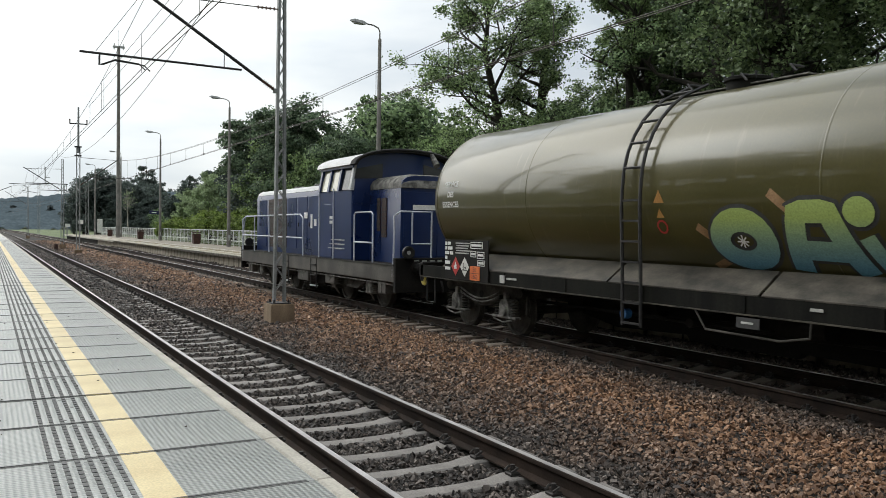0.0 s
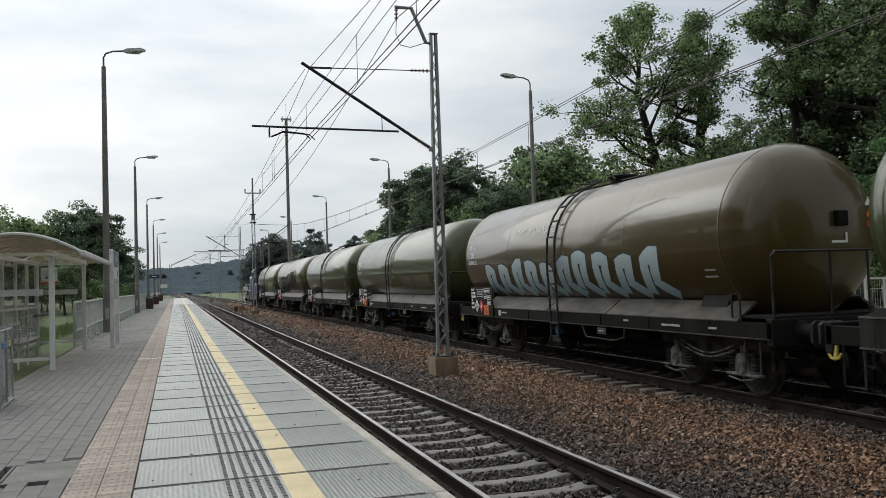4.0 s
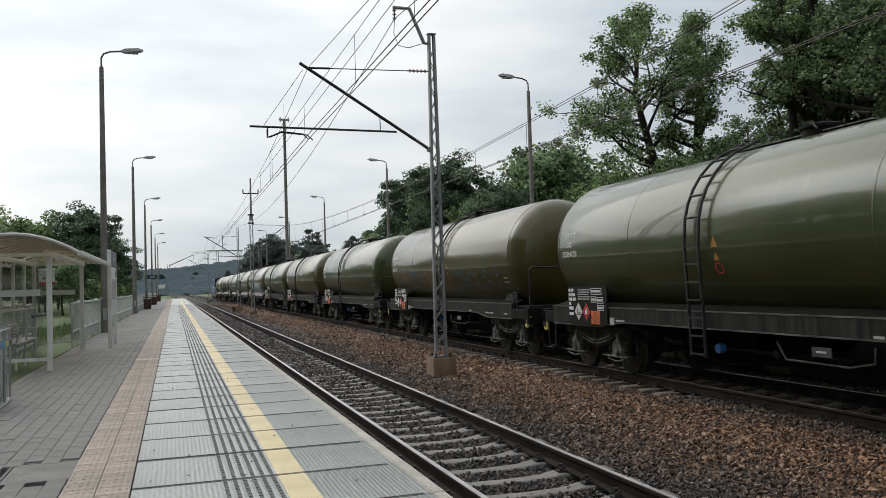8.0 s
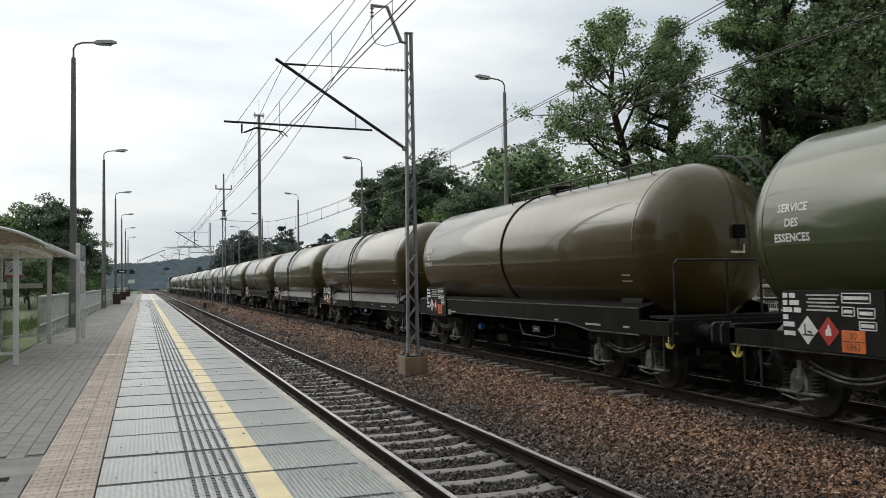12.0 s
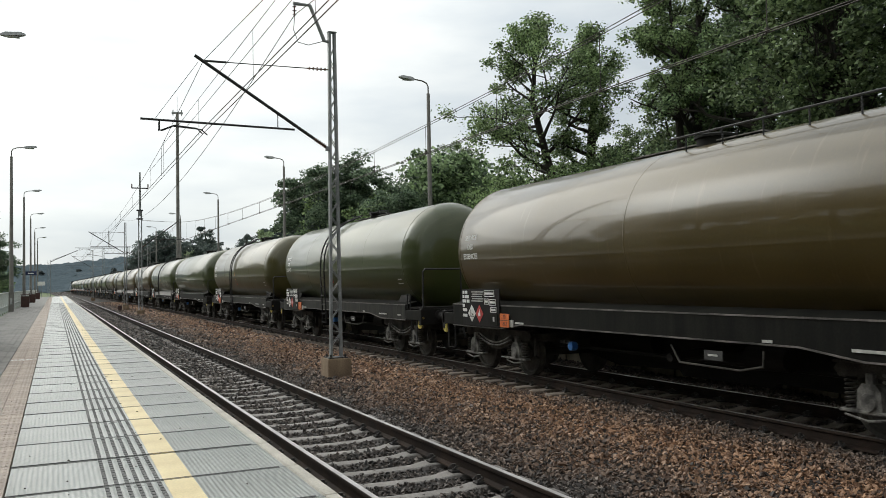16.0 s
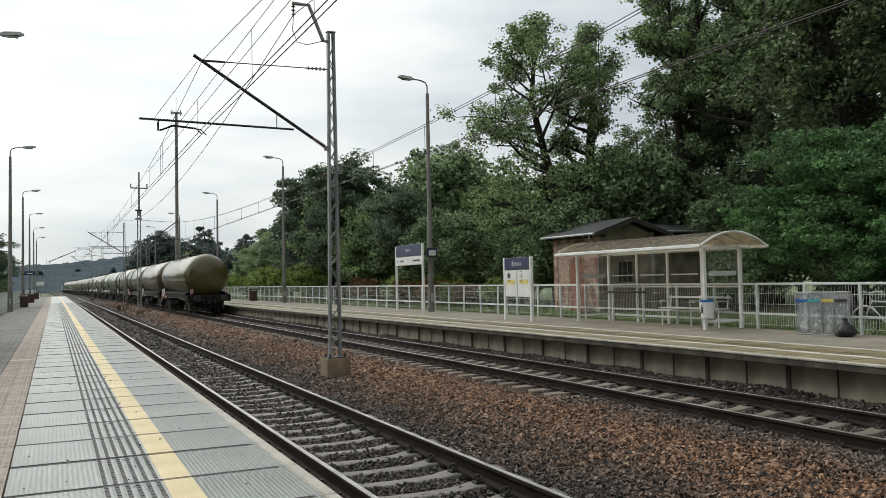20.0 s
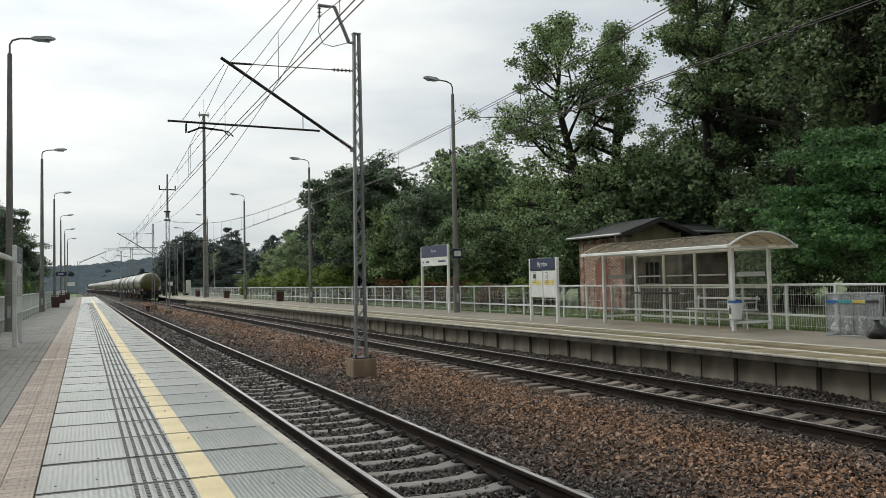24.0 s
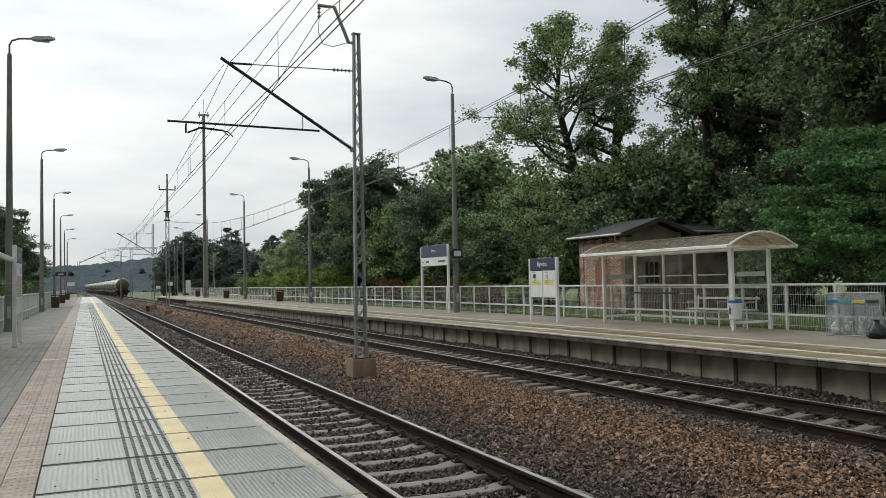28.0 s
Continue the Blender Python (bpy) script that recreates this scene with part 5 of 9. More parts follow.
# ---- waiting shelters ----
def shelter(x, y, side):
    """x, y: the middle of the open front; side: the way from the front to the back wall."""
    g = thing("waiting_shelter", "white steel waiting shelter with glass walls and a curved translucent roof", "shelter", "waiting shelters", m=pose(x, y, 0))
    L = 2.85
    d = 1.22 if side > 0 else -1.08
    for u in (-L, L):
        for xx in (0, d):
            part("post", Mesh().box(xx - 0.045, xx + 0.045, u - 0.045, u + 0.045, -0.05, 2.12, c=0.008), M_WHITE, g)
    for i in range(1, 4):
        u = -L + i * L / 2
        part("post", Mesh().box(d - 0.035, d + 0.035, u - 0.035, u + 0.035, -0.05, 2.12, c=0.008), M_WHITE, g)
    for xx in (0, d):
        part("eaves_beam", Mesh().box(xx - 0.05, xx + 0.05, -L - 0.35, L + 0.35, 2.10, 2.20, c=0.01), M_WHITE, g)
    for u in (-L, L):
        part("end_beam", Mesh().box(min(0, d), max(0, d), u - 0.03, u + 0.03, 2.11, 2.18), M_WHITE, g)
    # curved roof: ribs and sheets
    c, half, rise = d / 2, 1.12, 0.36
    def arc(t, up=0.0):
        return (c + half * t, 2.14 + up + rise * (1 - t * t))
    for i in range(11):
        u = -L - 0.45 + i * (2 * L + 0.9) / 10
        # inner ribs get a dark material: their backlit look is in the colour
        part("roof_rib", Mesh().path([(arc(t / 8)[0], u, arc(t / 8)[1]) for t in range(-8, 9)], 0.03, 6), M_WHITE if i in (0, 10) else M_RIB, g)
    for i in range(5):
        u0 = -L - 0.43 + i * (2 * L + 0.9) / 5
        u1 = u0 + (2 * L + 0.9) / 5 - 0.04
        s = Mesh()
        s.loft([[(arc(t / 8, 0.02)[0], u0, arc(t / 8, 0.02)[1]), (arc(t / 8, 0.02)[0], u1, arc(t / 8, 0.02)[1]),
                 (arc(t / 8, 0.028)[0], u1, arc(t / 8, 0.028)[1]), (arc(t / 8, 0.028)[0], u0, arc(t / 8, 0.028)[1])] for t in range(-8, 9)])
        part("roof_sheet", s, M_ROOFP, g, "smoky translucent roof sheet")
    for s in (-1, 1):
        xx, zz = arc(s)
        part("gutter", Mesh().box(xx - 0.05, xx + 0.05, -L - 0.47, L + 0.47, zz - 0.05, zz + 0.04, c=0.012), M_WHITE, g)
    for u in (-L - 0.45, L + 0.45):
        f = Mesh()
        f.loft([[(arc(t / 8)[0], u - 0.008, 2.15), (arc(t / 8)[0], u + 0.008, 2.15), (arc(t / 8)[0], u + 0.008, arc(t / 8)[1]), (arc(t / 8)[0], u - 0.008, arc(t / 8)[1])] for t in range(-8, 9)])
        part("gable_sheet", f, M_ROOFP, g)
    # panes
    for i in range(4):
        u0 = -L + i * L / 2 + 0.05
        p = part("pane", Mesh().box(d - 0.004, d + 0.004, u0, u0 + L / 2 - 0.1, 0.24, 2.02), M_PANE, g)
        p.visible_shadow = False
        part("marking_stripe", Mesh().box(d - 0.008, d - 0.005, u0 + 0.1, u0 + L / 2 - 0.2, 1.42, 1.46), M_LENS, p, "frosted warning stripe")
    for u in (-L, L):
        p = part("pane", Mesh().box(min(0.06 * side, d - 0.06 * side), max(0.06 * side, d - 0.06 * side), u - 0.004, u + 0.004, 0.24, 2.02), M_PANE, g)
        p.visible_shadow = False
        part("marking_stripe", Mesh().box(min(0.15 * side, d - 0.15 * side), max(0.15 * side, d - 0.15 * side), u - 0.009, u - 0.005, 1.38, 1.50), M_LENS, p, "frosted warning stripe")
        part("bottom_rail", Mesh().box(min(0.05 * side, d), max(0.05 * side, d), u - 0.025, u + 0.025, 0.18, 0.24), M_WHITE, g)
    part("bottom_rail", Mesh().box(d - 0.025, d + 0.025, -L, L, 0.17, 0.23), M_WHITE, g)
    part("handrail", Mesh().box(d - 0.03, d + 0.03, -L, L, 1.06, 1.11, c=0.01), M_WHITE, g)
    # leaning rail and bench
    part("leaning_rail", Mesh().path([(d - side * 0.32, 0.35, 0.93), (d - side * 0.32, L - 0.15, 0.93)], 0.03, 8), M_DARK, g, "dark leaning rail")
    for u in (0.5, L - 0.4):
        part("rail_bracket", Mesh().tube((d, u, 0.90), (d - side * 0.32, u, 0.93), 0.02, n=6), M_WHITE, g)
    b = part("bench_seat", Mesh().box(min(d - side * 0.50, d - side * 0.12), max(d - side * 0.50, d - side * 0.12), -L + 0.25, -0.15, 0.47, 0.51, c=0.012), M_BENCH, g, "pale steel bench seat")
    part("bench_back", Mesh().box(min(d - side * 0.12, d - side * 0.08), max(d - side * 0.12, d - side * 0.08), -L + 0.25, -0.15, 0.76, 0.82, c=0.01), M_BENCH, g)
    for u in (-L + 0.35, -1.45, -0.25):
        part("bench_leg", Mesh().path([(d - side * 0.45, u, 0), (d - side * 0.45, u, 0.47), (d - side * 0.14, u, 0.47), (d - side * 0.10, u, 0.86)], 0.022, 6), M_WHITE, g)
        part("armrest", Mesh().path([(d - side * 0.46, u, 0.5), (d - side * 0.50, u, 0.70), (d - side * 0.14, u, 0.70)], 0.018, 6), M_BENCH, g)
    return g


shelter(15.12, 19.4, 1)
shelter(-2.20, 19.8, -1)


def no_smoking_sign():
    g = thing("notice_sign", "small white notice with a red stripe on the fence", "sign", m=pose(-3.38, 25.6, 0))
    part("plate", Mesh().box(-0.21, 0.21, -0.012, 0.012, 1.75, 2.12, c=0.004), M_PAPER, g)
    part("stripe", Mesh().box(-0.21, 0.21, -0.018, -0.012, 1.68, 1.75), M_RED, g)
    part("symbol", Mesh().extrude([(-0.12, 1.84), (0.10, 2.05), (0.13, 2.02), (-0.08, 1.82)], "y", -0.018, -0.012), M_TEXTD, g)
    part("pole", Mesh().tube((0, 0.03, -0.1), (0, 0.03, 2.15), 0.025, n=8), M_MAST, g)


no_smoking_sign()


# ---- bins ----
def hanging_bin():
    g = thing("litter_bin", "white litter bin with a blue rim on the shelter post", "litter bin", m=pose(15.0, 16.35, 0))
    part("body", Mesh().lathe_z([(0.30, 0.13), (0.32, 0.15), (0.72, 0.17), (0.72, 0.15)], 0, 0, 18), M_WHITE, g)
    part("rim", Mesh().lathe_z([(0.715, 0.172), (0.77, 0.175), (0.775, 0.16), (0.70, 0.15)], 0, 0, 18), M_BLUEV, g, "blue rim")
    s = Mesh()
    s.box(-0.172, -0.165, -0.03, 0.03, 0.44, 0.60)
    s.box(-0.172, -0.165, -0.015, 0.025, 0.615, 0.655)
    part("pictogram", s, M_TEXTD, g)
    part("bracket", Mesh().box(0.05, 0.14, 0.05, 0.24, 0.5, 0.54), M_WHITE, g)


hanging_bin()


def platform_bin(x, y):
    g = thing("platform_bin", "square red-brown litter bin on the platform", "litter bin", "platform bins", m=pose(x, y, 0))
    b = Mesh()
    b.loft([[(-a, -a, z), (a, -a, z), (a, a, z), (-a, a, z)] for z, a in ((0.0, 0.24), (0.06, 0.27), (0.80, 0.30), (0.82, 0.26))])
    part("body", b, M_BIN, g)
    part("lid", Mesh().box(-0.31, 0.31, -0.31, 0.31, 0.90, 0.96, c=0.015), M_BIN, g)
    for u in (-1, 1):
        part("lid_post", Mesh().box(u * 0.27 - 0.02, u * 0.27 + 0.02, -0.02, 0.02, 0.80, 0.91), M_DARK, g)


for x, y in ((-2.0, 69.5), (-2.0, 91.0), (-2.0, 118.0)):
    platform_bin(x, y)
for x, y in ((15.0, 69.5), (14.4, 94.0), (14.0, 116.0)):
    platform_bin(x, y)


def bag_stand(x, y, turn, label):
    """Recycling stand: a steel frame with four clear bags, coloured tags on the front."""
    g = thing("recycling_stand", label, "recycling stand", "recycling stands", m=pose(x, y, 0, 0, 0, turn))
    w, d, h = 0.57, 0.15, 0.96
    for u in (-w, 0, w):
        for v in (-d, d):
            part("frame_post", Mesh().tube((u, v, 0), (u, v, h), 0.014, n=6), M_GALV, g)
    part("frame_rim", Mesh().path([(-w, -d, h), (w, -d, h), (w, d, h), (-w, d, h), (-w, -d, h)], 0.014, 6), M_GALV, g)
    part("foot_tray", Mesh().box(-w - 0.02, w + 0.02, -d - 0.02, d + 0.02, 0.0, 0.03, c=0.006), M_GALV, g)
    rng = random.Random(3)
    for i in range(4):
        a = -w + i * w / 2 + 0.012
        b = a + w / 2 - 0.024
        m = Mesh()
        rings = []
        for z, f in ((0.04, 0.90), (0.12, 1.0), (0.35, 1.04), (0.6, 0.97), (0.85, 1.0), (h - 0.02, 1.0)):
            ring = []
            cx, hx = (a + b) / 2, (b - a) / 2
            for k in range(16):
                t = 2 * math.pi * k / 16
                sx = max(-1, min(1, 1.3 * math.cos(t)))
                sy = max(-1, min(1, 1.3 * math.sin(t)))
                j = 1 + rng.uniform(-0.07, 0.05)
                ring.append((cx + hx * sx * f * j, (d - 0.01) * sy * f * j, z))
            rings.append(ring)
        m.loft(rings, caps=False)
        m.add(rings[0], [tuple(range(16))])
        part("clear_bag", m, M_BAG, g, "crumpled clear plastic bag", smooth=60)
        for k in range(9):
            s = rng.uniform(0.035, 0.075)
            px, py, pz = rng.uniform(a + 0.08, b - 0.08), rng.uniform(-d + 0.07, d - 0.07), 0.08 + rng.random() ** 2 * 0.32
            q = Mesh()
            q.lathe_z([(pz - s, s * 0.3), (pz - s * 0.4, s), (pz + s * 0.5, s * 0.8), (pz + s, s * 0.3)], px, py, 7)
            part("litter", q, (M_PAPER, M_LAMP, M_PAPER, M_GALV)[k % 4], g)
        part("colour_tag", Mesh().box(a, b, -d - 0.026, -d - 0.016, 0.74, 0.81, c=0.003), (M_BLUEV, M_TAGT, M_TAGY, M_TEXTD)[i], g)


bag_stand(15.80, 13.50, -68, "recycling stand with clear litter bags and coloured tags by fence")
bag_stand(-2.25, 12.0, 93, "recycling stand with clear litter bags beside the shelter")
sack = Mesh()
rng_ = random.Random(5)
sack.loft([[(r * math.cos(2 * math.pi * k / 14) * (1 + rng_.uniform(-0.1, 0.1)), r * 0.8 * math.sin(2 * math.pi * k / 14) * (1 + rng_.uniform(-0.1, 0.1)), z) for k in range(14)]
           for z, r in ((0.0, 0.17), (0.05, 0.24), (0.14, 0.25), (0.24, 0.18), (0.31, 0.07), (0.36, 0.05), (0.40, 0.08))])
solid("rubbish_sack", sack, M_BAGK, "knotted black rubbish sack leaning by the recycling stand", "rubbish sack", m=pose(15.62, 12.80, 0.0), smooth=50)


# ---- fences ----
def mesh_fence(x, y0, y1, bars, shift=None, h=1.15, pitch=2.0, rod_r=0.0021):
    """White steel fence: posts, top and middle rail, thin upright rods where they can be told apart."""
    shift = shift or (lambda y: 0.0)
    g = thing("fence", "white steel fence with rails and wire-mesh panels along the platform", "fence", "platform fences")
    n = int((y1 - y0) / pitch)
    post = Mesh().box(-0.03, 0.03, -0.03, 0.03, -0.15, h, c=0.006).data("post", M_FENCE)
    railing = Mesh().box(-0.028, 0.028, 0.0, pitch, -0.028, 0.028, c=0.006).data("rail", M_FENCE)
    rod = Mesh()
    k = int(pitch / bars)
    for i in range(1, k):
        rod.box(-0.002, 0.002, i * bars - rod_r, i * bars + rod_r, 0.06, h - 0.03)
    for z in (0.12, 0.38, 0.64, 0.90):
        rod.box(0.003, 0.010, 0.03, pitch - 0.03, z - 0.004, z + 0.004)
    panel = rod.data("wire_panel", M_FENCE, 0)
    for i in range(n + 1):
        y = y0 + i * pitch
        xx = x + shift(y)
        part("post", post, None, g, m=pose(xx, y, 0))
        if i < n:
            a = math.degrees(math.atan2(-(shift(y + pitch) - shift(y)), pitch))
            part("top_rail", railing, None, g, m=pose(xx, y, h + 0.0, 0, 0, a))
            part("middle_rail", railing, None, g, m=pose(xx, y, 0.39, 0, 0, a))
            tagged(part("wire_panel", panel, None, g, m=pose(xx, y, 0, 0, 0, a)), kind="stuff")
    return g


mesh_fence(16.40, 4.0, 134.5, 0.075, lambda y: taper(y) * 1.1, pitch=1.5)
mesh_fence(-3.55, 8.0, 24.0, 0.05, rod_r=0.003)
mesh_fence(-2.58, 24.0, 146.0, 0.05, rod_r=0.003)


# ---- trees ----
def leaf_cloud(centres, radii, count, size, rng, flat=0.7):
    """Many small folded leaves gathered in clumps; arrays of points and four-cornered faces."""
    c = np.repeat(np.asarray(centres), count, axis=0)
    r = np.repeat(np.asarray(radii), count)[:, None]
    n = len(c)
    d = rng.normal(size=(n, 3))
    d /= np.linalg.norm(d, axis=1)[:, None]
    d *= rng.random((n, 1)) ** 0.45
    d[:, 2] *= flat
    p = c + d * r
    u = rng.normal(size=(n, 3))
    u[:, 2] = u[:, 2] * 0.5 - 0.25
    u /= np.linalg.norm(u, axis=1)[:, None]
    w = np.cross(u, rng.normal(size=(n, 3)))
    w /= np.linalg.norm(w, axis=1)[:, None]
    up = np.cross(u, w)
    s = size * rng.uniform(0.6, 1.35, (n, 1))
    v = np.stack([p - u * s * 0.5, p + w * s * 0.36 + up * s * 0.10, p + u * s * 0.55, p - w * s * 0.36 + up * s * 0.10], 1)
    return v.reshape(-1, 3), np.arange(n * 4, dtype=np.int32).reshape(-1, 4)


def tree_meshes(seed, h, r, base, leaf, clumps, count, size, trunk=0.022, limbs=14, squash=1.0, shell=0.5, clump_r=0.2, lean=0.0, off=(0.0, 0.0), flat=0.7, cone=0.0, reach=0.86):
    """Trunk with limbs, and a crown of leaf clumps round the limbs' ends."""
    rng = np.random.default_rng(seed)
    rd = random.Random(seed)
    t = Mesh()
    wood = []
    px = py = 0.0
    k = 7
    for i in range(k + 1):
        z = h * reach * i / k
        wood.append((px + lean * z + off[0] * 0.35 * z / h, py + off[1] * 0.35 * z / h, z - 0.1))
        px += rd.uniform(-1, 1) * 0.012 * h
        py += rd.uniform(-1, 1) * 0.012 * h
    for i in range(k):
        ra, rb = h * trunk * (1 - i / k * 0.86), h * trunk * (1 - (i + 1) / k * 0.86)
        t.tube(wood[i], wood[i + 1], ra * (1.25 if i == 0 else 1), rb, 8, caps=False)
    cz, hz = (h + base) / 2, (h - base) / 2
    ends = []
    for i in range(clumps):
        while True:
            d = np.array([rd.gauss(0, 1), rd.gauss(0, 1), rd.gauss(0, 1)])
            d /= np.linalg.norm(d)
            if d[2] > -0.75:
                break
        f = rd.uniform(shell, 1.0)
        wob = 0.80 + 0.42 * noise.noise((d[0] * 1.6 + seed, d[1] * 1.6, d[2] * 1.6))
        narrow = 1 - cone * (0.5 + 0.5 * d[2] * f)
        e = np.array([d[0] * r * squash * narrow * (1 + cone), d[1] * r * narrow * (1 + cone), d[2] * hz]) * f * wob
        ends.append((e[0] + lean * (cz + e[2]) + off[0], e[1] + off[1], cz + e[2]))
    for i in range(min(limbs, clumps)):
        e = Vector(ends[i])
        zz = max(base * 0.45, min(h * (reach - 0.06), base * 0.5 + (e.z - base * 0.5) * rd.uniform(0.68, 0.93)))
        j = min(k - 1, int(zz / (h * reach) * k))
        fr = zz / (h * reach) * k - j
        s = Vector(wood[j]).lerp(Vector(wood[j + 1]), min(1, max(0, fr)))
        mid = s.lerp(e, 0.5) + Vector((rd.uniform(-.3, .3), rd.uniform(-.3, .3), -0.05 * h * rd.random()))
        r0 = h * trunk * rd.uniform(0.12, 0.26)
        t.tube(s, mid, r0, r0 * 0.6, 5, caps=False)
        t.tube(mid, e, r0 * 0.6, r0 * 0.15, 5, caps=False)
        for q in range(2):
            tw = Vector(ends[rd.randrange(clumps)])
            if (tw - mid).length < r * 0.9:
                t.tube(mid, tw, r0 * 0.4, r0 * 0.1, 4, caps=False)
    radii = [r * clump_r * rd.uniform(0.6, 1.4) for _ in ends]
    v, f = leaf_cloud(ends, radii, count, size, rng, flat)
    return t.data("trunk", M_BARK), raw_mesh("crown", v, f, leaf)


def limbed_tree(seed, stems, limbs, leaf, count, size, clump=0.55, twigs=3, flat=0.65, bark=None):
    """An open tree drawn from its branches. stems: (points, foot radius) each; limbs: (stem, share of its height, bearing,
    rise in degrees, length) each. Limbs fork into branches and twigs, and small leaf clumps sit at the twigs' ends."""
    rng, rd = np.random.default_rng(seed), random.Random(seed)
    wood, ends = Mesh(), []

    def bough(p, d, length, r, level):
        q, pts = Vector(p), [Vector(p)]
        n = 4 if level < 2 else 3
        for i in range(n):
            d = (d + Vector((rd.gauss(0, 0.20), rd.gauss(0, 0.20), rd.gauss(0.05, 0.14)))).normalized()
            q = q + d * (length / n)
            pts.append(q)
        for i in range(n):
            wood.tube(pts[i], pts[i + 1], r * (1 - 0.72 * i / n), r * (1 - 0.72 * (i + 1) / n), 6 if level == 0 else 4, caps=False)
        if level == 2:
            ends.append(pts[-1])
            if rd.random() < 0.5:
                ends.append(pts[-2])
            return
        for i in range(5 if level == 0 else twigs):
            t = rd.uniform(0.35, 1.0)
            k = min(n - 1, int(t * n))
            s_ = pts[k].lerp(pts[k + 1], t * n - k if t < 1 else 1.0)
            side = Vector((rd.gauss(0, 1), rd.gauss(0, 1), rd.gauss(0.15, 0.55))).normalized()
            bough(s_, (d * 0.75 + side * 0.9).normalized(), length * rd.uniform(0.34, 0.55), r * 0.38, level + 1)

    for pts, r in stems:
        n = len(pts) - 1
        for i in range(n):
            wood.tube(pts[i], pts[i + 1], r * (1 - 0.8 * i / n), r * (1 - 0.8 * (i + 1) / n), 9, caps=False)
    for st, share, bearing, rise, length in limbs:
        pts, r = stems[st]
        t = share * (len(pts) - 1)
        k = min(len(pts) - 2, int(t))
        p = Vector(pts[k]).lerp(Vector(pts[k + 1]), t - k)
        a, e = radians(bearing), radians(rise)
        bough(p, Vector((math.cos(a) * math.cos(e), math.sin(a) * math.cos(e), math.sin(e))), length, r * (1 - 0.8 * share) * 0.55, 0)
    radii = [clump * rd.uniform(0.55, 1.3) for _ in ends]
    v, f = leaf_cloud([tuple(e) for e in ends], radii, count, size, rng, flat)
    return wood.data("trunk", bark or M_BARK), raw_mesh("crown", v, f, leaf)


def spread(rd, stem, n, low, high, rise, length, bearing=None, width=360.0):
    """n limbs up a stem, longest in the middle of the crown."""
    out = []
    for i in range(n):
        t = low + (high - low) * (i + 0.5) / n
        b = (bearing + rd.uniform(-width / 2, width / 2)) if bearing is not None else rd.uniform(0, 360)
        u = (t - low) / (high - low)
        out.append((stem, t, b, rise[0] + (rise[1] - rise[0]) * u + rd.uniform(-8, 8), length[0] + (length[1] - length[0]) * u * rd.uniform(0.8, 1.2)))
    return out


def plant(name, label, category, meshes, x, y, z=-0.15, turn=0.0, s=1.0, group=""):
    g = thing(name, label, category, group, m=pose(x, y, z, 0, 0, turn) @ Matrix.Diagonal((s, s, s, 1)))
    part("trunk", meshes[0], None, g)
    part("crown", meshes[1], None, g)
    return g


rt = random.Random(17)
# an open oak: one tall stem, one leaning away from it with a broad crown
OAK_A = limbed_tree(11, (([(0, 0, -0.2), (0.1, 0, 4.0), (0.0, 0.1, 8.0), (0.2, 0, 11.0), (0.1, 0, 13.4)], 0.42), ([(-0.5, 0.2, -0.2), (-1.4, 0.3, 4.0), (-2.4, 0.5, 7.5), (-3.3, 0.4, 10.5), (-3.1, 0.3, 13.2)], 0.36)),
                    spread(rt, 0, 8, 0.28, 0.66, (8, 20), (2.3, 1.8), 190, 120) + spread(rt, 0, 8, 0.62, 1.0, (30, 80), (1.9, 1.1), 170, 220)
                    + spread(rt, 1, 17, 0.24, 0.76, (0, 25), (3.5, 3.4), 185, 220) + spread(rt, 1, 9, 0.66, 1.0, (15, 75), (3.0, 1.4), 190, 260), LEAF_OAK, 50, 0.125, clump=0.58)
OAK_B = limbed_tree(23, (([(0, 0, -0.2), (-0.2, 0, 4.0), (-0.5, 0.1, 7.5), (0.2, 0, 11.0), (0.3, 0, 15.0), (0.1, 0, 19.5)], 0.50), ([(-0.3, 0.2, 5.0), (-0.9, 0.3, 8.0), (-1.3, 0.2, 12.0), (-1.5, 0.2, 16.5)], 0.30)),
                    spread(rt, 0, 3, 0.46, 0.54, (5, 12), (3.0, 2.8), 185, 30) + spread(rt, 0, 17, 0.42, 1.0, (5, 75), (4.0, 1.8), 0, 270) + spread(rt, 1, 12, 0.55, 1.0, (15, 70), (2.6, 1.5)), LEAF_OAK, 66, 0.135, clump=0.56)
OAK_C = tree_meshes(37, 20.0, 6.0, 2.5, LEAF_DEEP, 270, 120, 0.20, limbs=46, shell=0.35, clump_r=0.115)
OAK_D = limbed_tree(29, (([(0, 0, -0.2), (0.2, 0.1, 5.0), (0.1, -0.2, 10.0), (-0.3, 0, 15.0), (0.0, 0, 20.5)], 0.45), ([(0.4, 0.2, -0.2), (1.6, 0.3, 5.0), (2.3, 0.2, 11.0), (2.6, 0.0, 17.5)], 0.34)),
                    spread(rt, 0, 20, 0.22, 1.0, (0, 70), (4.2, 1.8)) + spread(rt, 1, 14, 0.30, 1.0, (5, 70), (3.6, 1.7)), LEAF_DARK, 66, 0.145, clump=0.60)
BUSHY = tree_meshes(41, 9.5, 4.4, 0.6, LEAF_DARK, 110, 150, 0.24, limbs=16, shell=0.35, clump_r=0.20)
BUSHY_B = tree_meshes(47, 9.0, 4.0, 0.4, LEAF_OAK, 110, 150, 0.24, limbs=16, shell=0.35, clump_r=0.20)
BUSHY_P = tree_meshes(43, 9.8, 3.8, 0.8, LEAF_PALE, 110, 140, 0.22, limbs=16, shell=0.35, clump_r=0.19)
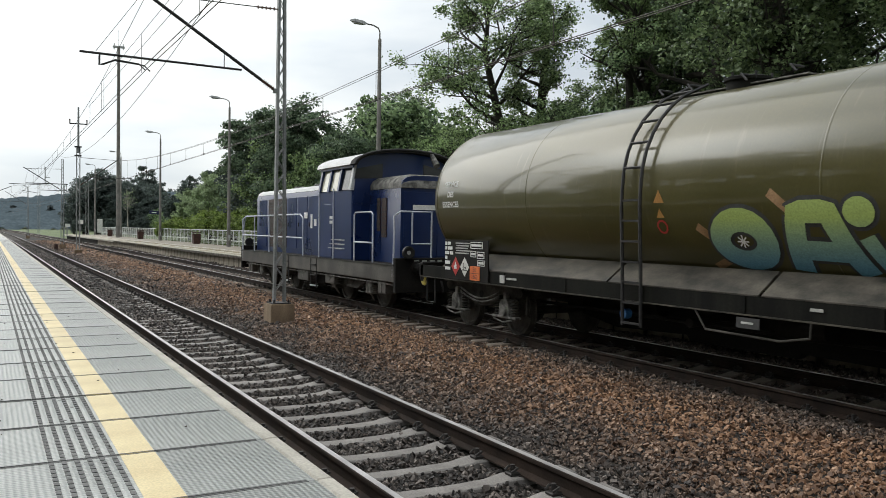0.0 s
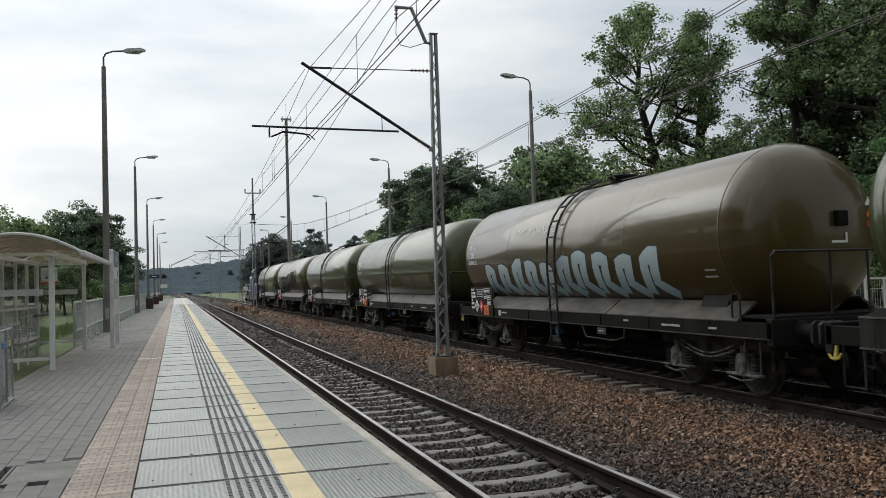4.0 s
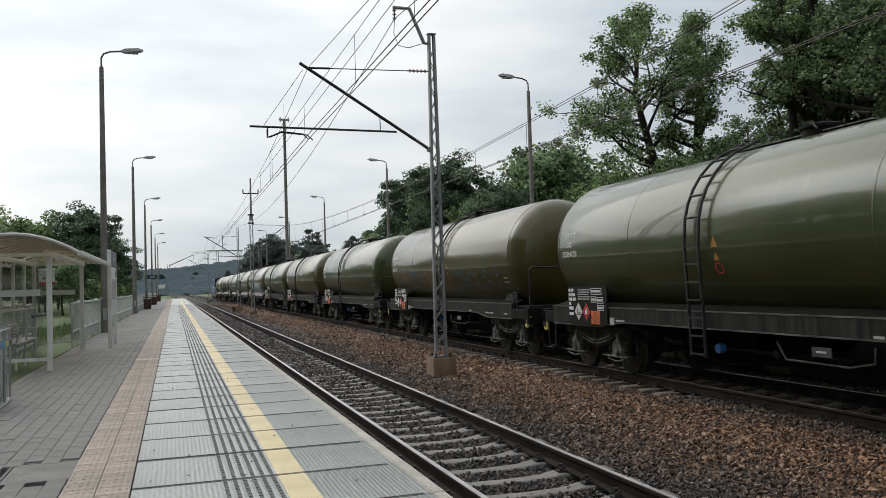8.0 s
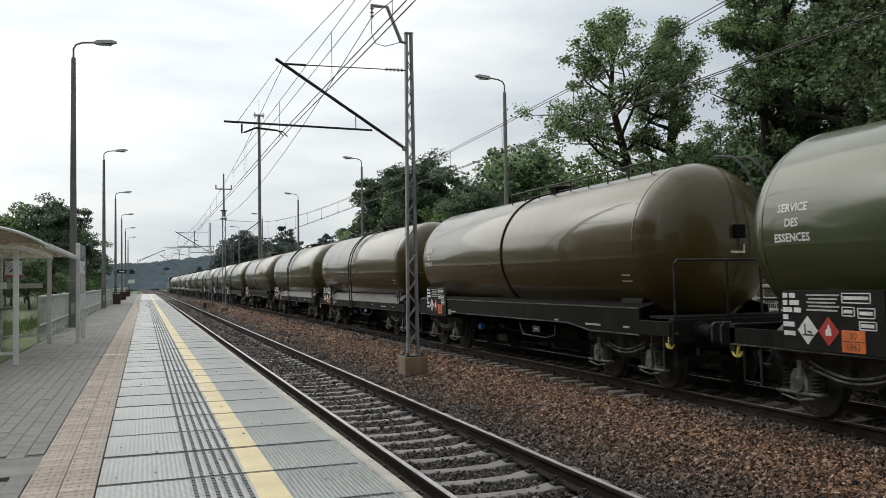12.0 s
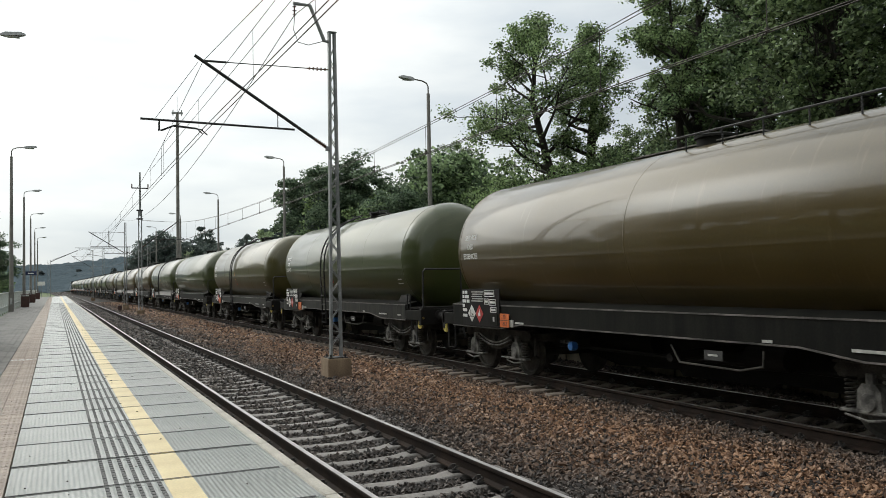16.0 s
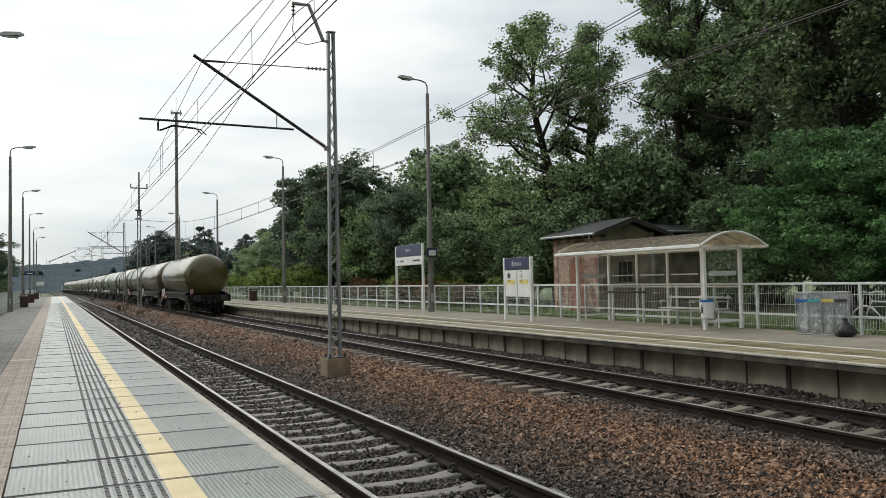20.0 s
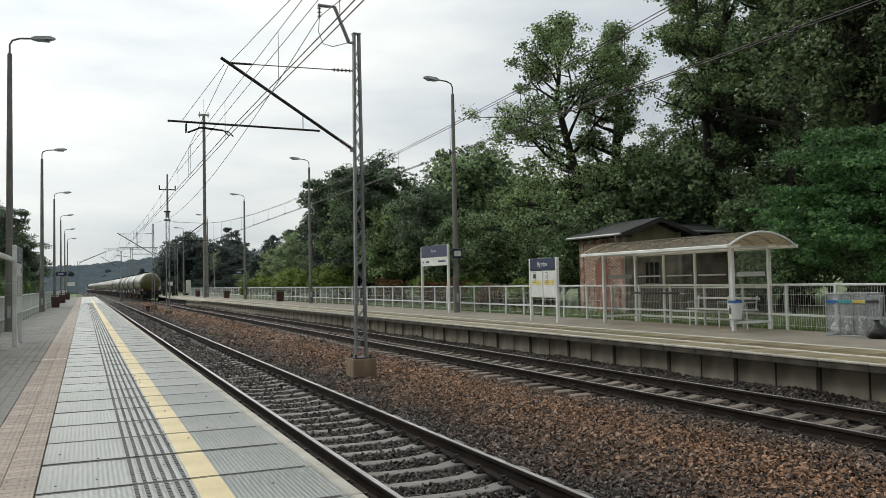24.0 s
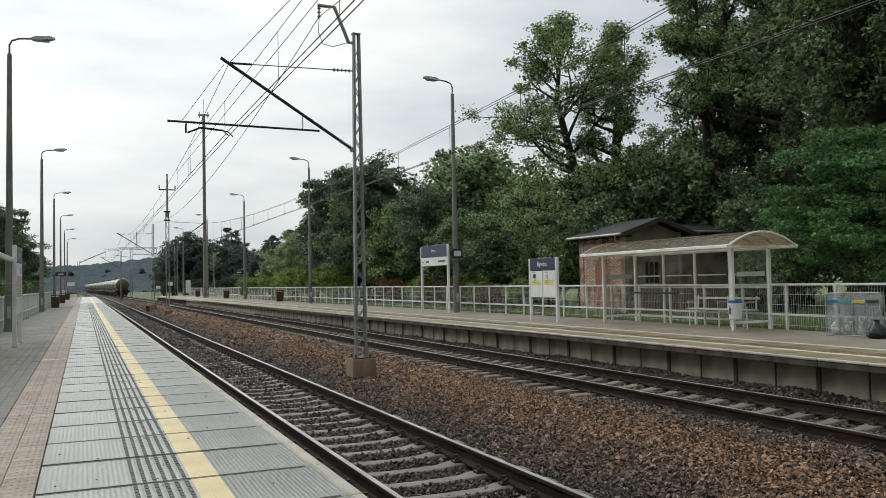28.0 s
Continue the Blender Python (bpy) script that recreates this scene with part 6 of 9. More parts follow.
UNDER_A = tree_meshes(42, 9.5, 4.4, 0.6, LEAF_DARK, 70, 62, 0.36, limbs=14, shell=0.35, clump_r=0.22)
UNDER_B = tree_meshes(48, 9.0, 4.0, 0.4, LEAF_OAK, 70, 62, 0.36, limbs=14, shell=0.35, clump_r=0.22)
ROBINIA = tree_meshes(53, 7.4, 4.4, 0.4, LEAF_BRIGHT, 230, 170, 0.13, limbs=24, shell=0.45, clump_r=0.13, flat=0.32)
SHRUB = tree_meshes(59, 3.2, 2.0, 0.1, LEAF_LIME, 60, 110, 0.16, limbs=10, shell=0.4, clump_r=0.24)
SHRUB_R = tree_meshes(61, 1.9, 1.3, 0.1, LEAF_RUST, 30, 80, 0.13, limbs=8, shell=0.4, clump_r=0.28)
PINE = tree_meshes(67, 13.5, 4.4, 1.5, LEAF_PINE, 150, 150, 0.24, limbs=24, shell=0.3, clump_r=0.20, flat=0.6, cone=0.35)
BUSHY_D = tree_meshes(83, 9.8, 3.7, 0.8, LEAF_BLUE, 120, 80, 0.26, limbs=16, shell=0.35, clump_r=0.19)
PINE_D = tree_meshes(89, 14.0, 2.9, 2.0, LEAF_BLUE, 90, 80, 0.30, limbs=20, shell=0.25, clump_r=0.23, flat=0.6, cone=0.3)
BIRCH = tree_meshes(71, 9.0, 2.0, 3.0, LEAF_PALE, 30, 8, 0.16, limbs=30, trunk=0.012, shell=0.35, clump_r=0.22)
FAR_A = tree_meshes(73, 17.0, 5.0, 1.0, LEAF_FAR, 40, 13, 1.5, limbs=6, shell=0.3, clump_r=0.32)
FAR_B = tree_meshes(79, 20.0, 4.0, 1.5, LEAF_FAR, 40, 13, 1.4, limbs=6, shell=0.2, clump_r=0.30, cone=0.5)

plant("tree", "tall open-crowned oak with visible limbs behind the far platform", "tree", OAK_A, 26.2, 37.0, s=1.03, group="lineside trees")
plant("tree", "tall oak with dark dense foliage behind the brick hut", "tree", OAK_B, 30.2, 33.2, turn=0, group="lineside trees")
for k, (x, y, t, s) in enumerate(((30.5, 29.0, 40, 1.05), (28.3, 22.8, 200, 1.0), (29.0, 15.5, 310, 1.05), (34.0, 43.0, 80, 0.62), (34.5, 25.0, 150, 1.1), (29.5, 7.0, 10, 1.0), (33.0, 34.5, 260, 0.9), (30.5, 25.5, 30, 0.6))):
    plant("tree", "tall dark leafy tree in the wood behind the far platform", "tree", OAK_D if k in (0, 4) else OAK_C, x, y, turn=t, s=s, group="lineside trees")
for x, y, t, s in ((22.8, 18.4, 0, 0.98), (23.4, 13.6, 130, 1.05), (27.4, 21.6, 250, 0.85), (21.8, 15.2, 60, 0.7)):
    plant("robinia", "bright green spreading robinia beside the brick hut", "tree", ROBINIA, x, y, turn=t, s=s, group="robinias")
rw = random.Random(9)
for x, y, t, s in ((25.4, 35.0, 30, 0.92), (27.8, 34.4, 140, 0.98), (30.0, 31.6, 250, 0.80), (32.2, 30.0, 10, 0.90), (28.6, 28.4, 70, 0.66)):
    plant("tree", "dark leafy young tree at the oaks' feet", "tree", BUSHY, x, y, turn=t, s=s, group="understory trees")
for i in range(17):
    yy = 34 + i * 2.6 + rw.uniform(-1.0, 1.0)
    xx = 22.0 + rw.uniform(-0.8, 2.4) - 0.012 * (yy - 30)
    plant("tree", "dense leafy young tree at the edge of the wood", "tree", (BUSHY, BUSHY_B, BUSHY, PINE)[i % 4 if yy > 45 else i % 2], xx, yy, turn=rw.uniform(0, 360), s=rw.uniform(0.66, 1.12) * (0.62 if yy < 50 else 0.90), group="wood edge trees")
for i in range(11):
    yy = 44 + i * 3.4 + rw.uniform(-1.5, 1.5)
    k = i % 3
    plant("tree", "leafy tree in the wood beside the line", "tree", (BUSHY, OAK_C, BUSHY_B)[k], 27.5 + rw.uniform(-1.5, 3.5), yy, turn=rw.uniform(0, 360), s=rw.uniform(0.9, 1.2) * (1.15, 0.56, 1.15)[k] * (0.85 if yy < 52 else 1), group="wood trees")
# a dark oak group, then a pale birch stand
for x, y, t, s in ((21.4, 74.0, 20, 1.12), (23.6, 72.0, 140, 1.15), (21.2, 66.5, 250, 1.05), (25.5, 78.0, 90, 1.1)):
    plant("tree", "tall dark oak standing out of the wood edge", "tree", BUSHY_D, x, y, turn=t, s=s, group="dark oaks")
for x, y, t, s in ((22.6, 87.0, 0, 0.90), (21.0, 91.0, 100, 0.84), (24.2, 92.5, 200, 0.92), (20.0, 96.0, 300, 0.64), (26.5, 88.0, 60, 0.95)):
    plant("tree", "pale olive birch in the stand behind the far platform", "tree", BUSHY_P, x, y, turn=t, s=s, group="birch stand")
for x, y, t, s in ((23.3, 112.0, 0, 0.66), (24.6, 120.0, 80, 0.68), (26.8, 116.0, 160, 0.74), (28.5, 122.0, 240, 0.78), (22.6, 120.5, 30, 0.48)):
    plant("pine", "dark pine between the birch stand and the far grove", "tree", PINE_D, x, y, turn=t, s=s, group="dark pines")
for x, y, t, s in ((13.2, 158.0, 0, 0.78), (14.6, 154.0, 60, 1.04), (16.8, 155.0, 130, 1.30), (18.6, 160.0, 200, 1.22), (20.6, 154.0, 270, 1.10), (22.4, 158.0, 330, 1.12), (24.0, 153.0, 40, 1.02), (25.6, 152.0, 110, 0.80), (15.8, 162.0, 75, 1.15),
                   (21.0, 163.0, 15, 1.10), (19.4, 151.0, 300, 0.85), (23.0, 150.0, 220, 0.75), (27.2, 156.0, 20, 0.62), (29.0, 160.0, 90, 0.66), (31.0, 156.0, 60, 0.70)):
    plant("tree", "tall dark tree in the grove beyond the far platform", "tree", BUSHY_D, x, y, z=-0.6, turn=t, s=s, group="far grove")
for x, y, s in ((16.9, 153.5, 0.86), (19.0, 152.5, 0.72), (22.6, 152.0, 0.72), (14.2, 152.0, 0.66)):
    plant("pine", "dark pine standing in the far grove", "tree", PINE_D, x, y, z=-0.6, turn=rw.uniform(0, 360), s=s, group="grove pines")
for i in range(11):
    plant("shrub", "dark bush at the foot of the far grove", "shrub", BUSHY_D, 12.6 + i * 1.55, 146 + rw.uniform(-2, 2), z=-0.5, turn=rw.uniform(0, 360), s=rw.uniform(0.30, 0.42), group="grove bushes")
for x, y, s in ((18.0, 70.0, 1.05), (17.2, 74.0, 1.05), (18.6, 78.0, 1.15), (16.9, 82.0, 0.85), (16.0, 88.0, 0.75), (18.4, 65.0, 1.0), (20.5, 44.0, 0.7), (19.6, 40.5, 0.55), (20.2, 36.5, 0.6), (20.4, 50.0, 0.7), (18.6, 95.0, 0.9), (18.3, 64.0, 0.6)):
    plant("shrub", "light green shrub behind the platform fence", "shrub", SHRUB, x, y, turn=rw.uniform(0, 360), s=s, group="shrubs")
for x, y in ((19.4, 46.5), (19.0, 42.2), (19.2, 38.4), (18.9, 53.0)):
    plant("shrub", "low rust-tinged shrub behind the platform fence", "shrub", SHRUB_R, x, y, turn=rw.uniform(0, 360), s=rw.uniform(0.8, 1.1), group="rust shrubs")
for i in range(34):
    plant("shrub", "dark undergrowth in the wood", "shrub", UNDER_A if i % 2 else UNDER_B, (26.0 if i < 11 or i > 22 else 31.5) + rw.uniform(0, 14), 4 + i * 1.35 + rw.uniform(-1, 1), turn=rw.uniform(0, 360), s=rw.uniform(0.5, 0.95), group="undergrowth")
for i in range(44):
    plant("shrub", "low undergrowth below the wood edge trees", "shrub", UNDER_A if i % 2 else UNDER_B, 23.5 + rw.uniform(0, 6), 33 + i * 2.6, turn=rw.uniform(0, 360), s=rw.uniform(0.30, 0.48), group="wood edge shrubs")
for i in range(26):
    plant("shrub", "low dark bush behind the near platform fence", "shrub", UNDER_A if i % 2 else UNDER_B, -7.0 - rw.uniform(0, 7), 48 + i * 4.4, turn=rw.uniform(0, 360), s=rw.uniform(0.32, 0.5), group="near side bushes")
for i in range(13):
    plant("shrub", "low dark undergrowth at the foot of the robinias", "shrub", UNDER_A if i % 2 else UNDER_B, 23.2 + rw.uniform(0, 3.5), 8 + i * 1.6, turn=rw.uniform(0, 360), s=rw.uniform(0.26, 0.40), group="undergrowth")
for i in range(12):
    plant("shrub", "dark undergrowth in the wood", "shrub", UNDER_A if i % 2 else UNDER_B, 40.0 + rw.uniform(0, 8), 2 + i * 4.0, turn=rw.uniform(0, 360), s=rw.uniform(0.7, 1.0), group="undergrowth")
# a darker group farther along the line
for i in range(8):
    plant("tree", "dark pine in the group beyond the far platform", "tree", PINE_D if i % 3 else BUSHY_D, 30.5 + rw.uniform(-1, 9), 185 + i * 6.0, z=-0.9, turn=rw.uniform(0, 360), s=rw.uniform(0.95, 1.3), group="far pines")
hall = thing("low_hall", "low pale building beyond the far platform", "building", m=pose(21.5, 150.0, -0.3))
part("wall", Mesh().box(-2.0, 2.0, 0, 5, 0, 1.9), M_FARWALL, hall)
part("roof", Mesh().box(-2.2, 2.2, -0.2, 5.2, 1.9, 2.1, c=0.03), M_LAMP, hall)
BIRCH[0].materials[0] = M_PALEBARK
plant("birch", "slender pale birch with bare forked stems behind the platform", "tree", BIRCH, 16.9, 120.0, s=0.86, turn=30)
# left of the line
for x, y, s, t in ((-6.6, 70.0, 0.70, 10), (-5.0, 74.0, 0.54, 130), (-7.8, 84.0, 0.66, 240), (-7.0, 104.0, 0.55, 60)):
    plant("pine", "broad dark pine behind the near platform fence", "tree", PINE, x, y, s=s, turn=t, group="pines")
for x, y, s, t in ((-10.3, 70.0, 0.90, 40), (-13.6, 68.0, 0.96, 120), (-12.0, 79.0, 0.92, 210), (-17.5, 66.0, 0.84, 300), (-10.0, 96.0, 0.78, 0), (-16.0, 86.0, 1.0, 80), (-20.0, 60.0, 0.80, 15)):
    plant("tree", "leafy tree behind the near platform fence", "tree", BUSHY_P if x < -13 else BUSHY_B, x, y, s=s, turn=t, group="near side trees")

# unseen tall oaks placed by the near platform for the tanks' dark gloss edge
for i in range(9):
    plant("tree", "unseen tall dark oak beside the near platform", "tree", OAK_C, -15.5 - rw.uniform(0, 1.5), -2.0 + i * 5.6, s=rw.uniform(0.95, 1.0), turn=rw.uniform(0, 360), group="near side oaks")
for i in range(12):
    plant("shrub", "unseen dark undergrowth at the near side oaks' feet", "shrub", UNDER_A if i % 2 else UNDER_B, -14.5 - rw.uniform(0, 3), -4.0 + i * 4.2, s=rw.uniform(0.6, 0.8), turn=rw.uniform(0, 360), group="near side oaks' undergrowth")

# unseen trees added beside and behind the near platform to hold back low light
for i in range(11):
    plant("tree", "leafy tree behind the near platform fence", "tree", UNDER_A if i % 2 else UNDER_B, -34.0 - rw.uniform(0, 5), -44 + i * 6.6, s=rw.uniform(0.75, 0.95), turn=rw.uniform(0, 360), group="near side trees")

# trees added behind the viewpoint, never seen, to darken what tank ends reflect
for i in range(16):
    plant("tree", "unseen tall leafy tree added behind the station", "tree", UNDER_A if i % 2 else UNDER_B, -42 + i * 5.6, -58 - rw.uniform(0, 14), s=rw.uniform(1.5, 2.0), turn=rw.uniform(0, 360), group="wood behind")


def far_wood():
    """The wood that closes the view ahead: joined far trees."""
    rng = np.random.default_rng(5)
    V, Fc, base = [], [], 0
    src = []
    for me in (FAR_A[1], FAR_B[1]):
        co = np.empty(len(me.vertices) * 3, np.float32)
        me.vertices.foreach_get("co", co)
        src.append(co.reshape(-1, 3))
    spots = []
    for i in range(210):
        a = i / 209
        spots.append((-210 + 350 * a + rng.uniform(-3, 3), 575 - 90 * a + rng.uniform(-20, 20), rng.uniform(0.45, 0.8)))
    for i in range(34):
        spots.append((-20 - i * 2.3 + rng.uniform(-3, 3), 150 + i * 12 + rng.uniform(-5, 5), rng.uniform(0.6, 0.9)))
    for i in range(30):
        spots.append((28 + i * 0.8 + rng.uniform(-3, 3), 290 + i * 8 + rng.uniform(-5, 5), rng.uniform(0.75, 1.0)))
    low = [(x + rng.uniform(-6, 6), y - 14, s * 0.42) for x, y, s in spots]
    for x, y, s in spots + low:
        p = src[int(rng.random() < 0.45)]
        t = rng.uniform(0, 6.28)
        c, q = math.cos(t) * s, math.sin(t) * s
        v = np.stack([p[:, 0] * c - p[:, 1] * q + x, p[:, 0] * q + p[:, 1] * c + y, p[:, 2] * s - 0.9], 1)
        V.append(v)
        Fc.append(np.arange(len(v), dtype=np.int32).reshape(-1, 4) + base)
        base += len(v)
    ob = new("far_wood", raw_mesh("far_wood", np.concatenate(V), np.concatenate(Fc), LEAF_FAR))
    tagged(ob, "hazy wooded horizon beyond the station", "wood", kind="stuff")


def far_hill():
    """Low wooded ridge that closes the view: an uneven canopy rising away from the line."""
    vs, fs = [], []
    nx, ny = 320, 34
    for j in range(ny):
        v = j / (ny - 1)
        for i in range(nx):
            x = -330 + 760 * i / (nx - 1)
            y = 440 + 270 * v - 0.10 * abs(x)
            crest = 16.5 + 0.085 * max(0.0, min(x, 90.0)) + 1.2 * math.sin(x * 0.021)
            rough = 1.3 * noise.noise((x * 0.20, y * 0.20, 2.0)) + 1.5 * noise.noise((x * 0.55, y * 0.55, 7.0))
            vs.append((x, y, -1.0 + (crest + 1.0) * min(1.0, (v * 1.75) ** 0.8) + rough))
    for j in range(ny - 1):
        for i in range(nx - 1):
            fs.append((j * nx + i, j * nx + i + 1, (j + 1) * nx + i + 1, (j + 1) * nx + i))
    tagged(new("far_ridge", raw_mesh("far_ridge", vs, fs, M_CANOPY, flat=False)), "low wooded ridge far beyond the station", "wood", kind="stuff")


far_wood()
far_hill()


def grass_tufts():
    """Blades at the foot of the fences and between platform and wood."""
    rng = np.random.default_rng(12)
    V, base = [], 0
    for x0, x1, y0, y1, n in ((16.6, 20.5, 8, 45, 16000), (16.6, 18.5, 45, 90, 5000), (-7.0, -3.7, 12, 40, 8000), (-5.0, -2.7, 40, 80, 4000)):
        x, y = rng.uniform(x0, x1, n), rng.uniform(y0, y1, n)
        hgt = rng.uniform(0.06, 0.26, n)
        a = rng.uniform(0, 6.28, n)
        w = rng.uniform(0.010, 0.022, n)
        lx, ly = rng.normal(0, 0.07, n), rng.normal(0, 0.07, n)
        z = np.full(n, -0.12)
        V.append(np.stack([np.stack([x - np.cos(a) * w, y - np.sin(a) * w, z], 1), np.stack([x + np.cos(a) * w, y + np.sin(a) * w, z], 1),
                           np.stack([x + lx, y + ly, z + hgt], 1)], 1).reshape(-1, 3))
    v = np.concatenate(V)
    ob = new("grass_blades", raw_mesh("grass_blades", v, np.arange(len(v), dtype=np.int32).reshape(-1, 3), LEAF_GRASS))
    tagged(ob, "tufts of grass behind the platform fences", "grass", kind="stuff")


grass_tufts()


# ---- brick hut ----
def brick_hut():
    g = thing("brick_hut", "small old brick station hut with a dark felt gable roof", "hut", m=pose(0, 0, 0))
    x0, x1, y0, y1, z0, z1 = 21.0, 24.0, 29.3, 32.7, -0.2, 3.25
    t = 0.22
    core = Mesh()
    core.box(x0 + 0.03, x0 + t, y0 + 0.03, y1, z0, z1 + 0.1)
    core.box(x1 - t, x1, y0 + 0.03, y1, z0, z1 + 0.1)
    core.box(x0 + t, x1 - t, y1 - t, y1, z0, z1 + 0.1)
    part("wall_core", core, M_MORTAR, g)
    # gable wall, plastered, with the window opening through it
    wx0, wx1, wz0, wz1 = 22.05, 22.85, 1.15, 2.05
    gw = Mesh()
    gw.box(x0 + t, wx0, y0 + 0.02, y0 + t, z0, z1)
    gw.box(wx1, x1 - t, y0 + 0.02, y0 + t, z0, z1)
    gw.box(wx0, wx1, y0 + 0.02, y0 + t, z0, wz0)
    gw.box(wx0, wx1, y0 + 0.02, y0 + t, wz1, z1)
    mid, peak = (x0 + x1) / 2, 3.86
    gw.extrude([(x0 + 0.05, z1), (x1 - 0.05, z1), (mid, peak - 0.06)], "y", y0 + 0.02, y0 + t)
    part("gable_wall", gw, M_PLASTER, g, "patchy grey-brown rendered gable wall")
    w = part("window", Mesh().box(wx0, wx1, y0 + 0.15, y0 + 0.17, wz0, wz1), M_WINDOWD, g, "dark window with crossed bars")
    for u in (0.0, 0.33, 0.66, 1.0):
        xx = wx0 + u * (wx1 - wx0)
        part("bar", Mesh().box(xx - 0.02, xx + 0.02, y0 + 0.10, y0 + 0.14, wz0, wz1), M_PLASTER, w)
    part("sill", Mesh().box(wx0 - 0.08, wx1 + 0.08, y0 - 0.05, y0 + 0.12, wz0 - 0.07, wz0, c=0.01), M_CONC, w)
    # brick face towards the tracks with an arched door
    bl, bh = 0.25, 0.075
    brick = Mesh().box(-0.012, 0.05, -bl / 2 + 0.006, bl / 2 - 0.006, -bh / 2 + 0.005, bh / 2 - 0.005, c=0.004).data("brick", M_BRICK)
    doory, doorw, doorh = 31.0, 0.55, 1.75
    extra = Mesh()
    count = 0
    row = 0
    z = z0 + 0.3
    while z < z1 - 0.3:
        y = y0 + 0.13 + (row % 2) * bl / 2
        while y < y1 - 0.05:
            inside = abs(y - doory) < doorw + 0.1 and z < doorh
            arch = math.hypot(y - doory, z - doorh) < doorw + 0.12
            if not inside and not arch:
                if count < 300 and z > 1.0:
                    count += 1
                    part("brick", brick, None, g, m=pose(x0 + random.uniform(-0.004, 0.004), y, z))
                else:
                    extra.box(x0 - 0.012, x0 + 0.04, y - bl / 2 + 0.006, y + bl / 2 - 0.006, z - bh / 2 + 0.005, z + bh / 2 - 0.005)
            y += bl
        z += bh
        row += 1
    tagged(part("brickwork", extra, M_BRICK, g, smooth=0), kind="stuff")
    # frieze of upright bricks under the eaves, corner pier
    for i in range(16):
        y = y0 + 0.25 + i * 0.195
        part("frieze_brick", Mesh().box(x0 - 0.05, x0 + 0.03, y - 0.04, y + 0.04, z1 - 0.30, z1 - 0.06, c=0.005), M_BRICK, g)
    part("frieze_shadow_course", Mesh().box(x0 - 0.06, x0 + 0.03, y0, y1, z1 - 0.06, z1 + 0.02), M_BRICK, g)
    for yy in (y0 + 0.10, y1 - 0.10):
        part("corner_pier", Mesh().box(x0 - 0.05, x0 + 0.04, yy - 0.16, yy + 0.16, z0, z1 - 0.05, c=0.01), M_BRICK, g)
    d = Mesh()
    d.extrude([(doory - doorw, z0), (doory + doorw, z0)] + [(doory + doorw * math.cos(a * math.pi / 8), doorh + doorw * math.sin(a * math.pi / 8)) for a in range(0, 9)], "x", x0 + 0.015, x0 + 0.05)
    dd = part("door", d, M_DOOR, g, "faded red-brown arched door")
    for k in range(1, 5):
        y = doory - doorw + k * 2 * doorw / 5
        part("door_batten", Mesh().box(x0 + 0.008, x0 + 0.016, y - 0.012, y + 0.012, z0 + 0.05, doorh), M_DOOR, dd)
    for i in range(11):
        a = math.pi * (i + 0.5) / 11
        m = Mesh().box(-0.03, 0.04, -0.035, 0.035, -0.10, 0.10, c=0.004)
        part("arch_brick", m, M_BRICK, g, m=pose(x0 - 0.01, doory + (doorw + 0.10) * math.cos(a), doorh + (doorw + 0.10) * math.sin(a), math.degrees(a) - 90, 0, 0))
    # low lean-to wing beside the gable
    # wing wall is coloured dark to stand in for the shade on it
    part("wing_wall", Mesh().box(24.02, 27.2, 30.1, 32.6, -0.2, 3.22), M_WOODSHADE, g, "lean-to wing wall coloured dark for its shade")
    part("wing_roof", Mesh().loft([[(x, 29.55, 3.40), (x, 32.7, 4.02), (x, 32.7, 4.10), (x, 29.55, 3.48)] for x in (24.03, 27.4)]), M_FELT, g, "dark felt lean-to roof")
    part("wing_gutter", Mesh().tube((24.05, 29.50, 3.40), (27.4, 29.50, 3.40), 0.055, n=8), M_GALV, g)
    # roof
    for s in (-1, 1):
        r = Mesh()
        ex = mid + s * 2.0
        ez = 3.22 - 0.02
        r.loft([[(mid, y, peak), (ex, y, ez), (ex, y, ez + 0.09), (mid, y, peak + 0.10)] for y in (y0 - 0.55, y1 + 0.4)])
        part("roof_slope", r, M_FELT, g, "dark felt roof slope")
        part("bargeboard", Mesh().loft([[(mid, y, peak - 0.10), (ex, y, ez - 0.10), (ex, y, ez + 0.02), (mid, y, peak + 0.02)] for y in (y0 - 0.58, y0 - 0.545)]), M_WOODSHADE, g)
        part("gutter", Mesh().tube((ex + s * 0.05, y0 - 0.5, ez + 0.03), (ex + s * 0.05, y1 + 0.3, ez + 0.03), 0.055, n=8), M_GALV, g)
    for i in range(6):
        y = y0 - 0.4 + i * 0.75
        part("rafter_end", Mesh().box(x0 - 0.55, x0 + 0.05, y - 0.04, y + 0.04, 3.10, 3.20), M_WOODSHADE, g)
    part("downpipe", Mesh().path([(x0 - 0.55, y0 - 0.1, 3.2), (x0 - 0.5, y0 - 0.08, 2.95), (x0 - 0.06, y0 - 0.06, 2.75), (x0 - 0.06, y0 - 0.06, 0)], 0.04, 6), M_GALV, g)
    # lower wing behind
    wing = Mesh()
    wing.box(x1, 27.6, 29.9, 32.5, z0, 2.85)
    part("wing", wing, M_PLASTER, g, "low rendered side wing")
    wr = Mesh()
    wr.loft([[(x1 - 0.2, y, z), (28.1, y, z), (28.1, y, z + 0.08), (x1 - 0.2, y, z + 0.08)] for y, z in ((29.3, 2.95), (33.0, 3.45))])
    part("wing_roof", wr, M_FELT, g)
    part("wing_gutter", Mesh().tube((x1 - 0.2, 29.25, 2.96), (28.1, 29.25, 2.96), 0.05, n=8), M_GALV, g)


brick_hut()


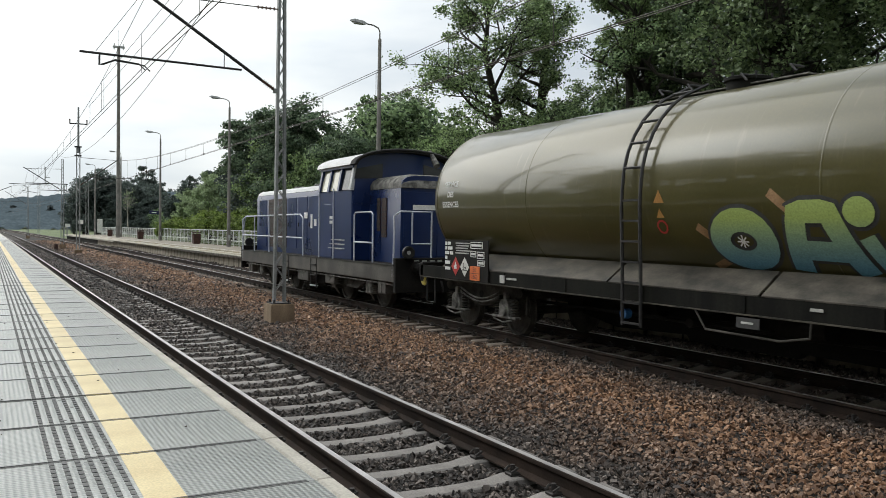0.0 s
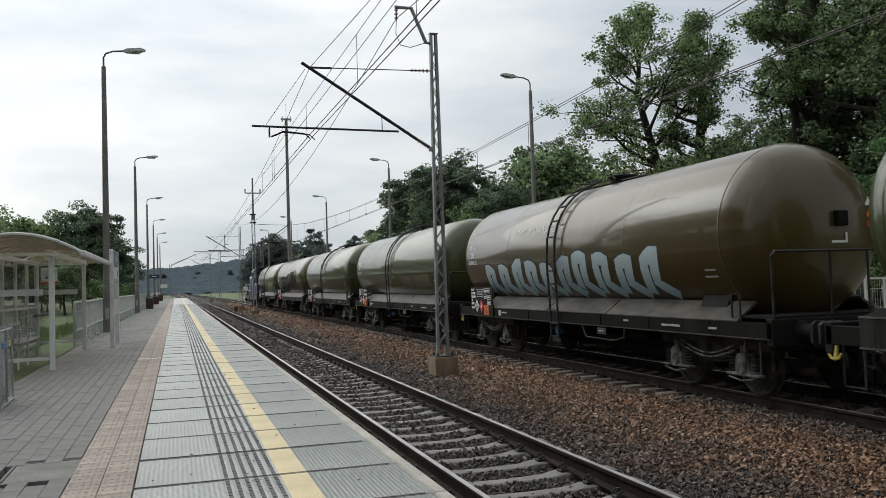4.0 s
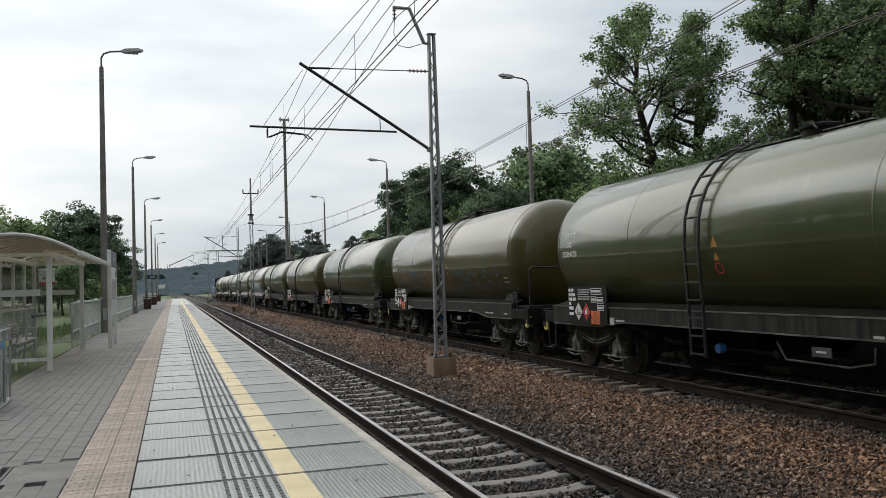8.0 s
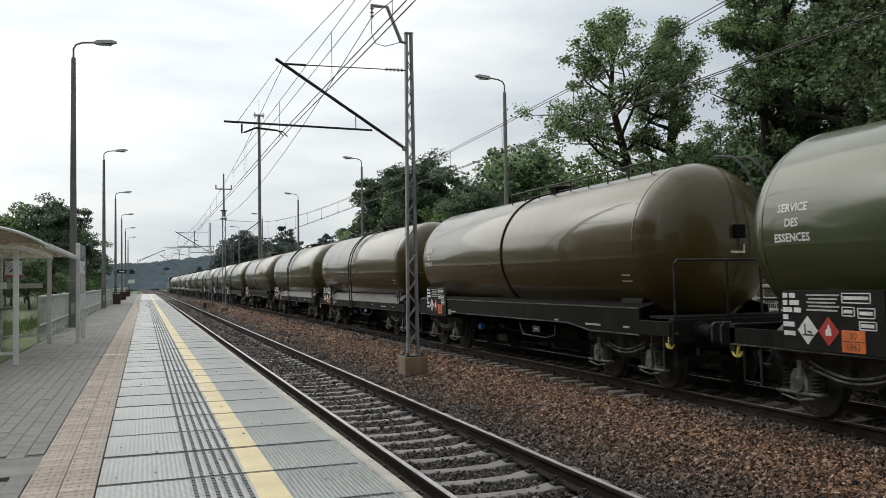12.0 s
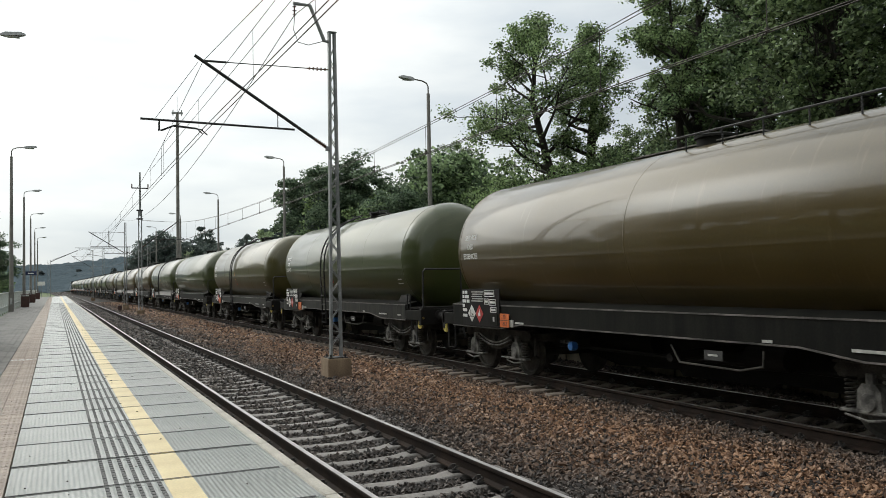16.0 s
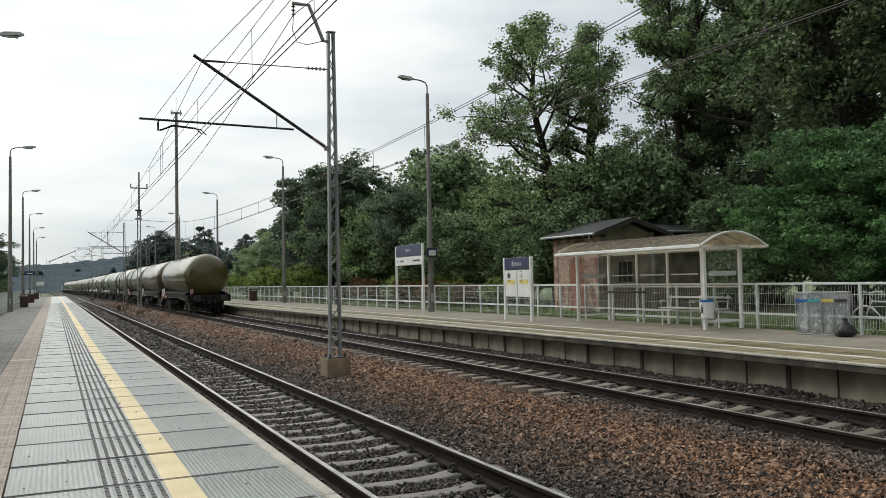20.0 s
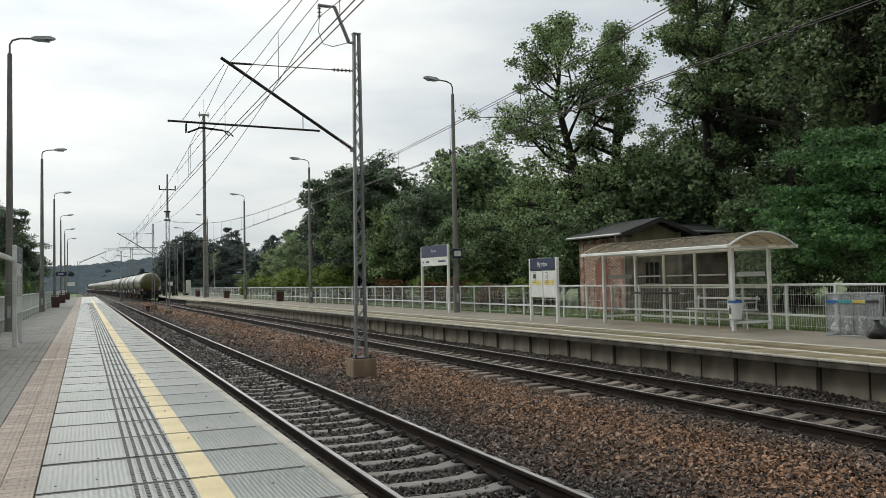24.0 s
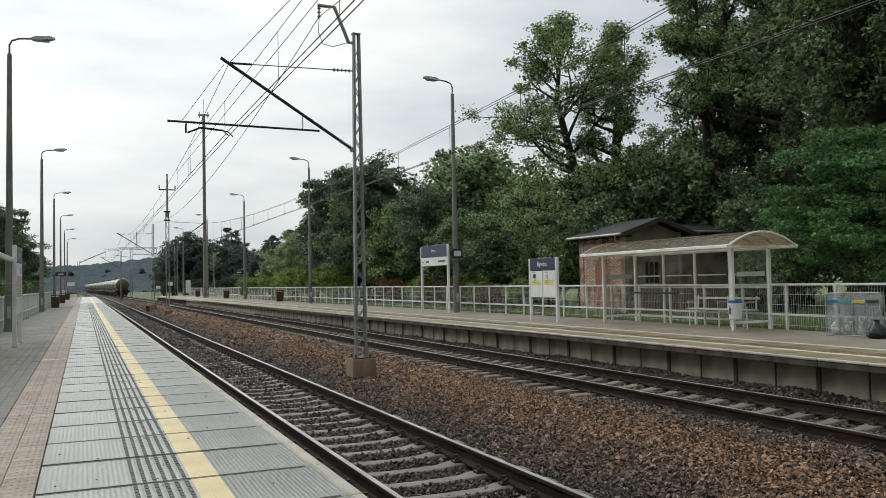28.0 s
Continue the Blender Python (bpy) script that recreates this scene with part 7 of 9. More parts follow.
def bicycle(x, y, turn):
    g = thing("bicycle", "grey bicycle with pale mudguards behind the platform fence", "bicycle", m=pose(x, y, -0.08, 0, 0, turn))
    for u in (-0.53, 0.53):
        w = Mesh()
        n = 28
        w.path([(u + 0.335 * math.cos(2 * math.pi * i / n), 0, 0.345 + 0.335 * math.sin(2 * math.pi * i / n)) for i in range(n + 1)], 0.018, 6)
        wheel = part("wheel", w, M_TEXTD, g, "thin black tyre")
        s = Mesh()
        for i in range(14):
            a = 2 * math.pi * i / 14
            s.tube((u, 0.015 * (-1) ** i, 0.345), (u + 0.32 * math.cos(a), 0, 0.345 + 0.32 * math.sin(a)), 0.0025, n=3)
        part("spokes", s, M_GALV, wheel)
    f = Mesh()
    a, b, c, d = (-0.06, 0, 0.30), (-0.20, 0, 0.80), (0.36, 0, 0.82), (0.34, 0, 0.70)
    for p, q in ((a, b), (b, c), (a, d), ((-0.53, 0.04, 0.345), a), ((-0.53, 0.04, 0.345), b), ((-0.53, -0.04, 0.345), b)):
        f.tube(p, q, 0.016, n=6)
    part("frame", f, M_LGREY, g)
    for u, a0, a1 in ((-0.53, 20, 190), (0.53, 10, 150)):
        part("mudguard", Mesh().path([(u + 0.365 * math.cos(radians(k)), 0, 0.345 + 0.365 * math.sin(radians(k))) for k in range(a0, a1, 13)], 0.020, 6), M_BENCH, g, "pale mudguard")
    part("carrier", Mesh().box(-0.78, -0.32, -0.06, 0.06, 0.74, 0.76, c=0.005), M_BENCH, g)
    part("fork", Mesh().path([(0.345, 0, 0.80), (0.43, 0.03, 0.6), (0.53, 0.04, 0.345)], 0.014, 6), M_LGREY, g)
    part("saddle", Mesh().loft([[(-0.36, -0.08, 0.93), (-0.36, 0.08, 0.93), (-0.36, 0.07, 0.98), (-0.36, -0.07, 0.98)], [(-0.08, -0.02, 0.93), (-0.08, 0.02, 0.93), (-0.08, 0.02, 0.965), (-0.08, -0.02, 0.965)]]), M_TEXTD, g)
    part("seat_post", Mesh().tube((-0.20, 0, 0.8), (-0.23, 0, 0.94), 0.013, n=6), M_GALV, g)
    part("handlebar", Mesh().path([(0.28, -0.28, 1.02), (0.38, -0.2, 1.04), (0.40, 0, 1.0), (0.38, 0.2, 1.04), (0.28, 0.28, 1.02)], 0.016, 6), M_BENCH, g)
    part("stem", Mesh().tube((0.35, 0, 0.80), (0.40, 0, 1.0), 0.014, n=6), M_GALV, g)


bicycle(16.74, 12.66, 88)


# ---- the train ----
TANK_R, TANK_Z = 1.45, 2.57


def on_tank(u, v, lift=0.006):
    """A point on the tank's near side: u along the wagon, v the height above its axis (taken round the shell)."""
    a = v / TANK_R
    r = TANK_R + lift
    return (-r * math.cos(a), u, TANK_Z + r * math.sin(a))


def stroke(m, pts, width, lift=0.006, closed=False, steps=6):
    """A painted stroke of even width round the tank through flat points (u, v)."""
    fine = []
    n = len(pts)
    for i in range(n if closed else n - 1):
        a, b = pts[i], pts[(i + 1) % n]
        for k in range(steps):
            t = k / steps
            fine.append((a[0] + (b[0] - a[0]) * t, a[1] + (b[1] - a[1]) * t))
    if not closed:
        fine.append(pts[-1])
    q = len(fine)
    rows = max(1, math.ceil(width / 0.09))
    grid = [[] for _ in range(rows + 1)]
    for i in range(q):
        a = fine[(i - 1) % q] if closed or i else fine[0]
        b = fine[(i + 1) % q] if closed or i < q - 1 else fine[-1]
        dx, dy = b[0] - a[0], b[1] - a[1]
        d = math.hypot(dx, dy) or 1
        for k in range(rows + 1):
            w = width * (0.5 - k / rows)
            grid[k].append(on_tank(fine[i][0] - dy / d * w, fine[i][1] + dx / d * w, lift))
    fs = [(k * q + i, k * q + (i + 1) % q, (k + 1) * q + (i + 1) % q, (k + 1) * q + i) for k in range(rows) for i in range(q if closed else q - 1)]
    m.add([p for row in grid for p in row], fs)


def wheelset_part(parent, y):
    w = Mesh()
    for s in (-1, 1):
        w.lathe_x([(s * 0.69, 0.10), (s * 0.69, 0.46), (s * 0.72, 0.49), (s * 0.735, 0.465), (s * 0.82, 0.455), (s * 0.82, 0.40), (s * 0.785, 0.37), (s * 0.785, 0.15), (s * 0.83, 0.12), (s * 0.83, 0.02)], y, 0.46, 28)
    w.tube((-0.7, y, 0.46), (0.7, y, 0.46), 0.08, n=10)
    return part("wheelset", w, M_BOGIE, parent)


def bogie(parent, y):
    """Two-axle freight bogie: pressed side frames with a sagging lower edge, axle boxes between coil springs, wheelsets."""
    b = Mesh()
    for s in (-1, 1):
        top = [(-1.42, 0.82), (-1.36, 0.90), (-0.60, 0.90), (-0.46, 0.96), (0.46, 0.96), (0.60, 0.90), (1.36, 0.90), (1.42, 0.82)]
        low = [(1.36, 0.74), (0.62, 0.74), (0.50, 0.62), (0.30, 0.52), (0.0, 0.49), (-0.30, 0.52), (-0.50, 0.62), (-0.62, 0.74), (-1.36, 0.74)]
        b.extrude([(y + p, z) for p, z in top + low], "x", s * 1.00, s * 1.06)
        b.extrude([(y + p, z) for p, z in ((-1.38, 0.90), (1.38, 0.90), (1.38, 0.925), (-1.38, 0.925))], "x", s * 0.98, s * 1.13)
    b.box(-1.02, 1.02, y - 0.16, y + 0.16, 0.62, 0.92)
    for q in (-1.33, 1.33):
        b.box(-1.02, 1.02, y + q - 0.05, y + q + 0.05, 0.72, 0.86)
    g = part("bogie", b, M_BOGIE, parent, "grimy two-axle freight bogie")
    # flat black disc stands in for the dark inside the frame's hole
    part("centre_hole_disc", Mesh().lathe_x([(-1.062, 0.0), (-1.062, 0.07), (-1.070, 0.07), (-1.070, 0.0)], y, 0.72, 12), M_CHASSIS, g)
    for z, d in ((0.80, 0.17), (0.72, 0.15)):
        part("sagging_bar", Mesh().path([(-1.11, y + t * 0.12, z - d * math.cos(t * math.pi / 12)) for t in range(-6, 7)], 0.020, 5), M_AXBOX, g, "worn curved bar of the side frame")
    for q in (-0.9, 0.9):
        wheelset_part(g, y + q)
        for s in (-1, 1):
            a = Mesh()
            a.extrude([(y + q - 0.17, 0.36), (y + q + 0.17, 0.36), (y + q + 0.15, 0.60), (y + q + 0.09, 0.68), (y + q - 0.09, 0.68), (y + q - 0.15, 0.60)], "x", s * 0.98, s * 1.13)
            a.box(min(s * 1.0, s * 1.14), max(s * 1.0, s * 1.14), y + q - 0.40, y + q + 0.40, 0.33, 0.375, c=0.012)
            a.lathe_x([(s * 1.13, 0.0), (s * 1.13, 0.115), (s * 1.165, 0.10), (s * 1.17, 0.0)], y + q, 0.47, 14)
            a.box(min(s * 1.02, s * 1.12), max(s * 1.02, s * 1.12), y + q - 0.05, y + q + 0.05, 0.66, 0.80, c=0.01)
            part("axle_box", a, M_AXBOX, g)
            if s < 0:
                for e in (-0.28, 0.28):
                    n = 44
                    c = Mesh().path([(s * 1.06 + 0.068 * math.cos(k * 0.95), y + q + e + 0.068 * math.sin(k * 0.95), 0.375 + 0.34 * k / n) for k in range(n)], 0.015, 4)
                    part("coil_spring", c, M_BOGIE, g)
            part("damper_link", Mesh().path([(s * 1.15, y + q - 0.30, 0.31), (s * 1.15, y + q, 0.26), (s * 1.15, y + q + 0.30, 0.31)], 0.016, 6), M_AXBOX, g)
    part("brake_shoe_hanger", Mesh().path([(-0.95, y - 1.42, 0.78), (-0.98, y - 1.44, 0.45), (-0.90, y - 1.40, 0.40)], 0.03, 5), M_BOGIE, g)
    return g


def buffer_pair(parent, y, way, z=1.06):
    for s in (-0.875, 0.875):
        b = Mesh()
        b.lathe_y([(y, 0.17), (y + way * 0.04, 0.17), (y + way * 0.06, 0.12), (y + way * 0.34, 0.11), (y + way * 0.34, 0.085), (y + way * 0.55, 0.085)], s, z, 16)
        q = part("buffer", b, M_CHASSIS, parent)
        h = Mesh()
        h.loft([[(s - 0.22, yy, z - 0.13 * f), (s - 0.16, yy, z - 0.18 * f), (s + 0.16, yy, z - 0.18 * f), (s + 0.22, yy, z - 0.13 * f), (s + 0.22, yy, z + 0.13 * f), (s + 0.16, yy, z + 0.18 * f), (s - 0.16, yy, z + 0.18 * f), (s - 0.22, yy, z + 0.13 * f)]
                for yy, f in ((y + way * 0.55, 1.0), (y + way * 0.585, 1.0), (y + way * 0.60, 0.93))])
        part("buffer_head", h, M_DARK, q)


def coupling(parent, y, way, z=1.04):
    c = Mesh()
    c.box(-0.05, 0.05, min(y, y + way * 0.35), max(y, y + way * 0.35), z - 0.06, z + 0.06, c=0.015)
    c.path([(0, y + way * 0.33, z), (0, y + way * 0.43, z + 0.05), (0, y + way * 0.46, z + 0.14)], 0.045, 8)
    part("draw_hook", c, M_DARK, parent)
    l = Mesh()
    for s in (-0.06, 0.06):
        l.path([(s, y + way * 0.28, z - 0.02), (s, y + way * 0.34, z - 0.25), (s, y + way * 0.32, z - 0.42)], 0.022, 6)
    l.tube((-0.1, y + way * 0.33, z - 0.26), (0.1, y + way * 0.33, z - 0.26), 0.03, n=8)
    part("screw_coupling", l, M_BOGIE, parent)
    for s in (-0.38, 0.38):
        part("brake_hose", Mesh().path([(s, y, z - 0.05), (s, y + way * 0.18, z - 0.12), (s * 0.9, y + way * 0.26, z - 0.40), (s * 0.8, y + way * 0.2, z - 0.52)], 0.024, 6), M_TEXTD, parent)


def placard(parent, front, red_first, plate_out):
    """Data board at the front end: number bars, lines of print, framed dates, two hazard diamonds and an orange plate."""
    x = -1.435
    y1, y0 = front, front - 1.66
    b = Mesh().box(x, x + 0.02, y0, y1, 0.98, 1.76, c=0.004)
    p = part("data_board", b, M_CHASSIS, parent, "black data board with hazard labels")
    f = x - 0.002

    def at(dy0, dy1, z0, z1, m, name="text_bar"):
        part(name, Mesh().box(f - 0.004, f + 0.003, y1 - dy1, y1 - dy0, z0, z1), m, p)

    rows = Mesh()
    for r, widths in enumerate(((0.08, 0.10), (0.08, 0.17), (0.16, 0.12), (0.09,), (0.20,))):
        d = 0.02
        for w in widths:
            z = 1.69 - r * 0.095
            rows.box(f - 0.004, f + 0.003, y1 - d - w, y1 - d, z - 0.035, z + 0.03)
            d += w + 0.04
    part("number_bars", rows, M_TEXTW, p, "white wagon number rows")
    at(0.03, 0.23, 1.16, 1.22, M_TEXTW)
    for r in range(5):
        at(0.44 + 0.03 * (r % 2), 0.98 - 0.03 * (r % 3), 1.685 - r * 0.048, 1.708 - r * 0.048, M_STENCIL)
    frames = Mesh()
    for d0, d1, z0, z1 in ((1.02, 1.46, 1.60, 1.73), (1.02, 1.22, 1.44, 1.56), (1.26, 1.52, 1.42, 1.55), (1.28, 1.54, 1.28, 1.39)):
        for a0, a1, b0, b1 in ((d0, d1, z0, z0 + 0.014), (d0, d1, z1 - 0.014, z1), (d0, d0 + 0.014, z0, z1), (d1 - 0.014, d1, z0, z1), (d0 + 0.03, d1 - 0.04, (z0 + z1) / 2 - 0.022, (z0 + z1) / 2 + 0.022)):
            frames.box(f - 0.004, f + 0.003, y1 - a1, y1 - a0, b0, b1)
    part("date_frames", frames, M_TEXTW, p, "white framed dates")
    for c, m in ((0.45, M_RED if red_first else M_PAPER), (0.80, M_PAPER if red_first else M_RED)):
        d = Mesh().extrude([(y1 - c - 0.17, 1.24), (y1 - c, 1.055), (y1 - c + 0.17, 1.24), (y1 - c, 1.425)], "x", f - 0.004, f + 0.003)
        q = part("hazard_diamond", d, m, p, "red flame diamond" if m is M_RED else "white hazard diamond")
        if m is M_RED:
            s = Mesh().extrude([(y1 - c - 0.045, 1.19), (y1 - c + 0.045, 1.19), (y1 - c + 0.05, 1.25), (y1 - c + 0.015, 1.28), (y1 - c, 1.34), (y1 - c - 0.04, 1.26)], "x", f - 0.007, f - 0.003)
        else:
            s = Mesh().extrude([(y1 - c - 0.10, 1.17), (y1 - c + 0.09, 1.17), (y1 - c + 0.09, 1.19), (y1 - c - 0.10, 1.19)], "x", f - 0.007, f - 0.003)
            s.extrude([(y1 - c + 0.03, 1.19), (y1 - c + 0.05, 1.19), (y1 - c + 0.055, 1.32), (y1 - c + 0.035, 1.32)], "x", f - 0.007, f - 0.003)
            s.extrude([(y1 - c - 0.08, 1.20), (y1 - c - 0.01, 1.215), (y1 - c + 0.01, 1.235), (y1 - c - 0.06, 1.235)], "x", f - 0.0075, f - 0.003)
        part("hazard_mark", s, M_TEXTW if m is M_RED else M_TEXTD, q)
    e = 0.0 if not plate_out else -0.68
    o = part("orange_plate", Mesh().box(f - 0.008, f + 0.003, y1 - 1.37 + e, y1 - 1.01 + e, 1.00, 1.27, c=0.003), M_ORANGE, p, "orange hazard number plate")
    part("plate_line", Mesh().box(f - 0.010, f - 0.0075, y1 - 1.36 + e, y1 - 1.02 + e, 1.13, 1.14), M_TEXTD, o)
    for word, z in (("30", 1.20), ("1863", 1.065)):
        vs, fs = lettering(word, 0.125)
        part("lettering", Mesh().add([(f - 0.0095, y1 - 1.19 + e - u * 0.9, z + v) for u, v in vs], fs), M_TEXTD, o, smooth=0)
    if plate_out:
        part("spare_holder", Mesh().box(f - 0.012, f + 0.003, y1 - 1.60, y1 - 1.28, 1.02, 1.26, c=0.01), M_BEAM, p, "empty black plate holder")
        part("holder_label", Mesh().box(f - 0.0145, f - 0.011, y1 - 1.47, y1 - 1.40, 1.10, 1.19), M_STENCIL, p)
    part("board_strut", Mesh().tube((x + 0.05, y0 + 0.2, 1.30), (-1.1, y0 + 0.2, 1.0), 0.02, n=6), M_BEAM, p)


def tank_wagon(kind, paint, label, red_first, skirted, plate_out, bare_end, ladder_at):
    """kind 'ladder': side ladder; kind 'roofrail': handrail along the top. skirted: sloping skirt plates above a slim solebar,
    else a deep solebar that hangs lower over the bogies."""
    g = thing("tank_wagon", label, "tank wagon", "tank wagons")
    r = TANK_R
    prof = [(-6.50, 0.02), (-6.485, 0.45), (-6.43, 0.80), (-6.33, 1.08), (-6.20, 1.26), (-6.02, 1.385), (-5.80, r)]
    fore = 0.28 if skirted else 0.0
    prof = prof + [(fore - y, q) for y, q in prof[::-1]]
    t = part("tank", Mesh().lathe_y(prof, 0, TANK_Z, 72), TANKS[paint], g, smooth=50)
    rings = (-5.80, -2.86, 2.90, 5.80 + fore) if kind == "ladder" else (-5.80, 0.0, 5.80) if plate_out else (-5.80, 5.80 + fore)
    for y in rings:
        part("weld_seam", Mesh().lathe_y([(y - 0.022, r - 0.004), (y - 0.010, r + 0.0035), (y + 0.010, r + 0.0035), (y + 0.022, r - 0.004)], 0, TANK_Z, 72), TANKS[paint], t, smooth=50)
    # solebars, skirts, headstocks
    for s in (-1, 1):
        x = s * 1.40
        if skirted:
            for a, b in ((-6.1, -2.05), (-2.0, 0.75), (0.8, 5.9)):
                sk = Mesh()
                sk.extrude([(s * 1.02, 1.50), (s * 1.40, 1.215), (s * 1.40, 1.195), (s * 1.00, 1.46)], "y", a, b)
                part("skirt", sk, M_SKIRT, g, "grey-brown sloping skirt plate")
            part("solebar", Mesh().extrude([(x, 0.97), (x, 1.20), (x - s * 0.10, 1.20), (x - s * 0.10, 1.18), (x - s * 0.03, 1.17), (x - s * 0.03, 1.0), (x - s * 0.10, 0.99), (x - s * 0.10, 0.97)], "y", -6.88, 6.88), M_BEAM, g)
        else:
            tz = 1.34 if kind == "ladder" else 1.42
            web = [(-5.9, tz), (6.3, tz), (6.3, 0.95), (4.2, 0.95), (3.3, 1.06), (-3.3, 1.06), (-4.2, 0.95), (-5.9, 0.95)]
            part("solebar", Mesh().extrude(web, "x", x, x - s * 0.04), M_SOLE if kind == "ladder" else M_BEAM, g, "deep dark solebar")
            part("ledge", Mesh().extrude([(x, tz), (x - s * 0.34, tz + 0.09), (x - s * 0.34, tz + 0.06), (x - s * 0.03, tz - 0.02)], "y", -5.9, 6.3), M_BEAM, g)
            for a, b in ((-6.88, -5.9), (6.3, 6.88)):
                part("solebar_end", Mesh().box(min(x, x - s * 0.1), max(x, x - s * 0.1), a, b, 0.97, 1.22, c=0.01), M_BEAM, g)
            part("top_edge", Mesh().box(min(x - s * 0.02, x + s * 0.012), max(x - s * 0.02, x + s * 0.012), -5.9, 6.3, tz - 0.008, tz + 0.014), M_EDGEW, g, "worn pale edge")
            low = Mesh()
            for (ya, za), (yb, zb) in zip(web[2:], web[3:]):
                low.extrude([(ya, za - 0.004), (yb, zb - 0.004), (yb, zb + 0.018), (ya, za + 0.018)], "x", x - s * 0.02, x + s * 0.014)
            part("bottom_edge", low, M_EDGEW, g, "worn pale lower edge")
        if skirted:
            part("flange_strip", Mesh().box(min(x - s * 0.02, x + s * 0.022), max(x - s * 0.02, x + s * 0.022), -6.85, 6.85, 0.955, 0.972), M_SKIRT, g)
        for i in range(7 if skirted else 0):
            y = -5.4 + i * 1.8
            part("rib", Mesh().box(min(x, x + s * 0.012), max(x, x + s * 0.012), y - 0.02, y + 0.02, 0.98, 1.19), M_BEAM, g)
    part("centre_sill", Mesh().box(-0.45, 0.45, -6.8, 6.8, 0.98, 1.22), M_CHASSIS, g)
    for y in (-5.2, 5.2):
        sd = Mesh()
        sd.extrude([(-1.25, 1.20), (1.25, 1.20), (1.05, 1.62), (-1.05, 1.62)], "y", y - 0.35, y + 0.35)
        part("saddle", sd, M_CHASSIS, g)
    for w in (-1, 1):
        part("headstock", Mesh().box(-1.40, 1.40, min(w * 6.76, w * 6.90), max(w * 6.76, w * 6.90), 0.86, 1.26, c=0.012), M_CHASSIS, g)
        buffer_pair(g, w * 6.90, w)
        coupling(g, w * 6.90, w)
        bogie(g, w * 4.92)
        part("step", Mesh().path([(-1.38, w * 6.6, 0.97), (-1.38, w * 6.6, 0.45), (-1.38, w * 6.25, 0.45), (-1.38, w * 6.25, 0.97)], 0.018, 6), M_DARK, g)
        if w > 0 or not skirted:
            part("lashing_hook", Mesh().path([(-1.36, w * 6.72, 1.00), (-1.37, w * 6.74, 0.86), (-1.37, w * 6.76, 0.78)], 0.028, 6).path([(-1.37, w * 6.76 - 0.11, 0.86), (-1.37, w * 6.76 - 0.07, 0.80), (-1.37, w * 6.76, 0.78), (-1.37, w * 6.76 + 0.07, 0.80), (-1.37, w * 6.76 + 0.11, 0.86)], 0.020, 6), M_TAGY, g, "yellow lashing hook")
            part("hook_bracket", Mesh().box(-1.38, -1.30, min(w * 6.5, w * 6.9), max(w * 6.5, w * 6.9), 1.0, 1.07, c=0.008), M_HOOKB, g, "yellow and rust hook bracket")
    # end platform with railings at the rear
    part("platform_deck", Mesh().box(-1.35, 1.35, -6.88, -6.15, 1.26, 1.30), M_CHASSIS, g)
    def end_skin(u, z):
        """How far back the rear dome lies at this place."""
        q = math.hypot(u, z - TANK_Z)
        for (ya, ra), (yb, rb) in zip(prof, prof[1:]):
            if q <= rb:
                return ya + (yb - ya) * (q - ra) / (rb - ra)
        return -5.8
    if not bare_end:
        part("end_railing", Mesh().path([(-1.30, -6.82, 1.28), (-1.30, -6.82, 2.18), (-1.24, -6.82, 2.24), (1.24, -6.82, 2.24), (1.30, -6.82, 2.18), (1.30, -6.82, 1.28)], 0.024, 6), M_DARK, g)
        for u in (-0.25, 0.45):
            part("railing_post", Mesh().tube((u, -6.82, 1.28), (u, -6.82, 2.24), 0.02, n=6), M_DARK, g)

        y_ = end_skin(0.30, 2.42) - 0.012
        part("end_mark", Mesh().box(0.10, 0.40, y_ - 0.006, y_, 2.36, 2.40).box(0.36, 0.40, y_ - 0.0062, y_, 2.40, 2.52), M_TEXTW, t, "white corner mark on the tank end")
        part("gauge_box", Mesh().box(0.16, 0.36, end_skin(0.26, 2.75) - 0.10, end_skin(0.26, 2.75) + 0.05, 2.62, 2.86, c=0.012), M_BEAM, g)
        for k, z in enumerate((3.02, 2.84, 2.66)):
            y_ = end_skin(0.98, z) - 0.02
            if k < 2:
                part("warning_triangle", Mesh().extrude([(0.90, z - 0.07), (1.06, z - 0.07), (0.98, z + 0.07)], "y", y_ - 0.006, y_), M_PAPER if k == 0 else M_ORANGE, t, "small warning triangle")
            else:
                part("warning_disc", Mesh().lathe_y([(y_ - 0.006, 0.0), (y_ - 0.006, 0.075), (y_, 0.075), (y_, 0.0)], 0.98, z, 14), M_RED, t, "small red warning disc")
        if kind != "ladder":
            for u in (0.52, 0.90):
                part("end_ladder_rail", Mesh().path([(u, -6.75, 1.30), (u, -6.72, 3.3), (u, -6.45, 3.85), (u, -6.1, 4.12), (u, -5.6, 4.2)], 0.024, 6), M_DARK, g)
            for k in range(10):
                part("end_rung", Mesh().tube((0.52, -6.74, 1.55 + k * 0.19), (0.90, -6.74, 1.55 + k * 0.19), 0.015, n=5), M_DARK, g)
    if kind == "ladder":
        part("end_handrail", Mesh().path([(-1.36, -6.15, 1.2), (-1.36, -6.15, 1.62), (-1.36, -5.95, 1.62), (-1.36, -5.95, 1.25)], 0.018, 6), M_DARK, g)
    # underframe gear
    part("discharge_pipe", Mesh().path([(-1.1, -0.6, 0.72), (-0.5, -0.6, 0.78), (0.5, -0.6, 0.78), (1.1, -0.6, 0.72)], 0.07, 10), M_CHASSIS, g)
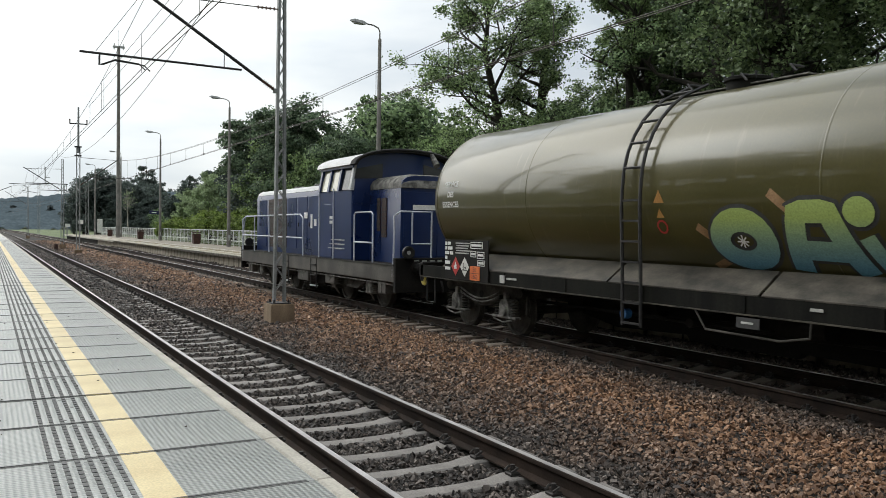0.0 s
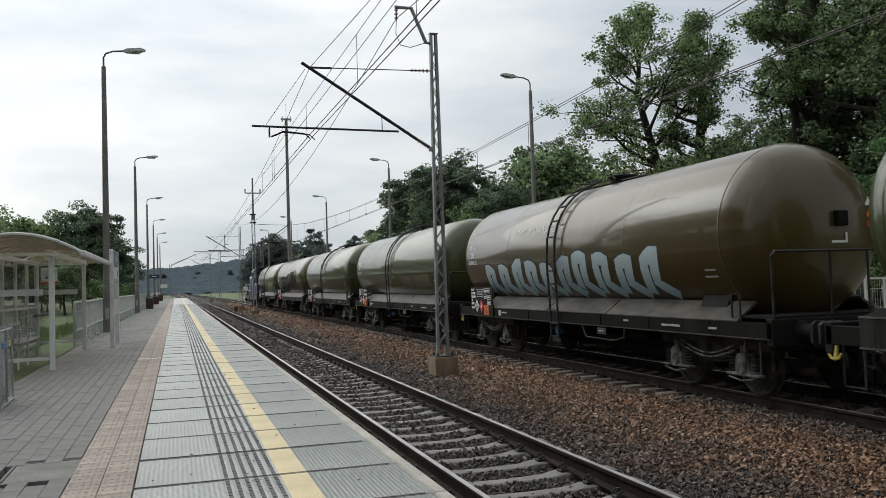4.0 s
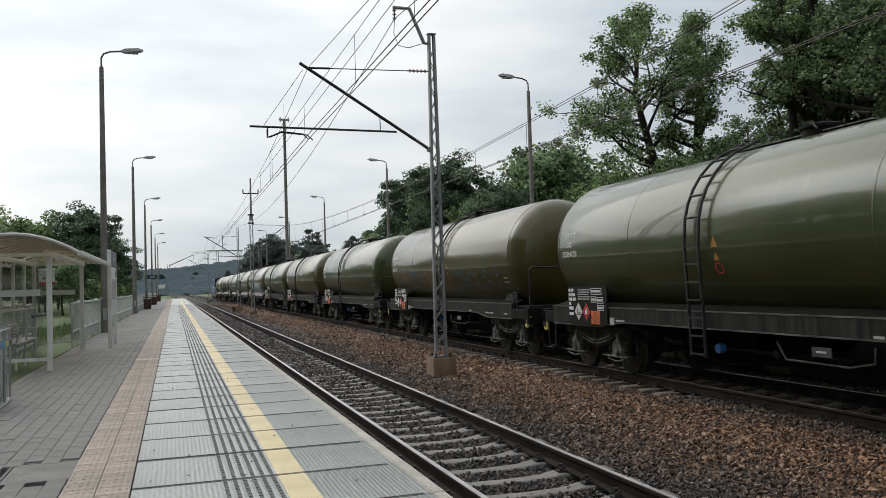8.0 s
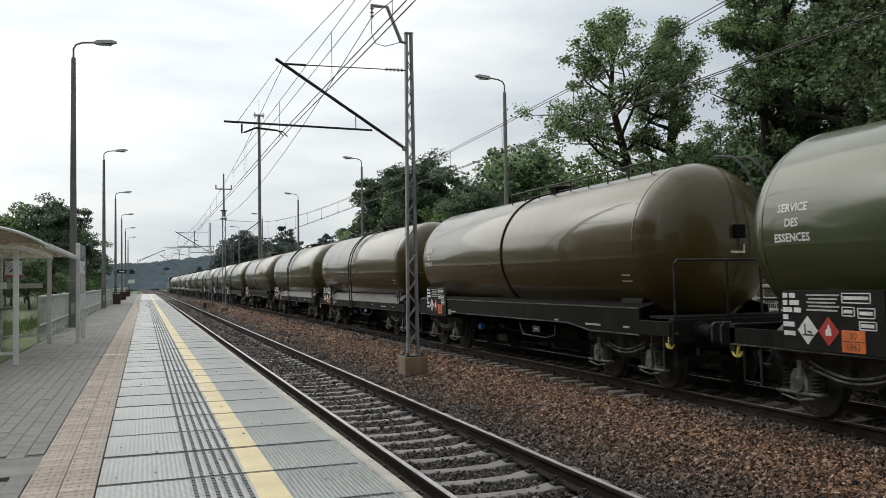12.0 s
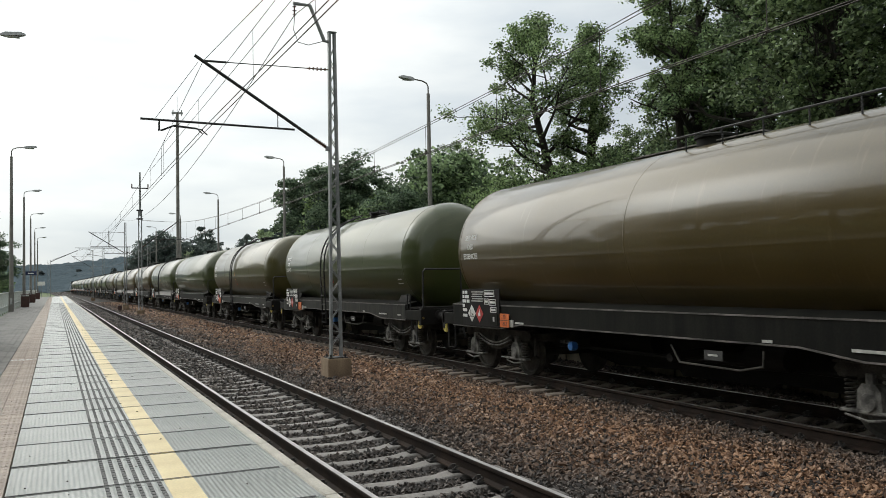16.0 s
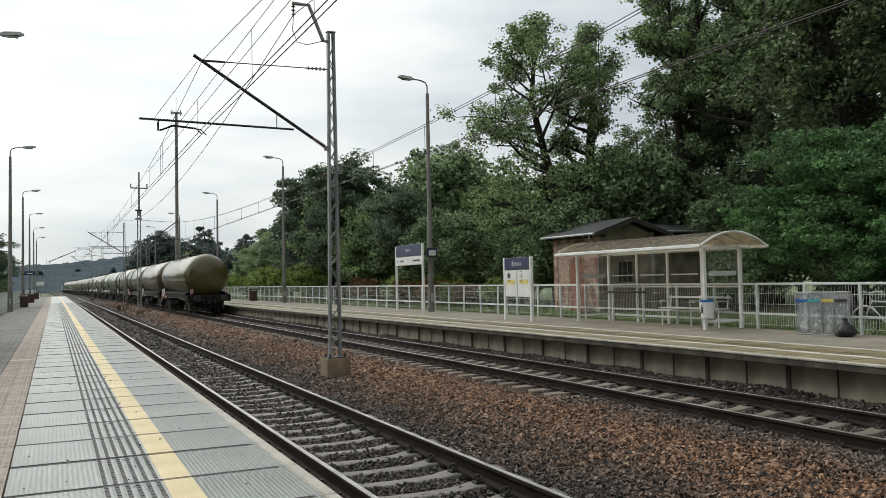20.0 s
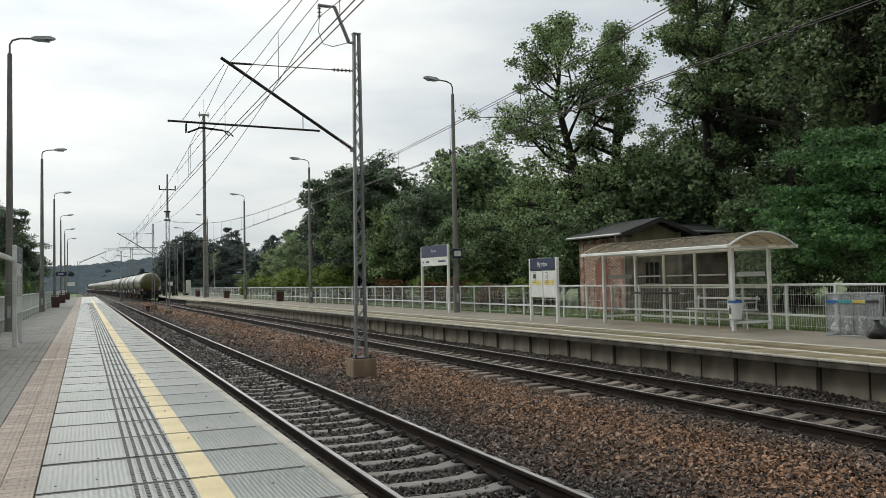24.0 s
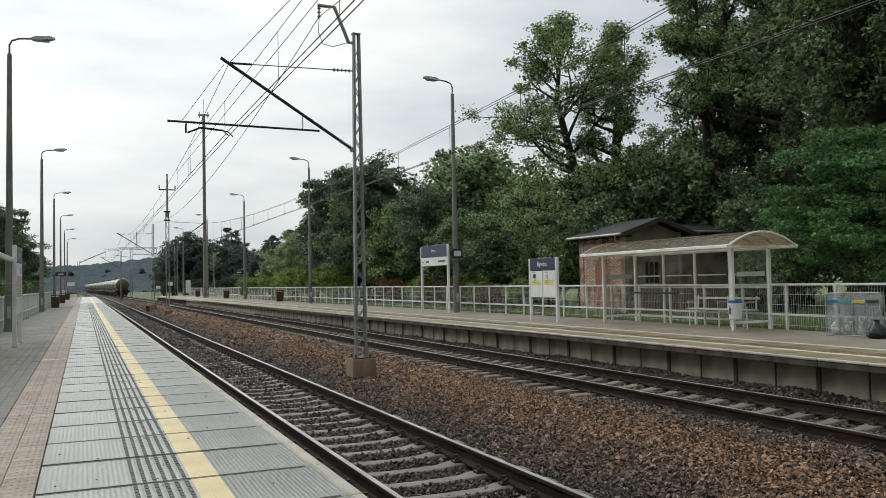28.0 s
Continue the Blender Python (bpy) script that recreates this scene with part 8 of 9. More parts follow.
    v = Mesh().lathe_x([(-1.22, 0.02), (-1.22, 0.075), (-1.17, 0.085), (-1.10, 0.075), (-1.10, 0.02)], 0.62 if kind == "ladder" else 1.9, 0.74, 14)
    part("valve_cap", v, M_BLUEV, g, "blue valve cap")
    part("brake_cylinder", Mesh().lathe_y([(-2.4, 0.05), (-2.4, 0.16), (-1.7, 0.18), (-1.65, 0.05)], -0.55, 0.78, 16), M_CHASSIS, g)
    part("air_tank", Mesh().lathe_y([(1.4, 0.05), (1.45, 0.2), (2.6, 0.2), (2.65, 0.05)], 0.4, 0.75, 16), M_CHASSIS, g)
    # stepped plate added to hide the lit wall and keep the underside dark
    part("shade_plate", Mesh().extrude([(-3.7, 0.98), (-3.7, 0.40), (-2.6, 0.26), (-1.2, 0.28), (-1.1, 0.20), (0.9, 0.20), (1.0, 0.30), (2.7, 0.24), (3.7, 0.40), (3.7, 0.98)], "x", 0.46, 0.62), M_CHASSIS, g, "dark stepped plate added to block light under the wagon")
    part("brake_rod", Mesh().tube((-0.3, -4.0, 0.62), (-0.3, 4.0, 0.62), 0.03, n=6), M_CHASSIS, g)
    part("brake_lever", Mesh().path([(-1.40, -2.75, 0.98), (-1.42, -2.75, 0.78), (-1.42, -2.35, 0.70), (-1.42, -1.2, 0.72), (-1.40, -1.0, 0.95)], 0.016, 6), M_BOGIE, g)
    part("lever_plate", Mesh().box(-1.425, -1.41, -2.05, -1.70, 0.80, 0.93), M_TEXTD, g)
    part("text_bar", Mesh().box(-1.43, -1.424, -1.96, -1.78, 0.855, 0.88), M_STENCIL, g)
    for y, w, z in ((-4.6, 0.55, 1.06), (-2.9, 0.16, 1.09), (3.2, 0.30, 1.08), (-5.6, 0.20, 1.06)):
        part("text_bar", Mesh().box(-1.4175, -1.401, y, y + w, z, z + 0.035), M_STENCIL, g)
    part("label_plate", Mesh().box(-1.4185, -1.4, 3.57, 3.72, 1.01, 1.15), M_STENCIL, g, "small white label plate")
    placard(g, 5.75 if skirted or plate_out else 5.45 if kind == "ladder" else 5.55, red_first, plate_out)
    # lettering on the shell, in three rows
    rows = (("SERVICE", 0.28), ("DES", 0.08), ("ESSENCES", -0.12))
    for word, v0 in rows:
        vs, fs = lettering(word, 0.155, 0.0045)
        part("lettering", Mesh().add([on_tank(5.30 + 0.8 * fore - a * 0.95, v0 + b, 0.004) for a, b in vs], fs), M_TEXTW, t, "stencilled white lettering", smooth=0)
    for k, (w, q) in enumerate(((0.28, -0.58), (0.34, -0.70))):
        part("text_bar", Mesh().add([on_tank(u, q + s * 0.016, 0.004) for u, s in ((-5.55, -1), (-5.55 + w, -1), (-5.55 + w, 1), (-5.55, 1))], [(0, 1, 2, 3)]), M_STENCIL, t)
    # warning stickers
    mark = ladder_at - 0.24
    for q, m in () if kind != "ladder" else ((-0.13, M_TRI), (-0.36, M_TRI)):
        d = 0.10 if q > -0.2 else 0.075
        part("warning_triangle", Mesh().add([on_tank(mark - d, q - d * 0.8, 0.004), on_tank(mark + d, q - d * 0.8, 0.004), on_tank(mark, q + d, 0.004)], [(0, 1, 2)]), m, t, "small yellow warning triangle")
    st = Mesh()
    ring_at = -0.55 if kind == "ladder" else -0.95
    stroke(st, [(mark + 0.09 * math.cos(a * 0.6), ring_at + 0.09 * math.sin(a * 0.6)) for a in range(10)], 0.03, 0.004, True, 2)
    if kind == "ladder":
        part("prohibition_ring", st, M_RED, t)
    top = TANK_Z + r
    # manhole and walkway on top
    mh = part("manhole", Mesh().lathe_z([(top - 0.05, 0.30), (top + 0.10, 0.30), (top + 0.10, 0.34), (top + 0.14, 0.34), (top + 0.17, 0.25), (top + 0.18, 0.02)], 0, -0.55, 20), M_BEAM, g)
    for k in range(6):
        a = k * math.pi / 3
        part("wing_nut", Mesh().tube((0.32 * math.cos(a), -0.55 + 0.32 * math.sin(a), top + 0.1), (0.32 * math.cos(a), -0.55 + 0.32 * math.sin(a), top + 0.2), 0.02, n=6), M_DARK, mh)
    part("walkway", Mesh().box(-0.20, 0.45, -1.7, 1.3, top + 0.02, top + 0.04), M_AXBOX, g)
    if kind == "ladder":
        la, lb = ladder_at, ladder_at + 0.38
        for y in (la, lb):
            pts = [(-0.30, y, top + 0.10)] + [(-(r + 0.10) * math.sin(a * math.pi / 18), y, TANK_Z + (r + 0.10) * math.cos(a * math.pi / 18)) for a in range(3, 10)] + [(-1.56, y, 2.3), (-1.52, y, 1.4), (-1.50, y, 0.62)]
            part("ladder_rail", Mesh().path(pts, 0.026, 6), M_DARK, g)
        zz = 0.66
        while zz < 2.6:
            x = -1.52 - 0.03 * (zz > 1.4)
            part("rung", Mesh().box(x - 0.02, x + 0.02, la, lb, zz - 0.012, zz + 0.018), M_DARK, g)
            zz += 0.29
        for a in range(0, 5):
            t_ = radians(90 - 11 - a * 14)
            part("rung", Mesh().tube((-(r + 0.1) * math.sin(t_), la, TANK_Z + (r + 0.1) * math.cos(t_)), (-(r + 0.1) * math.sin(t_), lb, TANK_Z + (r + 0.1) * math.cos(t_)), 0.02, n=6), M_DARK, g)
        for y in (-1.7, -0.9, 0.1, 0.7):
            part("walkway_hoop", Mesh().path([(-0.42, y, top + 0.03), (-0.42, y + 0.1, top + 0.13), (-0.1, y + 0.15, top + 0.14)], 0.016, 6), M_DARK, g)
    elif paint != 1:
        for i in range(7 if plate_out and paint == 2 else 9):
            y = (-1.0 if paint != 2 else -5.24) + i * 0.78
            part("handrail_post", Mesh().tube((-0.62, y, top - 0.16), (-0.62, y, top + 0.10), 0.014, n=6), M_DARK, g)
        part("roof_handrail", Mesh().path([(-0.62, -1.0 if paint != 2 else -5.24, top + 0.10), (-0.62, 5.24 if paint != 2 else 1.0 if not plate_out else -0.2, top + 0.10)], 0.018, 6), M_DARK, g)
        if paint == 2 and not plate_out:
            part("ring_band", Mesh().lathe_y([(-0.13, r), (-0.13, r + 0.025), (-0.065, r + 0.025), (-0.065, r)], 0, TANK_Z, 64), M_BEAM, g)
    return g


WAGON_TYPES = ["ladder", "roofrail"]
#        kind, paint of each wagon behind the locomotive
WAGONS = ((0, 0), (1, 0), (0, 1), (0, 1), (0, 2), (0, 1), (0, 0), (0, 1), (0, 0), (0, 1), (1, 2), (0, 0), (0, 2), (1, 2), (0, 1), (1, 1), (0, 0), (0, 1), (1, 2), (1, 0))
PAINT = ("olive", "dull green", "brownish olive")
PITCH = 15.0
RED_FIRST = (0, 1, 2, 3, 11, 12, 15)
SKIRTED = (0, 1, 2, 3, 4, 11, 12, 14)
NUDGE = {6: 0.20, 7: 0.80, 8: 0.70, 9: 0.75, 10: 1.05, 11: 0.80, 12: 0.50, 13: 0.56, 14: 0.75, 15: 0.58, 16: 0.80, 17: 0.30, 18: 0.12, 19: 0.0, 20: -0.42}


def graffiti_paint(name, low, high, z0, z1):
    """Sprayed paint that fades from one colour to another up the shell."""
    m = mat(name, low, high, rough=0.5, s1=2, bump=0)
    N, L = m.node_tree.nodes, m.node_tree.links
    tc = N.new("ShaderNodeTexCoord")
    sp = N.new("ShaderNodeSeparateXYZ")
    L.new(tc.outputs["Object"], sp.inputs[0])
    r = N.new("ShaderNodeMapRange")
    r.inputs["From Min"].default_value, r.inputs["From Max"].default_value = z0, z1
    L.new(sp.outputs[2], r.inputs["Value"])
    ramp = [n for n in N if n.bl_idname == "ShaderNodeValToRGB"][0]
    L.new(r.outputs[0], ramp.inputs[0])
    ramp.color_ramp.elements[0].position, ramp.color_ramp.elements[1].position = 0.1, 0.8
    return m


def paint_graffiti(wagons):
    M_G1 = graffiti_paint("spray_green_blue", (0.10, 0.26, 0.36), (0.33, 0.42, 0.12), 1.5, 2.3)
    M_GB = graffiti_paint("spray_ice_blue", (0.24, 0.38, 0.46), (0.45, 0.55, 0.58), 1.4, 2.2)
    # first wagon: four fat letters with dark outlines
    w = wagons[0]
    def oval(c, cv, a, b, n=18):
        return [(c + a * math.cos(2 * math.pi * i / n), cv + b * math.sin(2 * math.pi * i / n)) for i in range(n)]
    def letter(strokes, width):
        for wd, lift, m, nm in ((width + 0.10, 0.003, M_TEXTD, "letter_outline"), (width, 0.013, M_G1, "letter_fill")):
            q = Mesh()
            for k, (pts, closed) in enumerate(strokes):
                stroke(q, pts, wd, lift + 0.0006 * k, closed)
            part(nm, q, m, w, smooth=0)
    cv = -0.74
    letter([(oval(-1.66, cv, 0.36, 0.29), True)], 0.31)
    letter([([(-2.38, cv - 0.42), (-2.50, cv + 0.38), (-2.92, cv + 0.38), (-3.22, cv - 0.44)], False), ([(-2.48, cv - 0.10), (-3.02, cv - 0.12)], False)], 0.27)
    letter([([(-3.34, cv + 0.08), (-3.56, cv - 0.46)], False), (oval(-3.30, cv + 0.37, 0.09, 0.07, 10), True)], 0.20)
    letter([(oval(-4.18, cv + 0.02, 0.36, 0.30), True)], 0.31)
    q = Mesh()
    for k in range(4):
        a = k * math.pi / 4
        stroke(q, [(-1.66 - 0.09 * math.cos(a), cv - 0.09 * math.sin(a)), (-1.66 + 0.09 * math.cos(a), cv + 0.09 * math.sin(a))], 0.02, 0.018, False, 1)
    part("star_mark", q, M_TEXTW, w, smooth=0)
    for a, b in (((-0.95, cv + 0.2), (-1.35, cv - 0.1)), ((-1.0, cv - 0.45), (-1.5, cv - 0.2)), ((-2.15, cv + 0.62), (-2.6, cv + 0.25)), ((-5.2, cv - 0.2), (-5.7, cv - 0.35))):
        q = Mesh()
        stroke(q, [a, b], 0.12, 0.002, False, 3)
        part("flourish", q, M_FLOUR, w, "pale orange flourish", smooth=0)
    # second wagon: a broad black scrawl that cannot be read, sprayed in round sweeps
    M_BSPRAY = mat("spray_black", (0.007, 0.007, 0.006), (0.018, 0.017, 0.014), rough=0.65, s1=5, bump=0, spec=0.15)
    def sweep(pts, rounds=2):
        for _ in range(rounds):
            out = [pts[0]]
            for p, n in zip(pts, pts[1:]):
                out += [(p[0] * 0.75 + n[0] * 0.25, p[1] * 0.75 + n[1] * 0.25), (p[0] * 0.25 + n[0] * 0.75, p[1] * 0.25 + n[1] * 0.75)]
            pts = out + [pts[-1]]
        return pts
    rd = random.Random(21)
    scrawl = (((3.6, 0.0), (3.2, -1.05)), ((3.8, -0.1), (2.8, 0.05), (2.5, -0.40), (2.9, -0.80), (3.4, -0.80)),
              ((2.2, 0.10), (2.8, -0.15), (2.5, -0.50), (2.1, -0.45)), ((2.6, -0.50), (2.5, -1.0), (1.8, -0.80)),
              ((1.45, 0.12), (2.0, -0.05), (1.7, -0.45), (1.25, -0.60), (1.5, -0.95), (2.1, -1.0)),
              ((1.35, 0.0), (0.6, 0.02), (-0.1, 0.14)), ((0.85, 0.05), (0.45, -0.70), (1.1, -0.72)),
              ((0.1, 0.1), (-0.3, -0.92)), ((0.5, 0.0), (-0.5, 0.32), (-1.0, 0.0), (-0.6, -0.40), (-0.2, -0.45)), ((-0.35, -0.42), (-0.8, -0.50), (-1.35, -0.80)),
              ((1.2, -0.62), (-0.5, -0.57)), ((-1.15, 0.22), (-1.35, -0.3), (-1.75, -0.98)), ((-0.95, 0.1), (-1.7, 0.45), (-2.0, 0.05), (-1.45, -0.38)),
              ((-2.4, 0.42), (-2.1, -0.3), (-2.0, -0.92)), ((-2.35, 0.42), (-2.75, -0.88)), ((-1.95, -0.42), (-2.7, -0.34)),
              ((-2.85, 0.48), (-3.0, -0.85), (-3.3, 0.45), (-3.55, -0.90), (-3.85, 0.5)), ((-4.1, 0.32), (-4.2, -0.85), (-4.75, -0.6)),
              ((4.5, -0.75), (3.9, -0.68), (3.1, -0.95)), ((3.3, -0.35), (2.2, -0.70), (1.6, -0.70)), ((1.7, 0.05), (1.1, -0.30), (0.6, -0.95), (0.1, -0.75)),
              ((-1.0, -0.60), (-1.4, -0.1), (-1.6, 0.3)), ((-1.6, -0.75), (-2.1, -0.05), (-2.9, 0.1), (-2.5, -0.7)), ((-2.7, 0.1), (-3.4, -0.25), (-4.2, -0.2)))
    for k, pts in enumerate(scrawl):
        q = Mesh()
        stroke(q, sweep(list(pts)), rd.uniform(0.13, 0.23), 0.006 + 0.0007 * k, False, 2)
        part("graffiti", q, M_BSPRAY, wagons[1], "broad black scrawl", smooth=0)
    # fifth wagon: ice-blue and grey blocks low on the shell
    u = 4.6
    while u > -3.6:
        pts = [(u, -1.05), (u - 0.15, -0.40 + rd.uniform(0, 0.2)), (u - 0.55, -0.45 + rd.uniform(0, 0.3)), (u - 0.35, -0.80), (u - 0.80, -1.10)]
        q, o = Mesh(), Mesh()
        stroke(o, pts, 0.36, 0.003, False, 4)
        stroke(q, pts, 0.27, 0.006, False, 4)
        u -= rd.uniform(0.75, 0.95)
        part("graffiti_outline", o, M_TEXTD, wagons[4], smooth=0)
        part("graffiti", q, M_GB, wagons[4], "ice-blue block letter", smooth=0)
    q = Mesh()
    stroke(q, [(2.5 - i * 0.16, 0.52 + 0.10 * math.sin(i * 2.1)) for i in range(18)], 0.025, 0.004, False, 2)
    part("scribble", q, M_TEXTW, wagons[4], smooth=0)
    # fourth wagon: worn pale patches low on the shell
    for pts, wd in (([(2.9, -0.62), (0.9, -0.63)], 0.40), ([(-1.3, -0.60), (-2.75, -0.60)], 0.44), ([(-2.95, -0.60), (-4.9, -0.57)], 0.46)):
        q = Mesh()
        stroke(q, pts, wd, 0.003, False, 10)
        part("worn_patch", q, M_PATCH, wagons[3], "worn pale paint patch", smooth=0)
    # ninth wagon: dull pink scrawl, a blue tag, then looping blue and pink outlines
    def scrawls(strokes, width, m, label):
        for k, pts in enumerate(strokes):
            q = Mesh()
            stroke(q, sweep(list(pts)), width, 0.006 + 0.0006 * k, False, 1)
            part("scribble", q, m, wagons[8], label, smooth=0)
    scrawls((((5.22, -0.42), (5.18, -0.72), (4.82, -0.70)), ((4.72, -0.44), (4.58, -0.72), (4.38, -0.42)), ((4.22, -0.40), (4.20, -0.74)), ((3.90, -0.42), (4.20, -0.60), (3.78, -0.76)),
             ((1.96, -0.77), (1.88, -0.42), (1.61, -0.30), (1.26, -0.39), (1.37, -0.72)), ((1.27, -0.61), (0.96, -0.63), (0.95, -0.95)),
             ((0.61, -0.53), (0.64, -0.36), (0.40, -0.33), (0.37, -0.44), (0.61, -0.53)), ((0.83, -0.83), (0.70, -0.65), (0.37, -0.62), (0.17, -0.95), (0.67, -1.06))), 0.045, M_PINK, "dull pink scrawl")
    scrawls((((3.35, -0.62), (3.22, -0.22), (3.00, -0.24), (3.05, -0.48)), ((2.95, -0.20), (2.85, -0.66)), ((2.80, -0.22), (2.58, -0.30), (2.72, -0.50), (2.48, -0.68))), 0.075, M_TAGB, "faded blue tag")
    scrawls((((-1.52, -0.37), (-1.90, -0.40), (-2.25, -0.26), (-2.29, -0.46), (-2.09, -0.63)), ((-1.53, -0.41), (-1.80, -0.58), (-1.65, -0.98)),
             ((-2.11, -0.61), (-2.46, -0.54), (-2.56, -0.71), (-2.27, -0.81), (-2.05, -0.74)), ((-2.27, -0.81), (-2.31, -0.98)),
             ((-2.62, -0.67), (-2.59, -0.50), (-2.84, -0.36), (-3.11, -0.38), (-3.21, -0.56), (-3.11, -0.80)), ((-2.57, -0.73), (-2.79, -0.82), (-2.80, -0.98)), ((-3.14, -0.76), (-3.44, -0.74), (-3.49, -0.98)),
             ((-4.05, -0.29), (-4.15, -0.41), (-3.97, -0.58), (-3.88, -0.42), (-4.05, -0.29)), ((-4.93, -0.31), (-5.03, -0.40), (-4.86, -0.54), (-4.79, -0.41), (-4.93, -0.31))), 0.046, M_TAGB, "faded blue looping outline")
    scrawls((((-3.72, -0.98), (-3.93, -0.71), (-4.23, -0.63), (-4.40, -0.72), (-4.36, -0.98)), ((-4.74, -0.98), (-4.74, -0.76), (-4.99, -0.63), (-5.24, -0.69), (-5.27, -0.97))), 0.040, M_TAGB, "faded blue arch")
    # fifteenth wagon: rows of pale finger-shaped loops over a smeared ground
    M_HAZE = mat("spray_smeared_grey", (0.055, 0.056, 0.036), (0.130, 0.130, 0.096), rough=0.6, s1=5, s2=25, grain=0.3, bump=0)
    for c, n, wid, v0 in ((2.2, 6, 0.40, -0.60), (-1.52, 6, 0.285, -0.56), (-3.65, 6, 0.285, -0.52), (-5.0, 2, 0.22, -0.85)):
        f = Mesh()
        stroke(f, [(c + n * wid / 2, v0 - 0.10), (c - n * wid / 2, v0 - 0.12)], 0.50, 0.002, False, 8)
        for k in range(n):
            u = c + (n / 2 - k - 0.5) * wid
            h = 0.30 + 0.07 * math.sin(k * 1.9 + c)
            pts = [(u + wid * 0.42, v0 - 0.26), (u + wid * 0.46, v0 + h * 0.55), (u + wid * 0.2, v0 + h), (u - wid * 0.2, v0 + h), (u - wid * 0.46, v0 + h * 0.55), (u - wid * 0.40, v0 - 0.22)]
            q = Mesh()
            stroke(q, sweep(pts), 0.045, 0.005 + 0.0007 * k, False, 1)
            stroke(q, [(u + wid * 0.3, v0 - 0.05), (u - wid * 0.3, v0 - 0.02)], 0.03, 0.005 + 0.0007 * k, False, 2)
            part("graffiti", q, M_WHSPRAY, wagons[14], "faded white finger-shaped loop", smooth=0)
        part("smear", f, M_HAZE, wagons[14], "smeared grey spray", smooth=0)
    # twentieth: red and white tail boards
    w = wagons[19]
    for s in (-1, 1):
        p = part("tail_board", Mesh().box(s * 1.12 - 0.085, s * 1.12 + 0.085, -6.96, -6.93, 1.38, 1.70, c=0.004), M_STENCIL, w, "red and white tail board")
        for z0, z1, zt in ((1.39, 1.39, 1.54), (1.69, 1.69, 1.54)):
            part("red_wedge", Mesh().extrude([(s * 1.12 - 0.07, z0), (s * 1.12 + 0.07, z1), (s * 1.12, zt)], "y", -6.966, -6.958), M_RED, p)
        part("board_bracket", Mesh().tube((s * 1.12, -6.92, 1.2), (s * 1.12, -6.92, 1.5), 0.02, n=6), M_DARK, p)


def build_train():
    made = {}
    out = []
    for i, (k, c) in enumerate(WAGONS):
        label = "%s %s tank wagon with %s" % ("grimy", PAINT[c], "a side ladder" if k == 0 else "a handrail along the top" if c != 1 else "a bare shell")
        key = (k, c, i in RED_FIRST, i in SKIRTED, i > 16, i == 19, -0.62 if i == 8 else -0.08 if i in SKIRTED else 0.54)
        if key not in made:
            made[key] = tank_wagon(WAGON_TYPES[k], c, label, *key[2:])
            out.append(made[key])
        else:
            out.append(copy_thing(made[key], Matrix.Identity(4)))
    for i, extra in ((0, "olive tank wagon with green and blue graffiti letters and a ladder"), (1, "olive tank wagon with black graffiti and a top handrail"), (4, "brownish tank wagon with ice-blue graffiti and a side ladder"),
                     (8, "olive tank wagon with thin pink and blue scribbles"), (14, "green tank wagon with white bubble graffiti and a ladder"), (19, "olive last tank wagon with red and white tail boards")):
        tagged(out[i], extra)
    paint_graffiti(out)
    return out


